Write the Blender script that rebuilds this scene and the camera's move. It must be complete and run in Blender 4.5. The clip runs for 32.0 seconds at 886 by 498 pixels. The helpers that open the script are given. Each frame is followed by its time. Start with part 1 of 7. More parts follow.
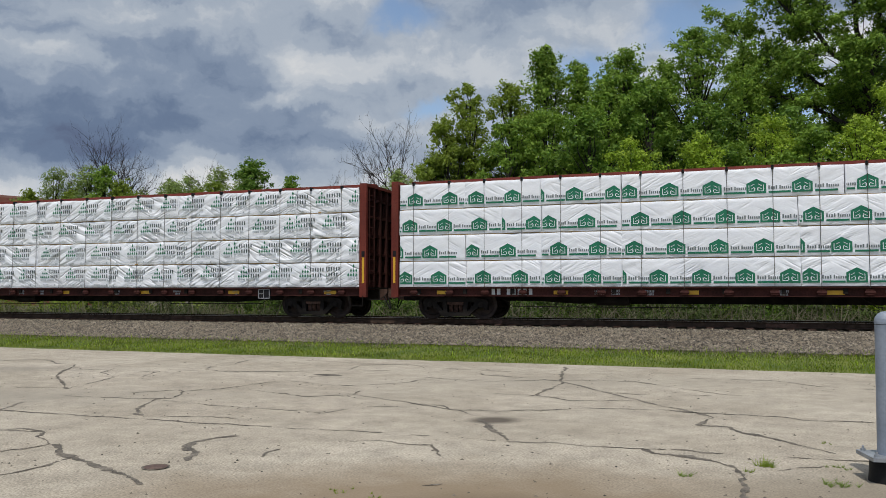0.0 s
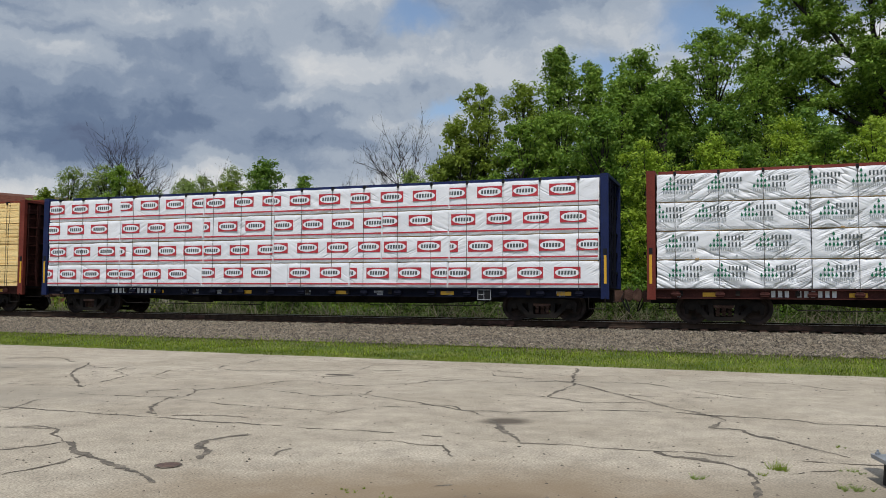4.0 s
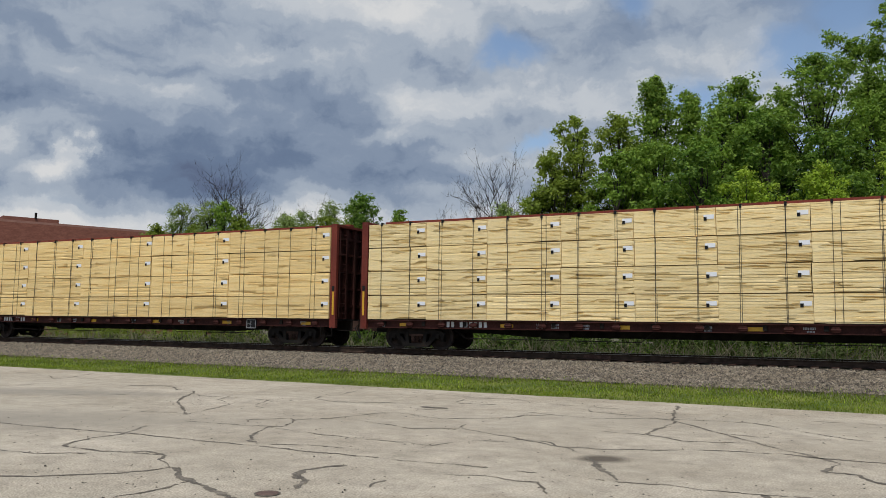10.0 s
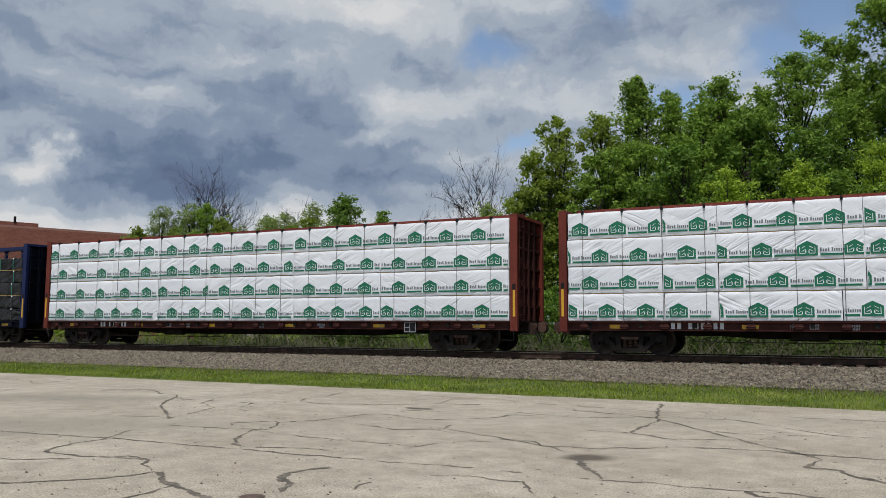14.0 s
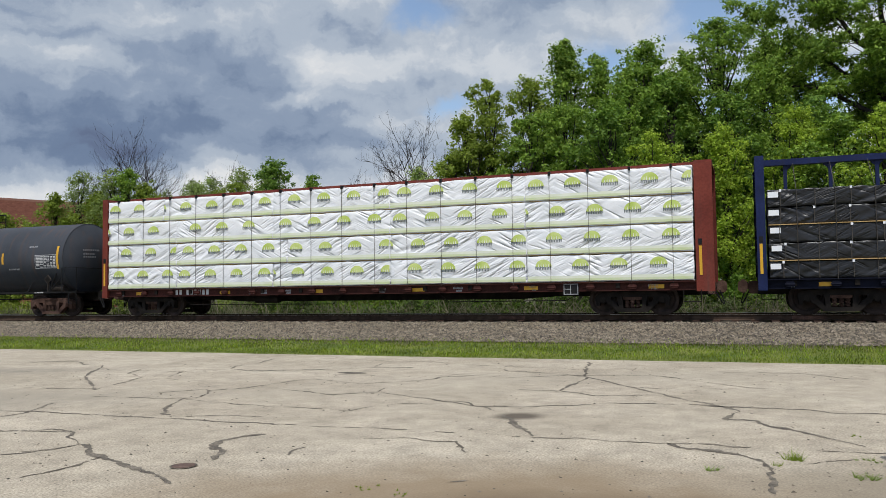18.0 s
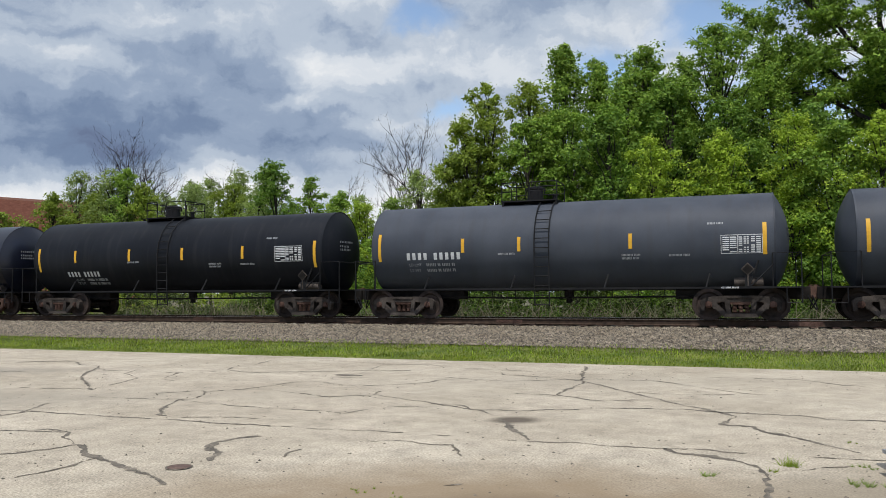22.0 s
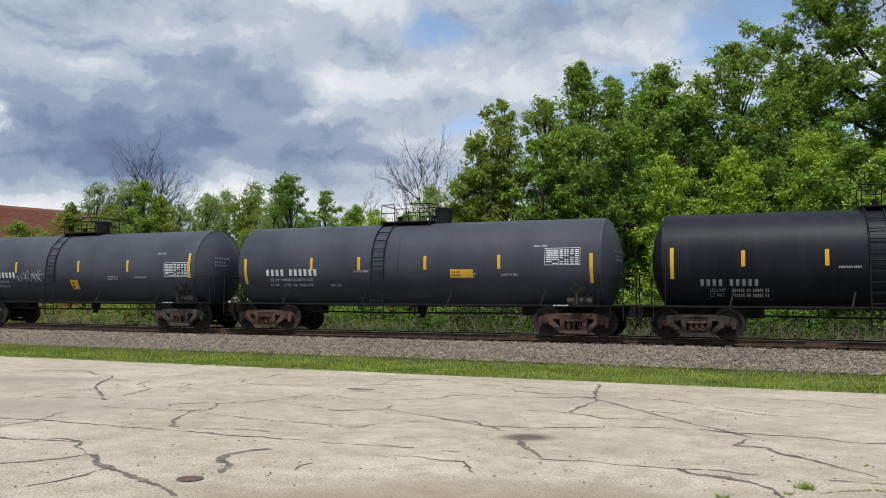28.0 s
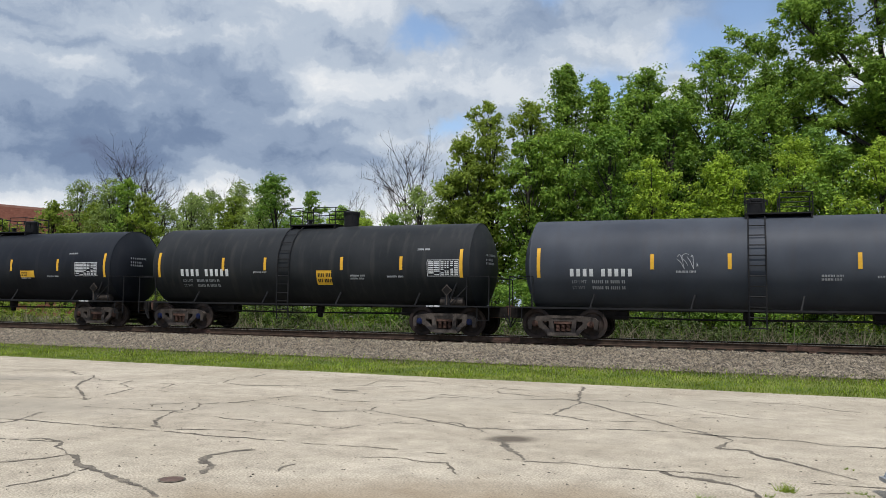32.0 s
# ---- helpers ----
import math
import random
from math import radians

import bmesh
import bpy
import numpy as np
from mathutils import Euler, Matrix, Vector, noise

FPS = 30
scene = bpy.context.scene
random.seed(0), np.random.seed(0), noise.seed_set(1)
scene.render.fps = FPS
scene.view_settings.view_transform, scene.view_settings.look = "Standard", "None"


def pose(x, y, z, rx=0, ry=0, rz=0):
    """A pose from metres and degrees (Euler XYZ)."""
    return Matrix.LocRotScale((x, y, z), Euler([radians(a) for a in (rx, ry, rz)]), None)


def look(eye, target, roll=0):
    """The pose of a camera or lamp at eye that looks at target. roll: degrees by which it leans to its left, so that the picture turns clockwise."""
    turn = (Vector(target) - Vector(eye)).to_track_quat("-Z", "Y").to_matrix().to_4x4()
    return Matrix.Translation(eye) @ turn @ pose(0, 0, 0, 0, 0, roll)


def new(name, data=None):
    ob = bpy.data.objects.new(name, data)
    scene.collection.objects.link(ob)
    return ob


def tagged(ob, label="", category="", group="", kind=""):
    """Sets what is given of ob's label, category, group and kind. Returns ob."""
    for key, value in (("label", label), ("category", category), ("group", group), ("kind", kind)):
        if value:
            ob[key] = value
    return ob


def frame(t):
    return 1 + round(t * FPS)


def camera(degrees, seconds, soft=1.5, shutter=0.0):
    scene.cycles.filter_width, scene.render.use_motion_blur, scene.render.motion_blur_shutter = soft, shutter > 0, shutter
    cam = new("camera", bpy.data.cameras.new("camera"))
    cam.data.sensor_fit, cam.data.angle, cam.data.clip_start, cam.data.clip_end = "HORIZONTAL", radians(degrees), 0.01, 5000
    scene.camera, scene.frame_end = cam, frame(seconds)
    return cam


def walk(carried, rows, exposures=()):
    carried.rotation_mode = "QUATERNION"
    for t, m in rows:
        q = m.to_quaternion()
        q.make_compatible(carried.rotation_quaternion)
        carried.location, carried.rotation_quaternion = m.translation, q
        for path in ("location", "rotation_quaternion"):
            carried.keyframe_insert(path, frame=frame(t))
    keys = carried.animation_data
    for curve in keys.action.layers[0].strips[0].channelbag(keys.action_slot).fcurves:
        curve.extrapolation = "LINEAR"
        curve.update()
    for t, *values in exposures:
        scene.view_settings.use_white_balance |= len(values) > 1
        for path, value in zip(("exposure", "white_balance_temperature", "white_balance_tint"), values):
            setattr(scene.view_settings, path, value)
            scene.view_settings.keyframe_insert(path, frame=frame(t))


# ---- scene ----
EYE = (0.0, 0.0, 1.7)


def view(yaw, pitch, roll):
    """The hand-held camera: it stands on one spot and only turns."""
    return pose(*EYE, 90 + pitch, roll, yaw)


# the phone brightens its picture once the dark tank cars fill it
EXPOSURES = [(0.0, -0.52), (14.0, -0.54), (17.0, -0.36), (18.0, -0.32), (19.0, -0.47), (20.0, -0.34), (21.0, -0.17), (23.0, -0.13), (32.0, -0.12)]
cam = camera(58.0, 32.0, soft=0.65)
walk(cam, [
    (0.0, view(19.32, 3.07, -0.01)),
    (0.5, view(19.07, 3.11, -0.12)),
    (1.0, view(19.09, 3.07, -0.24)),
    (1.5, view(19.11, 3.05, -0.11)),
    (2.0, view(20.05, 3.04, -0.13)),
    (2.5, view(20.13, 3.04, -0.09)),
    (2.7, view(19.05, 2.93, 0.03)),
    (3.0, view(18.47, 2.96, 0.11)),
    (3.2, view(19.58, 2.92, -0.05)),
    (3.5, view(19.99, 3.05, -0.22)),
    (5.5, view(21.12, 3.01, -0.89)),
    (6.0, view(20.80, 3.09, -1.34)),
    (6.1, view(20.85, 3.16, -1.29)),
    (6.2, view(20.92, 3.24, -1.19)),
    (6.3, view(20.92, 3.45, -1.09)),
    (6.4, view(21.23, 4.23, -1.00)),
    (6.5, view(21.89, 5.79, -0.84)),
    (6.6, view(22.74, 6.01, -0.85)),
    (6.8, view(24.20, 5.87, -0.85)),
    (7.0, view(26.49, 5.70, -0.85)),
    (7.5, view(28.25, 5.31, -0.23)),
    (8.0, view(28.28, 5.28, -0.40)),
    (8.5, view(28.19, 5.29, -0.36)),
    (9.0, view(27.78, 5.31, -0.18)),
    (9.5, view(27.23, 5.37, -0.64)),
    (10.0, view(26.88, 5.40, -0.74)),
    (10.5, view(26.64, 5.38, -0.72)),
    (11.0, view(26.50, 5.40, -0.42)),
    (11.5, view(26.27, 5.40, -0.26)),
    (12.0, view(26.99, 5.45, -0.16)),
    (12.5, view(26.91, 5.43, -0.07)),
    (13.0, view(26.48, 5.43, -0.13)),
    (13.5, view(26.13, 5.39, -0.14)),
    (14.0, view(25.76, 5.46, -0.18)),
    (14.5, view(25.30, 5.45, -0.37)),
    (16.5, view(23.53, 5.18, -1.25)),
    (17.0, view(22.64, 4.65, -0.97)),
    (17.5, view(21.04, 4.06, 0.78)),
    (18.0, view(20.91, 2.85, 0.82)),
    (18.5, view(20.54, 2.89, 0.09)),
    (19.0, view(20.27, 2.93, 0.07)),
    (19.5, view(20.22, 2.97, -0.02)),
    (20.0, view(20.00, 2.87, 0.01)),
    (20.5, view(20.33, 2.94, 0.39)),
    (21.0, view(20.59, 2.95, 0.39)),
    (21.5, view(20.42, 3.04, 0.38)),
    (22.0, view(20.73, 3.07, 0.32)),
    (22.5, view(21.10, 3.08, 0.17)),
    (23.0, view(21.20, 3.19, 0.16)),
    (23.5, view(21.08, 3.14, 0.24)),
    (24.0, view(20.90, 3.17, 0.08)),
    (24.5, view(21.05, 3.27, 0.04)),
    (25.0, view(21.78, 3.30, -0.19)),
    (25.5, view(22.23, 3.48, -0.07)),
    (27.5, view(21.84, 4.09, -0.25)),
    (28.0, view(21.68, 4.15, -0.50)),
    (28.5, view(21.52, 4.13, -0.70)),
    (29.0, view(21.42, 4.13, -0.71)),
    (29.5, view(21.18, 4.17, -0.83)),
    (30.0, view(21.07, 4.21, -0.97)),
    (30.5, view(20.85, 4.24, -1.04)),
    (31.0, view(20.78, 4.25, -0.96)),
    (31.5, view(20.72, 4.23, -0.85)),
    (32.0, view(20.60, 4.27, -0.91)),
], exposures=EXPOSURES)

# ---- light ----
SUN_ELEVATION, SUN_AZIMUTH = 65.0, (0.22, -0.97)


def build_light():
    sun = new("sun", bpy.data.lights.new("sun", "SUN"))
    sun.data.energy, sun.data.angle, sun.data.color = 4.0, radians(0.6), (1.0, 0.97, 0.925)
    flat = Vector((*SUN_AZIMUTH, 0)).normalized()
    aim = flat * math.cos(radians(SUN_ELEVATION)) + Vector((0, 0, math.sin(radians(SUN_ELEVATION))))
    sun.matrix_world = look(aim * 100, (0, 0, 0))
    world = bpy.data.worlds.new("sky")
    scene.world = world
    world.use_nodes = True
    nt = world.node_tree
    nt.nodes.clear()
    n = nt.nodes.new
    sky = n("ShaderNodeTexSky")
    sky.sky_type, sky.sun_disc = "NISHITA", False
    sky.sun_elevation = radians(SUN_ELEVATION)
    sky.sun_rotation = math.atan2(flat.x, flat.y)
    coord = n("ShaderNodeTexCoord")

    def maths(op, a, b=None, c=None):
        node = n("ShaderNodeMath")
        node.operation = op
        for k, v in enumerate((a, b, c)):
            if v is None:
                continue
            if isinstance(v, (int, float)):
                node.inputs[k].default_value = v
            else:
                nt.links.new(v, node.inputs[k])
        return node.outputs[0]

    def vmath(op, a, b):
        node = n("ShaderNodeVectorMath")
        node.operation = op
        for k, v in enumerate((a, b)):
            if isinstance(v, tuple):
                node.inputs[k].default_value = v
            else:
                nt.links.new(v, node.inputs[k])
        return node

    def noisy(vec, scale, detail, rough, distort=0.0):
        node = n("ShaderNodeTexNoise")
        node.inputs["Scale"].default_value, node.inputs["Detail"].default_value = scale, detail
        node.inputs["Roughness"].default_value, node.inputs["Distortion"].default_value = rough, distort
        nt.links.new(vec, node.inputs["Vector"])
        return node.outputs["Fac"]

    def smooth(v, a, b):
        node = n("ShaderNodeMapRange")
        node.interpolation_type = "SMOOTHSTEP"
        node.inputs["From Min"].default_value, node.inputs["From Max"].default_value = a, b
        nt.links.new(v, node.inputs["Value"])
        return node.outputs["Result"]

    def mix(f, a, b):
        node = n("ShaderNodeMix")
        node.data_type = "RGBA"
        for k, v in ((0, f), (6, a), (7, b)):
            if isinstance(v, (tuple, float, int)):
                node.inputs[k].default_value = v
            else:
                nt.links.new(v, node.inputs[k])
        return node.outputs[2]

    way = coord.outputs["Generated"]
    # billows: a noise bends the directions first, so that no mass has a smooth rim
    bend = n("ShaderNodeTexNoise")
    bend.inputs["Scale"].default_value, bend.inputs["Detail"].default_value, bend.inputs["Roughness"].default_value = 6.0, 8.0, 0.60
    nt.links.new(way, bend.inputs["Vector"])
    centred = vmath("SUBTRACT", bend.outputs["Color"], (0.5, 0.5, 0.5)).outputs[0]
    swirl = vmath("ADD", way, vmath("MULTIPLY", centred, (0.16, 0.16, 0.12)).outputs[0]).outputs[0]
    flatter = vmath("MULTIPLY", swirl, (1.0, 1.0, 2.3)).outputs[0]

    def billow(shift):
        return noisy(vmath("ADD", flatter, shift).outputs[0], 5.2, 9.0, 0.54)
    fine = billow((0.35, 0.1, 0.0))
    # the side of each billow that faces the sun is brighter than the one behind it
    relief = maths("SUBTRACT", billow((0.35, 0.1, 0.085)), fine)
    broad = noisy(vmath("ADD", flatter, (3.7, 1.3, 0.4)).outputs[0], 2.2, 3.0, 0.5)
    thick = maths("ADD", maths("MULTIPLY", fine, 0.68), maths("MULTIPLY", broad, 0.36))
    thick = maths("ADD", thick, maths("MULTIPLY", relief, 0.85))

    def blob(yaw, pitch, width, soft):
        d = Vector((-math.sin(radians(yaw)) * math.cos(radians(pitch)), math.cos(radians(yaw)) * math.cos(radians(pitch)), math.sin(radians(pitch))))
        off = vmath("MULTIPLY", vmath("SUBTRACT", swirl, (d.x, d.y, d.z)).outputs[0], (1.0, 1.0, soft)).outputs[0]
        ln = n("ShaderNodeVectorMath")
        ln.operation = "LENGTH"
        nt.links.new(off, ln.inputs[0])
        return maths("SUBTRACT", 1.0, smooth(ln.outputs["Value"], 0.0, width))

    shade = thick
    for yaw, pitch, width, flatness, amount in SKY_MASSES:
        shade = maths("ADD", shade, maths("MULTIPLY", blob(yaw, pitch, width, flatness), amount))
    ramp = n("ShaderNodeValToRGB")
    ramp.color_ramp.interpolation = "EASE"
    els = ramp.color_ramp.elements
    els[0].position, els[0].color = 0.32, (0.96, 0.97, 0.98, 1)
    els[1].position, els[1].color = 0.86, (0.150, 0.195, 0.315, 1)
    for p, c in ((0.43, (0.75, 0.80, 0.865, 1)), (0.53, (0.515, 0.595, 0.71, 1)), (0.63, (0.325, 0.41, 0.555, 1)), (0.74, (0.20, 0.275, 0.42, 1))):
        e = els.new(p)
        e.color = c
    nt.links.new(shade, ramp.inputs["Fac"])
    gap = None
    for yaw, pitch, width, flatness in SKY_GAPS:
        g = blob(yaw, pitch, width, flatness)
        gap = g if gap is None else maths("MAXIMUM", gap, g)
    clear = maths("MULTIPLY", smooth(maths("SUBTRACT", gap, maths("MULTIPLY", fine, 1.0)), -0.35, 0.50), 0.95)
    blue = vmath("SCALE", sky.outputs[0], (0, 0, 0))
    blue.inputs["Scale"].default_value = 0.19
    colour = mix(clear, ramp.outputs["Color"], blue.outputs[0])
    back = n("ShaderNodeBackground")
    nt.links.new(colour, back.inputs["Color"])
    back.inputs["Strength"].default_value = 1.0
    out = n("ShaderNodeOutputWorld")
    nt.links.new(back.outputs[0], out.inputs["Surface"])


# cloud masses: yaw, pitch, width, vertical flatness, darker (+) or brighter (-)
SKY_MASSES = [
    (41, 12.4, 0.24, 2.0, 0.20), (54, 18.0, 0.16, 1.6, 0.10), (31, 11.2, 0.16, 3.0, 0.15), (34, 16.2, 0.12, 2.2, 0.07), (23, 9.5, 0.18, 3.0, 0.08),
    (51.5, 11.0, 0.028, 1.0, -0.40), (52.5, 9.6, 0.05, 2.6, -0.28), (45, 15.4, 0.09, 3.0, -0.10), (31, 13.6, 0.07, 4.0, -0.12), (26, 16.2, 0.10, 3.0, -0.08),
    (12, 20.5, 0.20, 1.6, 0.03), (37, 7.6, 0.16, 4.5, -0.20), (22, 6.5, 0.22, 4.0, -0.20), (52, 6.0, 0.16, 4.0, -0.14), (40, 22, 0.25, 2.0, -0.03),
]
# blue gaps between the clouds, most of them overhead and where the sun stands: yaw, pitch, width, vertical flatness
SKY_GAPS = [
    (22.4, 19.4, 0.085, 2.6), (13.0, 22.3, 0.075, 2.2), (20.0, 13.0, 0.065, 2.6), (8.8, 16.0, 0.10, 1.8), (2.5, 18.0, 0.09, 1.4), (-1, 21, 0.14, 1.0), (-2, 12, 0.16, 1.2), (35, 27, 0.05, 1.6),
    (180, 62, 1.05, 1.0), (150, 30, 0.65, 1.2), (-130, 35, 0.7, 1.2), (40, 75, 0.6, 1.0), (100, 20, 0.4, 1.2), (180, 25, 0.7, 1.2), (-80, 30, 0.4, 1.2),
]
build_light()

# ---- materials ----
def surface(name, a, b, scale=2.0, rough=0.7, metal=0.0, fine=0.0, fine_scale=60.0, bump=0.0, bump_scale=40.0, rnd=0.0, low=0.35, high=0.65, stretch=(1, 1, 1), streak=None, spec=0.5):
    """Two colours mixed by a broad noise, darkened by a fine one, with grain in the relief."""
    m = bpy.data.materials.new(name)
    m.use_nodes = True
    nt = m.node_tree
    n, link = nt.nodes.new, nt.links.new
    bsdf = nt.nodes["Principled BSDF"]
    coord, mapping = n("ShaderNodeTexCoord"), n("ShaderNodeMapping")
    mapping.inputs["Scale"].default_value = stretch
    link(coord.outputs["Object"], mapping.inputs["Vector"])
    if rnd:
        info, shift = n("ShaderNodeObjectInfo"), n("ShaderNodeMath")
        shift.operation = "MULTIPLY"
        shift.inputs[1].default_value = 37.0
        link(info.outputs["Random"], shift.inputs[0])
        link(shift.outputs[0], mapping.inputs["Location"])
    noise_a = n("ShaderNodeTexNoise")
    noise_a.inputs["Scale"].default_value, noise_a.inputs["Detail"].default_value = scale, 5.0
    link(mapping.outputs[0], noise_a.inputs["Vector"])
    ramp = n("ShaderNodeMapRange")
    ramp.inputs["From Min"].default_value, ramp.inputs["From Max"].default_value = low, high
    link(noise_a.outputs["Fac"], ramp.inputs["Value"])
    mixer = n("ShaderNodeMix")
    mixer.data_type = "RGBA"
    mixer.inputs[6].default_value, mixer.inputs[7].default_value = (*a, 1), (*b, 1)
    link(ramp.outputs[0], mixer.inputs[0])
    colour = mixer.outputs[2]
    if rnd:
        hsv, span = n("ShaderNodeHueSaturation"), n("ShaderNodeMapRange")
        span.inputs["To Min"].default_value, span.inputs["To Max"].default_value = 1 - rnd, 1 + rnd
        link(info.outputs["Random"], span.inputs["Value"])
        link(span.outputs[0], hsv.inputs["Value"])
        link(colour, hsv.inputs["Color"])
        colour = hsv.outputs[0]
    if fine:
        noise_b, span, mul = n("ShaderNodeTexNoise"), n("ShaderNodeMapRange"), n("ShaderNodeMix")
        noise_b.inputs["Scale"].default_value, noise_b.inputs["Detail"].default_value = fine_scale, 3.0
        link(mapping.outputs[0], noise_b.inputs["Vector"])
        span.inputs["From Min"].default_value, span.inputs["From Max"].default_value = 0.3, 0.7
        span.inputs["To Min"].default_value, span.inputs["To Max"].default_value = 1 - fine, 1 + fine * 0.5
        link(noise_b.outputs["Fac"], span.inputs["Value"])
        mul.data_type, mul.blend_type = "RGBA", "MULTIPLY"
        mul.inputs[0].default_value = 1.0
        link(colour, mul.inputs[6])
        link(span.outputs[0], mul.inputs[7])
        colour = mul.outputs[2]
    if streak:
        # rain marks that run down the surface
        run, noise_c, span, over = n("ShaderNodeMapping"), n("ShaderNodeTexNoise"), n("ShaderNodeMapRange"), n("ShaderNodeMix")
        run.inputs["Scale"].default_value = (3.0, 1.0, 0.22)
        link(coord.outputs["Object"], run.inputs["Vector"])
        noise_c.inputs["Scale"].default_value, noise_c.inputs["Detail"].default_value = 1.6, 6.0
        link(run.outputs[0], noise_c.inputs["Vector"])
        span.inputs["From Min"].default_value, span.inputs["From Max"].default_value = 0.52, 0.75
        span.inputs["To Max"].default_value = streak[3]
        link(noise_c.outputs["Fac"], span.inputs["Value"])
        over.data_type = "RGBA"
        over.inputs[7].default_value = (*streak[:3], 1)
        link(span.outputs[0], over.inputs[0])
        link(colour, over.inputs[6])
        colour = over.outputs[2]
    link(colour, bsdf.inputs["Base Color"])
    bsdf.inputs["Roughness"].default_value, bsdf.inputs["Metallic"].default_value = rough, metal
    bsdf.inputs["Specular IOR Level"].default_value = spec
    if bump:
        noise_d, relief = n("ShaderNodeTexNoise"), n("ShaderNodeBump")
        noise_d.inputs["Scale"].default_value, noise_d.inputs["Detail"].default_value = bump_scale, 4.0
        link(mapping.outputs[0], noise_d.inputs["Vector"])
        relief.inputs["Strength"].default_value, relief.inputs["Distance"].default_value = 1.0, bump
        link(noise_d.outputs["Fac"], relief.inputs["Height"])
        link(relief.outputs[0], bsdf.inputs["Normal"])
    return m


def leafy(name, a, b, through_light=0.32, patch=0.45, span=(0.80, 1.22)):
    """Foliage: each leaf has its own tone, the tone drifts from clump to clump, and light comes through."""
    m = bpy.data.materials.new(name)
    m.use_nodes = True
    nt = m.node_tree
    n, link = nt.nodes.new, nt.links.new
    bsdf = nt.nodes["Principled BSDF"]
    geo, mixer = n("ShaderNodeNewGeometry"), n("ShaderNodeMix")
    mixer.data_type = "RGBA"
    mixer.inputs[6].default_value, mixer.inputs[7].default_value = (*a, 1), (*b, 1)
    link(geo.outputs["Random Per Island"], mixer.inputs[0])
    coord, drift, tone, hsv = n("ShaderNodeTexCoord"), n("ShaderNodeTexNoise"), n("ShaderNodeMapRange"), n("ShaderNodeHueSaturation")
    drift.inputs["Scale"].default_value, drift.inputs["Detail"].default_value = patch, 3.0
    link(coord.outputs["Object"], drift.inputs["Vector"])
    tone.inputs["From Min"].default_value, tone.inputs["From Max"].default_value = 0.32, 0.68
    tone.inputs["To Min"].default_value, tone.inputs["To Max"].default_value = span
    link(drift.outputs["Fac"], tone.inputs["Value"])
    link(tone.outputs[0], hsv.inputs["Value"])
    link(mixer.outputs[2], hsv.inputs["Color"])
    link(hsv.outputs[0], bsdf.inputs["Base Color"])
    bsdf.inputs["Roughness"].default_value = 0.62
    bsdf.inputs["Specular IOR Level"].default_value = 0.3
    trans, both, out = n("ShaderNodeBsdfTranslucent"), n("ShaderNodeMixShader"), nt.nodes["Material Output"]
    both.inputs[0].default_value = through_light
    link(hsv.outputs[0], trans.inputs["Color"])
    link(bsdf.outputs[0], both.inputs[1])
    link(trans.outputs[0], both.inputs[2])
    link(both.outputs[0], out.inputs["Surface"])
    return m


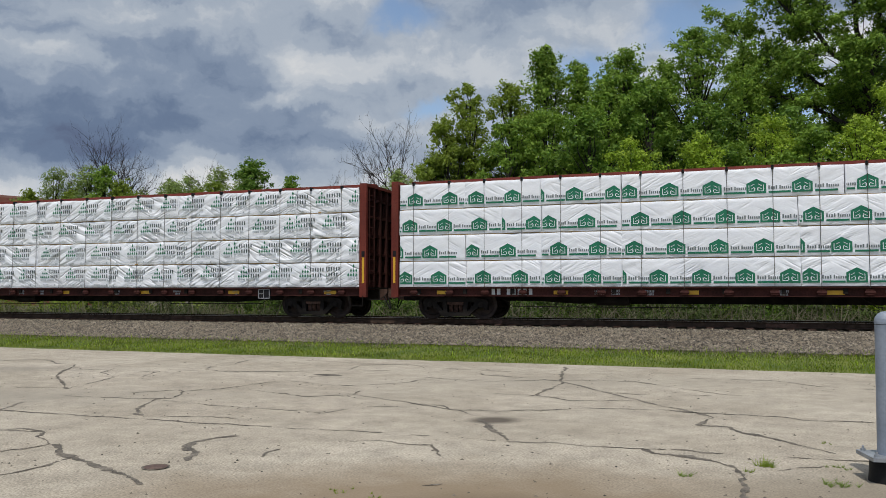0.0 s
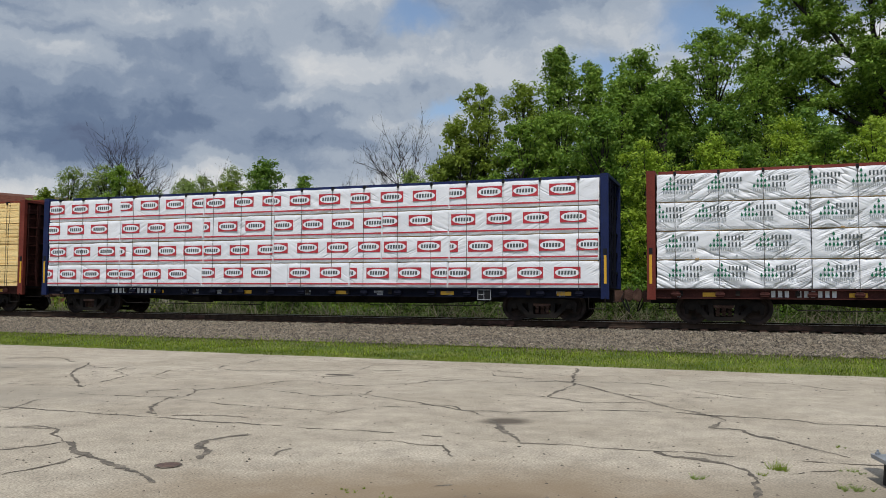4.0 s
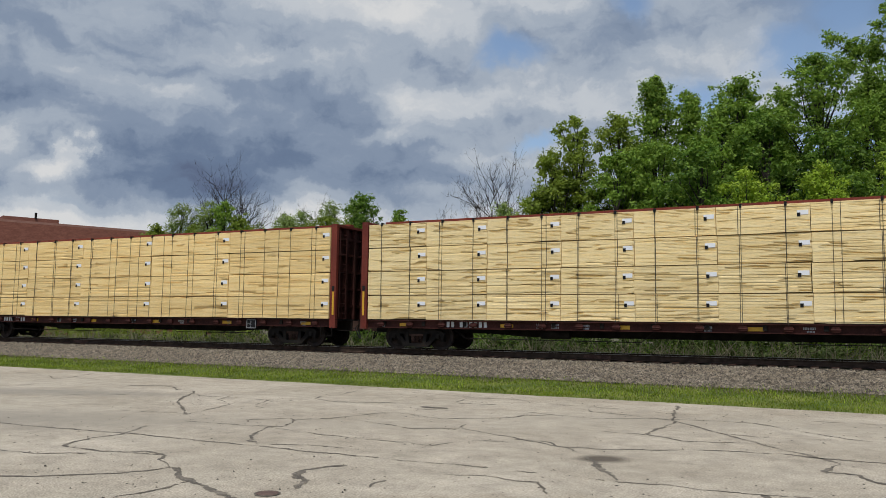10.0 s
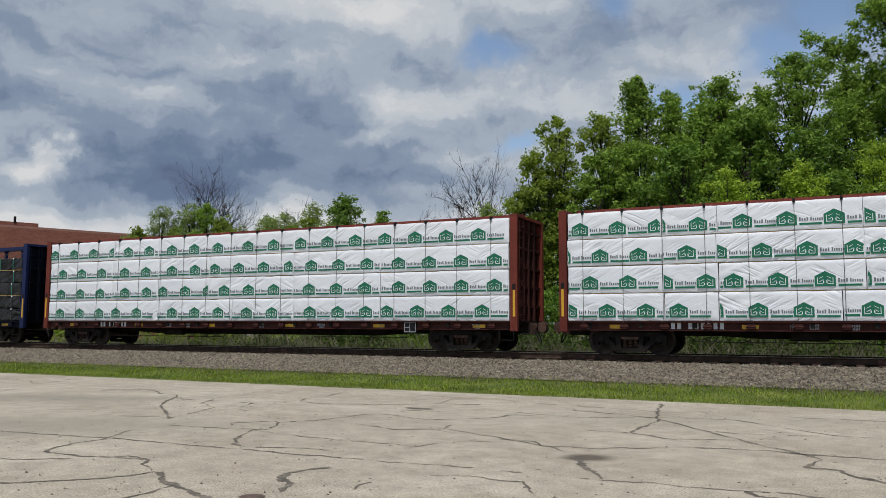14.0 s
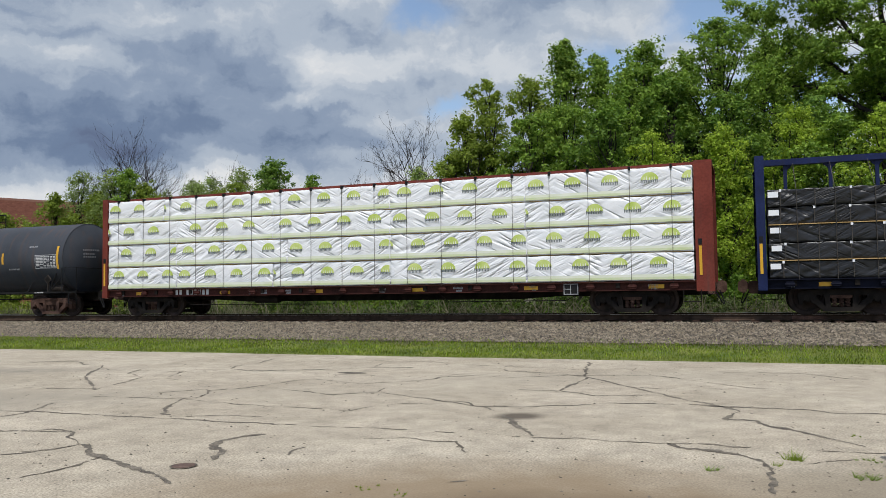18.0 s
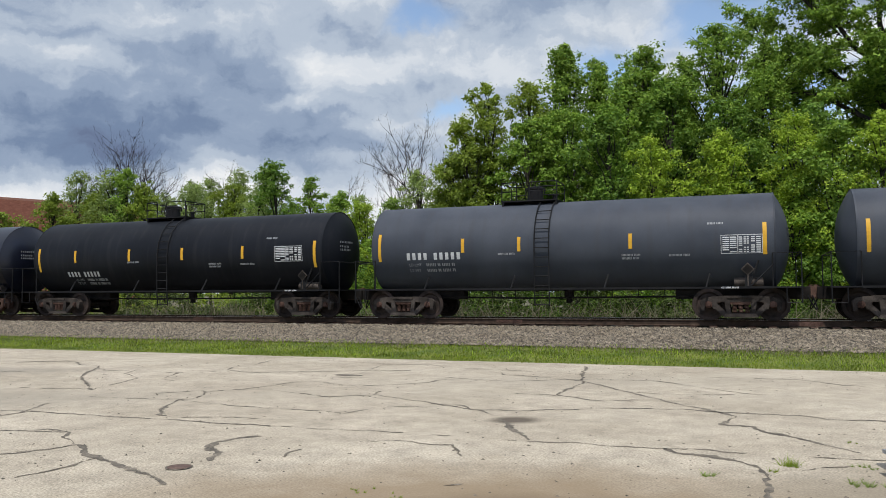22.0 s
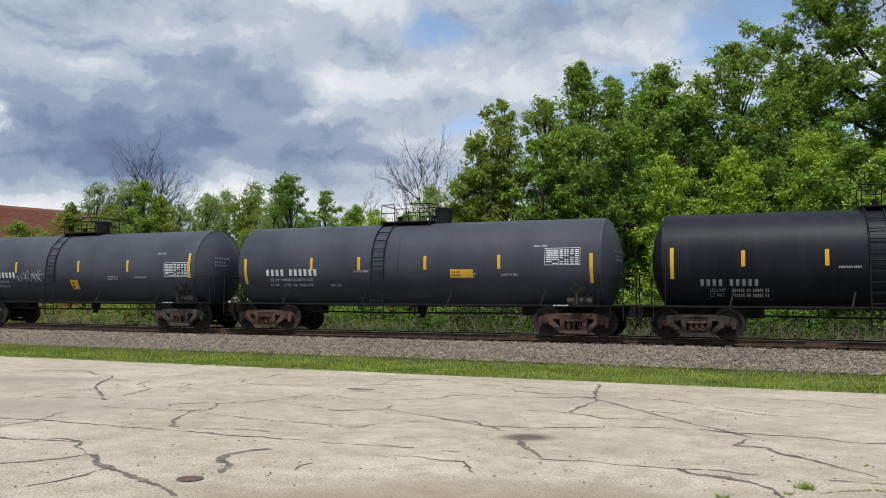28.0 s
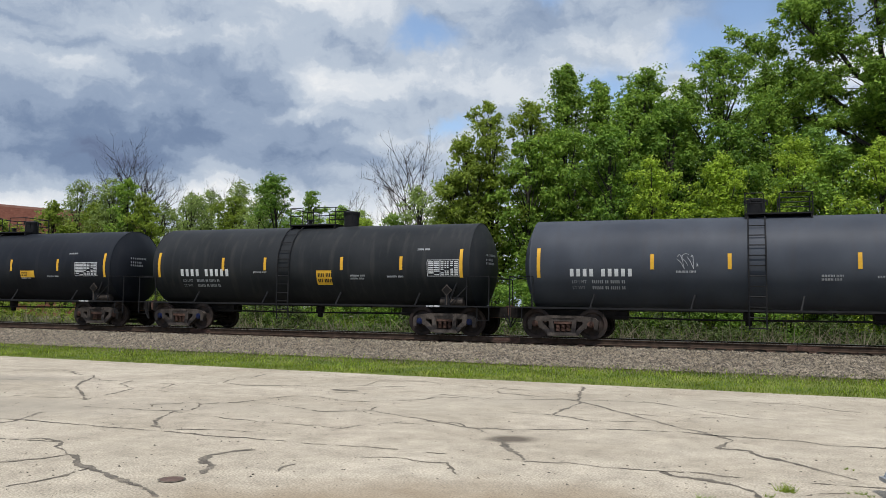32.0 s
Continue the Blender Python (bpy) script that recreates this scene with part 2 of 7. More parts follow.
def lot_surface():
    """Old concrete, warm grey, speckled, blotched with damp and dust, with brown silt where water stands."""
    m = surface("weathered_concrete", (0.405, 0.352, 0.270), (0.505, 0.446, 0.350), 0.45, 0.95, fine=0.48, fine_scale=46.0, bump=0.0025, bump_scale=70.0, spec=0.25)
    nt = m.node_tree
    n, link = nt.nodes.new, nt.links.new
    bsdf = nt.nodes["Principled BSDF"]
    was = bsdf.inputs["Base Color"].links[0].from_socket
    coord = n("ShaderNodeTexCoord")
    # grain at every size, from hand-wide blotches to sand
    worn, span, mul = n("ShaderNodeTexNoise"), n("ShaderNodeMapRange"), n("ShaderNodeMix")
    worn.inputs["Scale"].default_value, worn.inputs["Detail"].default_value, worn.inputs["Roughness"].default_value = 2.2, 12.0, 0.80
    link(coord.outputs["Object"], worn.inputs["Vector"])
    span.inputs["From Min"].default_value, span.inputs["From Max"].default_value = 0.33, 0.67
    span.inputs["To Min"].default_value, span.inputs["To Max"].default_value = 0.68, 1.17
    link(worn.outputs["Fac"], span.inputs["Value"])
    mul.data_type, mul.blend_type = "RGBA", "MULTIPLY"
    mul.inputs[0].default_value = 1.0
    link(was, mul.inputs[6])
    link(span.outputs[0], mul.inputs[7])
    was = mul.outputs[2]

    def layer(colour_in, centre, size, wobble, colour, most, lo, hi):
        mapping, grain, add, ln, span, over = n("ShaderNodeMapping"), n("ShaderNodeTexNoise"), n("ShaderNodeVectorMath"), n("ShaderNodeVectorMath"), n("ShaderNodeMapRange"), n("ShaderNodeMix")
        mapping.vector_type = "TEXTURE"
        mapping.inputs["Location"].default_value, mapping.inputs["Rotation"].default_value, mapping.inputs["Scale"].default_value = (*centre, 0), (0, 0, 0.35), (*size, 1)
        link(coord.outputs["Object"], mapping.inputs["Vector"])
        grain.inputs["Scale"].default_value, grain.inputs["Detail"].default_value = 1.7, 6.0
        link(coord.outputs["Object"], grain.inputs["Vector"])
        add.operation, ln.operation = "MULTIPLY_ADD", "LENGTH"
        link(grain.outputs["Color"], add.inputs[0])
        add.inputs[1].default_value = (wobble, wobble, 0)
        link(mapping.outputs[0], add.inputs[2])
        link(add.outputs[0], ln.inputs[0])
        span.inputs["From Min"].default_value, span.inputs["From Max"].default_value = hi, lo
        span.inputs["To Max"].default_value = most
        link(ln.outputs["Value"], span.inputs["Value"])
        over.data_type = "RGBA"
        over.inputs[7].default_value = (*colour, 1)
        link(span.outputs[0], over.inputs[0])
        link(colour_in, over.inputs[6])
        return over.outputs[2]
    c = layer(was, (-1.3, 6.9), (2.7, 1.35), 0.8, (0.23, 0.172, 0.108), 0.88, 0.55, 1.4)
    c = layer(c, (-1.0, 6.4), (1.5, 0.75), 0.8, (0.16, 0.115, 0.07), 0.85, 0.5, 1.2)
    c = layer(c, (2.0, 8.0), (1.7, 1.1), 0.8, (0.21, 0.175, 0.125), 0.72, 0.4, 1.4)
    c = layer(c, (-7.5, 12.0), (5.0, 0.8), 0.9, (0.30, 0.265, 0.205), 0.5, 0.3, 1.5)
    c = layer(c, (-1.0, 16.2), (4.0, 0.9), 0.9, (0.31, 0.275, 0.215), 0.5, 0.3, 1.5)
    c = layer(c, (-2.80, 10.5), (0.36, 0.30), 0.7, (0.070, 0.055, 0.042), 0.85, 0.55, 1.25)
    c = layer(c, (-13.0, 9.5), (4.0, 1.2), 0.9, (0.24, 0.215, 0.175), 0.62, 0.5, 1.6)
    c = layer(c, (-16.0, 13.5), (3.5, 0.7), 0.9, (0.22, 0.20, 0.165), 0.6, 0.5, 1.6)
    link(c, bsdf.inputs["Base Color"])
    return m


def pebbly(name, a, b):
    """Broken stone: each piece has its own tone."""
    m = surface(name, a, b, 3.0, 0.92, fine=0.3, fine_scale=9.0)
    nt = m.node_tree
    n, link = nt.nodes.new, nt.links.new
    bsdf = nt.nodes["Principled BSDF"]
    was = bsdf.inputs["Base Color"].links[0].from_socket
    geo, span, hsv = n("ShaderNodeNewGeometry"), n("ShaderNodeMapRange"), n("ShaderNodeHueSaturation")
    span.inputs["To Min"].default_value, span.inputs["To Max"].default_value = 0.22, 1.8
    link(geo.outputs["Random Per Island"], span.inputs["Value"])
    link(span.outputs[0], hsv.inputs["Value"])
    link(was, hsv.inputs["Color"])
    link(hsv.outputs[0], bsdf.inputs["Base Color"])
    return m


def creased(name, a, b, deep, rough=0.45):
    """Woven plastic wrap: sharp folds that run aslant both ways, over a slack surface."""
    m = surface(name, a, b, 0.8, rough, fine=0.05, fine_scale=16.0, rnd=0.03, stretch=(1, 1, 2.5), spec=0.35)
    nt = m.node_tree
    n, link = nt.nodes.new, nt.links.new
    bsdf = nt.nodes["Principled BSDF"]
    coord, info, shift = n("ShaderNodeTexCoord"), n("ShaderNodeObjectInfo"), n("ShaderNodeMath")
    shift.operation = "MULTIPLY"
    shift.inputs[1].default_value = 53.0
    link(info.outputs["Random"], shift.inputs[0])
    moved = n("ShaderNodeVectorMath")
    link(coord.outputs["Object"], moved.inputs[0])
    link(shift.outputs[0], moved.inputs[1])

    def maths(op, p, q):
        node = n("ShaderNodeMath")
        node.operation = op
        for k, v in enumerate((p, q)):
            if isinstance(v, (int, float)):
                node.inputs[k].default_value = v
            else:
                link(v, node.inputs[k])
        return node.outputs[0]

    def folds(angle, along, across, sharp, offset):
        turn, squeeze, grain = n("ShaderNodeVectorRotate"), n("ShaderNodeVectorMath"), n("ShaderNodeTexNoise")
        turn.rotation_type = "Y_AXIS"
        turn.inputs["Angle"].default_value = radians(angle)
        link(moved.outputs[0], turn.inputs["Vector"])
        squeeze.operation = "MULTIPLY_ADD"
        squeeze.inputs[1].default_value, squeeze.inputs[2].default_value = (along, 0.3, across), (offset, 0, offset)
        link(turn.outputs[0], squeeze.inputs[0])
        grain.inputs["Scale"].default_value, grain.inputs["Detail"].default_value, grain.inputs["Roughness"].default_value = 1.0, 2.0, 0.5
        link(squeeze.outputs[0], grain.inputs["Vector"])
        ridge = maths("SUBTRACT", 1.0, maths("MULTIPLY", maths("ABSOLUTE", maths("SUBTRACT", grain.outputs["Fac"], 0.5), 0.0), 9.0))
        return maths("POWER", maths("MAXIMUM", ridge, 0.0), sharp)
    where = n("ShaderNodeTexNoise")
    where.inputs["Scale"].default_value, where.inputs["Detail"].default_value = 0.9, 1.0
    link(moved.outputs[0], where.inputs["Vector"])
    mask = n("ShaderNodeMapRange")
    mask.inputs["From Min"].default_value, mask.inputs["From Max"].default_value, mask.inputs["To Min"].default_value = 0.47, 0.66, 0.03
    link(where.outputs["Fac"], mask.inputs["Value"])
    gate = n("ShaderNodeMapRange")
    gate.inputs["From Min"].default_value, gate.inputs["From Max"].default_value = 0.50, 0.30
    link(where.outputs["Fac"], gate.inputs["Value"])
    total = maths("ADD", maths("MULTIPLY", folds(32, 0.35, 3.6, 1.6, 3.0), mask.outputs[0]), maths("MULTIPLY", folds(-27, 0.4, 3.4, 2.0, 11.0), gate.outputs[0]))
    total = maths("ADD", total, maths("MULTIPLY", folds(20, 0.7, 10.0, 2.0, 29.0), maths("MULTIPLY", mask.outputs[0], 0.35)))
    relief = n("ShaderNodeBump")
    relief.inputs["Strength"].default_value, relief.inputs["Distance"].default_value = 1.0, deep
    link(maths("MULTIPLY", total, -1.0), relief.inputs["Height"])
    link(relief.outputs[0], bsdf.inputs["Normal"])
    return m


MAT = {
    "pavement": lot_surface(),
    "tar": surface("dark_crack_filler", (0.095, 0.080, 0.062), (0.21, 0.180, 0.138), 4.5, 0.92, fine=0.6, fine_scale=50.0, bump=0.004),
    "hairline": surface("dusty_hairline", (0.085, 0.070, 0.052), (0.20, 0.17, 0.13), 2.5, 0.95, fine=0.4, fine_scale=30.0),
    "earth": surface("bare_earth", (0.09, 0.085, 0.05), (0.14, 0.12, 0.075), 0.8, 0.95, fine=0.3, fine_scale=14.0, bump=0.02, bump_scale=12.0),
    "verge": surface("mown_turf", (0.075, 0.115, 0.012), (0.17, 0.195, 0.03), 0.9, 0.95, fine=0.4, fine_scale=16.0, bump=0.02, bump_scale=20.0),
    "grit": pebbly("dark_debris", (0.085, 0.070, 0.052), (0.15, 0.125, 0.095)),
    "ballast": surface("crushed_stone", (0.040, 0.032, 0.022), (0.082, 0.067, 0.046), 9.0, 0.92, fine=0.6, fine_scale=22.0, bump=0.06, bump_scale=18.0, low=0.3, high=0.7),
    "stone": pebbly("loose_stone", (0.128, 0.104, 0.072), (0.190, 0.162, 0.122)),
    "tie": surface("creosoted_timber", (0.035, 0.025, 0.019), (0.075, 0.052, 0.038), 4.0, 0.9, fine=0.3, fine_scale=40.0, rnd=0.35, stretch=(1, 6, 6), spec=0.12),
    "rail": surface("rusty_rail_steel", (0.036, 0.025, 0.018), (0.074, 0.050, 0.036), 5.0, 0.85, fine=0.2, spec=0.12),
    "railhead": surface("polished_rail_head", (0.42, 0.40, 0.38), (0.56, 0.54, 0.52), 2.0, 0.28, 1.0),
    "red": surface("oxide_red_paint", (0.128, 0.025, 0.017), (0.180, 0.038, 0.025), 1.1, 0.62, spec=0.2, fine=0.2, fine_scale=18.0, rnd=0.12, streak=(0.10, 0.05, 0.04, 0.5)),
    # red_dark and blue_dark: car paints darkened for shade on sills and end faces
    "red_dark": surface("shaded_red_paint", (0.040, 0.016, 0.013), (0.075, 0.026, 0.021), 2.0, 0.75, fine=0.3, fine_scale=20.0, spec=0.12),
    "blue": surface("dark_blue_paint", (0.005, 0.011, 0.052), (0.010, 0.020, 0.085), 1.1, 0.50, spec=0.25, fine=0.2, fine_scale=18.0, streak=(0.02, 0.02, 0.035, 0.4)),
    "blue_dark": surface("shaded_blue_paint", (0.004, 0.005, 0.012), (0.008, 0.010, 0.022), 2.0, 0.75, fine=0.3, fine_scale=20.0, spec=0.12),
    # grimy steel, darkened further so that underbody shade is in the colour
    "grime_shade": surface("grimy_shade_dark_steel", (0.009, 0.008, 0.0075), (0.024, 0.020, 0.017), 3.0, 0.8, fine=0.3, spec=0.12),
    "rust": surface("rusted_cast_steel", (0.060, 0.034, 0.026), (0.130, 0.078, 0.060), 3.0, 0.85, fine=0.35, fine_scale=30.0, rnd=0.25, spec=0.12),
    "truck_grey": surface("dusty_cast_steel", (0.038, 0.032, 0.028), (0.088, 0.074, 0.064), 3.0, 0.85, fine=0.35, fine_scale=30.0, rnd=0.3, spec=0.12),
    "wheel": surface("wheel_steel", (0.022, 0.018, 0.016), (0.055, 0.040, 0.034), 4.0, 0.7, fine=0.3, rnd=0.3, spec=0.12),
    "tread": surface("bright_wheel_rim", (0.16, 0.14, 0.13), (0.26, 0.23, 0.21), 4.0, 0.5, 0.6),
    "yellow": surface("reflective_yellow", (0.62, 0.33, 0.015), (0.72, 0.42, 0.03), 3.0, 0.5, fine=0.12),
    "white": surface("white_lettering", (0.52, 0.53, 0.53), (0.66, 0.67, 0.67), 4.0, 0.6, fine=0.15),
    "grey_print": surface("faded_lettering", (0.26, 0.27, 0.28), (0.38, 0.39, 0.40), 4.0, 0.7, fine=0.2),
    "black_paint": surface("black_paint", (0.010, 0.010, 0.011), (0.02, 0.02, 0.021), 2.0, 0.55, fine=0.2, spec=0.12),
    "wood_a": surface("spruce_boards", (0.86, 0.605, 0.245), (0.94, 0.715, 0.34), 0.9, 0.8, fine=0.16, fine_scale=9.0, rnd=0.07, stretch=(1, 8, 14)),
    "wood_b": surface("pale_spruce_boards", (0.86, 0.655, 0.305), (0.94, 0.765, 0.42), 0.9, 0.8, fine=0.18, fine_scale=9.0, rnd=0.07, stretch=(1, 8, 14)),
    "dunnage": surface("raw_lumber_spacer", (0.42, 0.27, 0.10), (0.55, 0.37, 0.16), 2.0, 0.85, fine=0.2),
    "wrap": creased("white_woven_wrap", (0.80, 0.815, 0.84), (0.86, 0.87, 0.885), 0.016),
    "wrap_loose": creased("slack_white_woven_wrap", (0.78, 0.80, 0.82), (0.86, 0.87, 0.88), 0.045),
    "wrap_mark": surface("white_print", (0.80, 0.815, 0.84), (0.86, 0.87, 0.885), 0.8, 0.5),
    "wrap_black": creased("black_woven_wrap", (0.012, 0.0125, 0.014), (0.024, 0.025, 0.028), 0.040, 0.36),
    "green": surface("forest_green_print", (0.002, 0.125, 0.062), (0.005, 0.16, 0.08), 2.0, 0.5),
    "pale_ink": surface("faint_grey_print", (0.30, 0.33, 0.34), (0.40, 0.43, 0.44), 2.0, 0.55),
    "ink": surface("dark_print", (0.060, 0.078, 0.080), (0.095, 0.115, 0.117), 2.0, 0.55),
    "mid_ink": surface("grey_green_print", (0.125, 0.150, 0.152), (0.175, 0.200, 0.202), 2.0, 0.55),
    "crimson": surface("red_print", (0.42, 0.022, 0.035), (0.52, 0.035, 0.05), 2.0, 0.5),
    "lime": surface("lime_print", (0.46, 0.58, 0.11), (0.64, 0.72, 0.27), 2.0, 0.5),
    "lime_pale": surface("pale_lime_print", (0.58, 0.66, 0.36), (0.66, 0.71, 0.50), 2.0, 0.5),
    "lime_faint": surface("faint_lime_print", (0.70, 0.75, 0.56), (0.77, 0.80, 0.68), 2.0, 0.5),
    "strap": surface("dark_strap", (0.03, 0.025, 0.02), (0.06, 0.05, 0.04), 3.0, 0.6),
    "strap_green": surface("green_strap", (0.02, 0.20, 0.13), (0.04, 0.28, 0.18), 3.0, 0.5),
    "tarp_blue": surface("blue_tarp", (0.02, 0.12, 0.50), (0.04, 0.18, 0.60), 2.0, 0.45),
    "tank_grey": surface("blue_grey_tank_paint", (0.165, 0.225, 0.265), (0.205, 0.265, 0.305), 0.5, 0.36, fine=0.06, streak=(0.10, 0.12, 0.135, 0.30)),
    "tank_a": surface("charcoal_tank_paint", (0.044, 0.050, 0.062), (0.062, 0.069, 0.083), 0.7, 0.52, fine=0.14, rnd=0.15, streak=(0.050, 0.047, 0.048, 0.3), spec=0.10),
    "tank_rusty": surface("charcoal_tank_paint_with_rust", (0.044, 0.050, 0.060), (0.062, 0.068, 0.080), 0.7, 0.56, fine=0.14, streak=(0.12, 0.068, 0.044, 0.40), spec=0.10),
    "tank_b": surface("black_tank_paint", (0.0075, 0.009, 0.0125), (0.0125, 0.0145, 0.019), 0.7, 0.50, spec=0.14, fine=0.1, rnd=0.15, streak=(0.045, 0.044, 0.044, 0.22)),
    "tank_c": surface("glossy_navy_tank_paint", (0.006, 0.008, 0.016), (0.010, 0.012, 0.023), 0.7, 0.29, fine=0.06, spec=0.55),
    "tank_d": surface("dull_green_black_paint", (0.016, 0.018, 0.020), (0.025, 0.027, 0.029), 0.7, 0.52, spec=0.12, fine=0.12, streak=(0.07, 0.067, 0.060, 0.3)),
    "pipe": surface("grey_bollard_paint", (0.20, 0.235, 0.285), (0.25, 0.285, 0.335), 3.0, 0.5, fine=0.12, fine_scale=40.0, streak=(0.16, 0.19, 0.23, 0.4)),
    "galv": surface("galvanised_plate", (0.30, 0.32, 0.34), (0.40, 0.42, 0.44), 5.0, 0.5, 0.5, fine=0.15),
    "iron": surface("rusty_iron_cover", (0.085, 0.05, 0.038), (0.13, 0.08, 0.06), 8.0, 0.8, fine=0.3),
    "bark": surface("grey_bark", (0.028, 0.024, 0.020), (0.062, 0.054, 0.046), 3.0, 0.9, spec=0.1, fine=0.3, stretch=(3, 3, 0.6)),
    "deadwood": surface("bare_twigs", (0.030, 0.026, 0.024), (0.060, 0.053, 0.048), 3.0, 0.9, spec=0.1),
    "brick": surface("red_brick_wall", (0.24, 0.085, 0.055), (0.30, 0.115, 0.075), 1.5, 0.9, fine=0.2, fine_scale=5.0, stretch=(1, 1, 3)),
    "coping": surface("roof_coping", (0.30, 0.14, 0.10), (0.36, 0.18, 0.13), 2.0, 0.7),
    "leaf_a": leafy("spring_leaves", (0.085, 0.175, 0.016), (0.280, 0.415, 0.055), 0.40),
    "leaf_b": leafy("fresh_yellow_green_leaves", (0.17, 0.28, 0.016), (0.40, 0.52, 0.05), 0.42),
    "leaf_c": leafy("olive_leaves", (0.125, 0.185, 0.018), (0.265, 0.345, 0.040), 0.42),
    "leaf_d": leafy("deep_green_leaves", (0.055, 0.130, 0.013), (0.190, 0.310, 0.036), 0.40),
    # leaf_f carries the shade under the trees in its dark leaf colour
    "leaf_f": leafy("shade_dark_brush_leaves", (0.026, 0.045, 0.008), (0.080, 0.112, 0.020), 0.25),
    "leaf_e": leafy("pale_budding_leaves", (0.16, 0.235, 0.05), (0.28, 0.36, 0.095)),
    "grass": leafy("grass_blades", (0.080, 0.140, 0.009), (0.225, 0.270, 0.024), 0.3, 0.8, (0.58, 1.25)),
    "dry": leafy("dry_stalks", (0.16, 0.14, 0.09), (0.30, 0.265, 0.18), 0.2),
}


# ---- mesh helpers ----
def box(bm, x0, x1, y0, y1, z0, z1):
    v = [bm.verts.new((x, y, z)) for x in (x0, x1) for y in (y0, y1) for z in (z0, z1)]
    for f in ((0, 1, 3, 2), (4, 6, 7, 5), (0, 4, 5, 1), (2, 3, 7, 6), (0, 2, 6, 4), (1, 5, 7, 3)):
        bm.faces.new([v[i] for i in f])


def tube(bm, p, q, r, n=8, r2=None):
    p, q = Vector(p), Vector(q)
    axis = (q - p).normalized()
    side = axis.orthogonal().normalized()
    up = axis.cross(side)
    r2 = r if r2 is None else r2
    a, b = [], []
    for k in range(n):
        w = 2 * math.pi * k / n
        d = side * math.cos(w) + up * math.sin(w)
        a.append(bm.verts.new(p + d * r))
        b.append(bm.verts.new(q + d * r2))
    for k in range(n):
        bm.faces.new((a[k], a[(k + 1) % n], b[(k + 1) % n], b[k]))
    bm.faces.new(a[::-1])
    bm.faces.new(b)


def bars(bm, points, r, n=6):
    """A bent rod: one skin swept along the points."""
    pts = [Vector(q) for q in points]
    rings = []
    side = None
    for k, q in enumerate(pts):
        d = (pts[min(k + 1, len(pts) - 1)] - pts[max(k - 1, 0)]).normalized()
        side = d.orthogonal().normalized() if side is None else (side - d * side.dot(d)).normalized()
        up = d.cross(side)
        rings.append([bm.verts.new(q + (side * math.cos(2 * math.pi * i / n) + up * math.sin(2 * math.pi * i / n)) * r) for i in range(n)])
    for a, b in zip(rings, rings[1:]):
        for i in range(n):
            bm.faces.new((a[i], a[(i + 1) % n], b[(i + 1) % n], b[i]))
    bm.faces.new(rings[0][::-1])
    bm.faces.new(rings[-1])


def slab(bm, outline, y0, y1):
    """A polygon in x and z, given thickness in y."""
    a = [bm.verts.new((x, y0, z)) for x, z in outline]
    b = [bm.verts.new((x, y1, z)) for x, z in outline]
    k = len(a)
    for i in range(k):
        bm.faces.new((a[i], b[i], b[(i + 1) % k], a[(i + 1) % k]))
    bm.faces.new(a)
    bm.faces.new(b[::-1])


def to_mesh(bm, material, name, smooth=False):
    bmesh.ops.recalc_face_normals(bm, faces=bm.faces[:])
    me = bpy.data.meshes.new(name)
    bm.to_mesh(me)
    bm.free()
    me.materials.append(MAT[material])
    if smooth:
        me.polygons.foreach_set("use_smooth", [True] * len(me.polygons))
        me.set_sharp_from_angle(angle=radians(38))
    return me


MESHES = {}


def shaped(key, material, build, smooth=False):
    """The mesh that build(bm) makes, made once and shared by all that look alike."""
    if (key, material) not in MESHES:
        bm = bmesh.new()
        build(bm)
        MESHES[(key, material)] = to_mesh(bm, material, key.split("|")[0], smooth)
    return MESHES[(key, material)]


def place(name, me, parent=None, at=(0, 0, 0), turn=0.0, label="", m=None):
    ob = new(name, me)
    ob.matrix_basis = m if m is not None else pose(*at, 0, 0, turn)
    ob.parent = parent
    if label:
        ob["label"] = label
    return ob


def part(name, bm, material, parent, label="", smooth=False):
    return place(name, to_mesh(bm, material, name, smooth), parent, label=label)


def from_arrays(name, verts, faces, material, parent=None, smooth=False):
    me = bpy.data.meshes.new(name)
    verts, faces = np.asarray(verts, np.float32), np.asarray(faces, np.int32)
    k = faces.shape[1]
    me.vertices.add(len(verts))
    me.vertices.foreach_set("co", verts.ravel())
    me.loops.add(faces.size)
    me.loops.foreach_set("vertex_index", faces.ravel())
    me.polygons.add(len(faces))
    me.polygons.foreach_set("loop_start", np.arange(0, faces.size, k, dtype=np.int32))
    me.polygons.foreach_set("loop_total", np.full(len(faces), k, np.int32))
    me.materials.append(MAT[material])
    me.update(calc_edges=True)
    ob = new(name, me)
    ob.parent = parent
    return ob

# ---- ground and track ----
TRACK_Y, RAIL_Z = 26.17, 0.82


def height(x, y):
    """The lie of the land: flat lot, shallow verge, the ballast shoulder, a ditch and low ground behind the track."""
    knots = ((-400, 0), (18.75, 0), (19.6, 0.02), (21.4, 0.12), (22.0, 0.17), (24.3, 0.49), (24.75, 0.575), (27.5, 0.575), (28.2, 0.48), (30.4, 0.02), (33, -0.1), (60, 0.3), (1500, 0.0))
    for (a, za), (b, zb) in zip(knots, knots[1:]):
        if y <= b:
            w = (y - a) / (b - a)
            return za + (zb - za) * w
    return 0.0


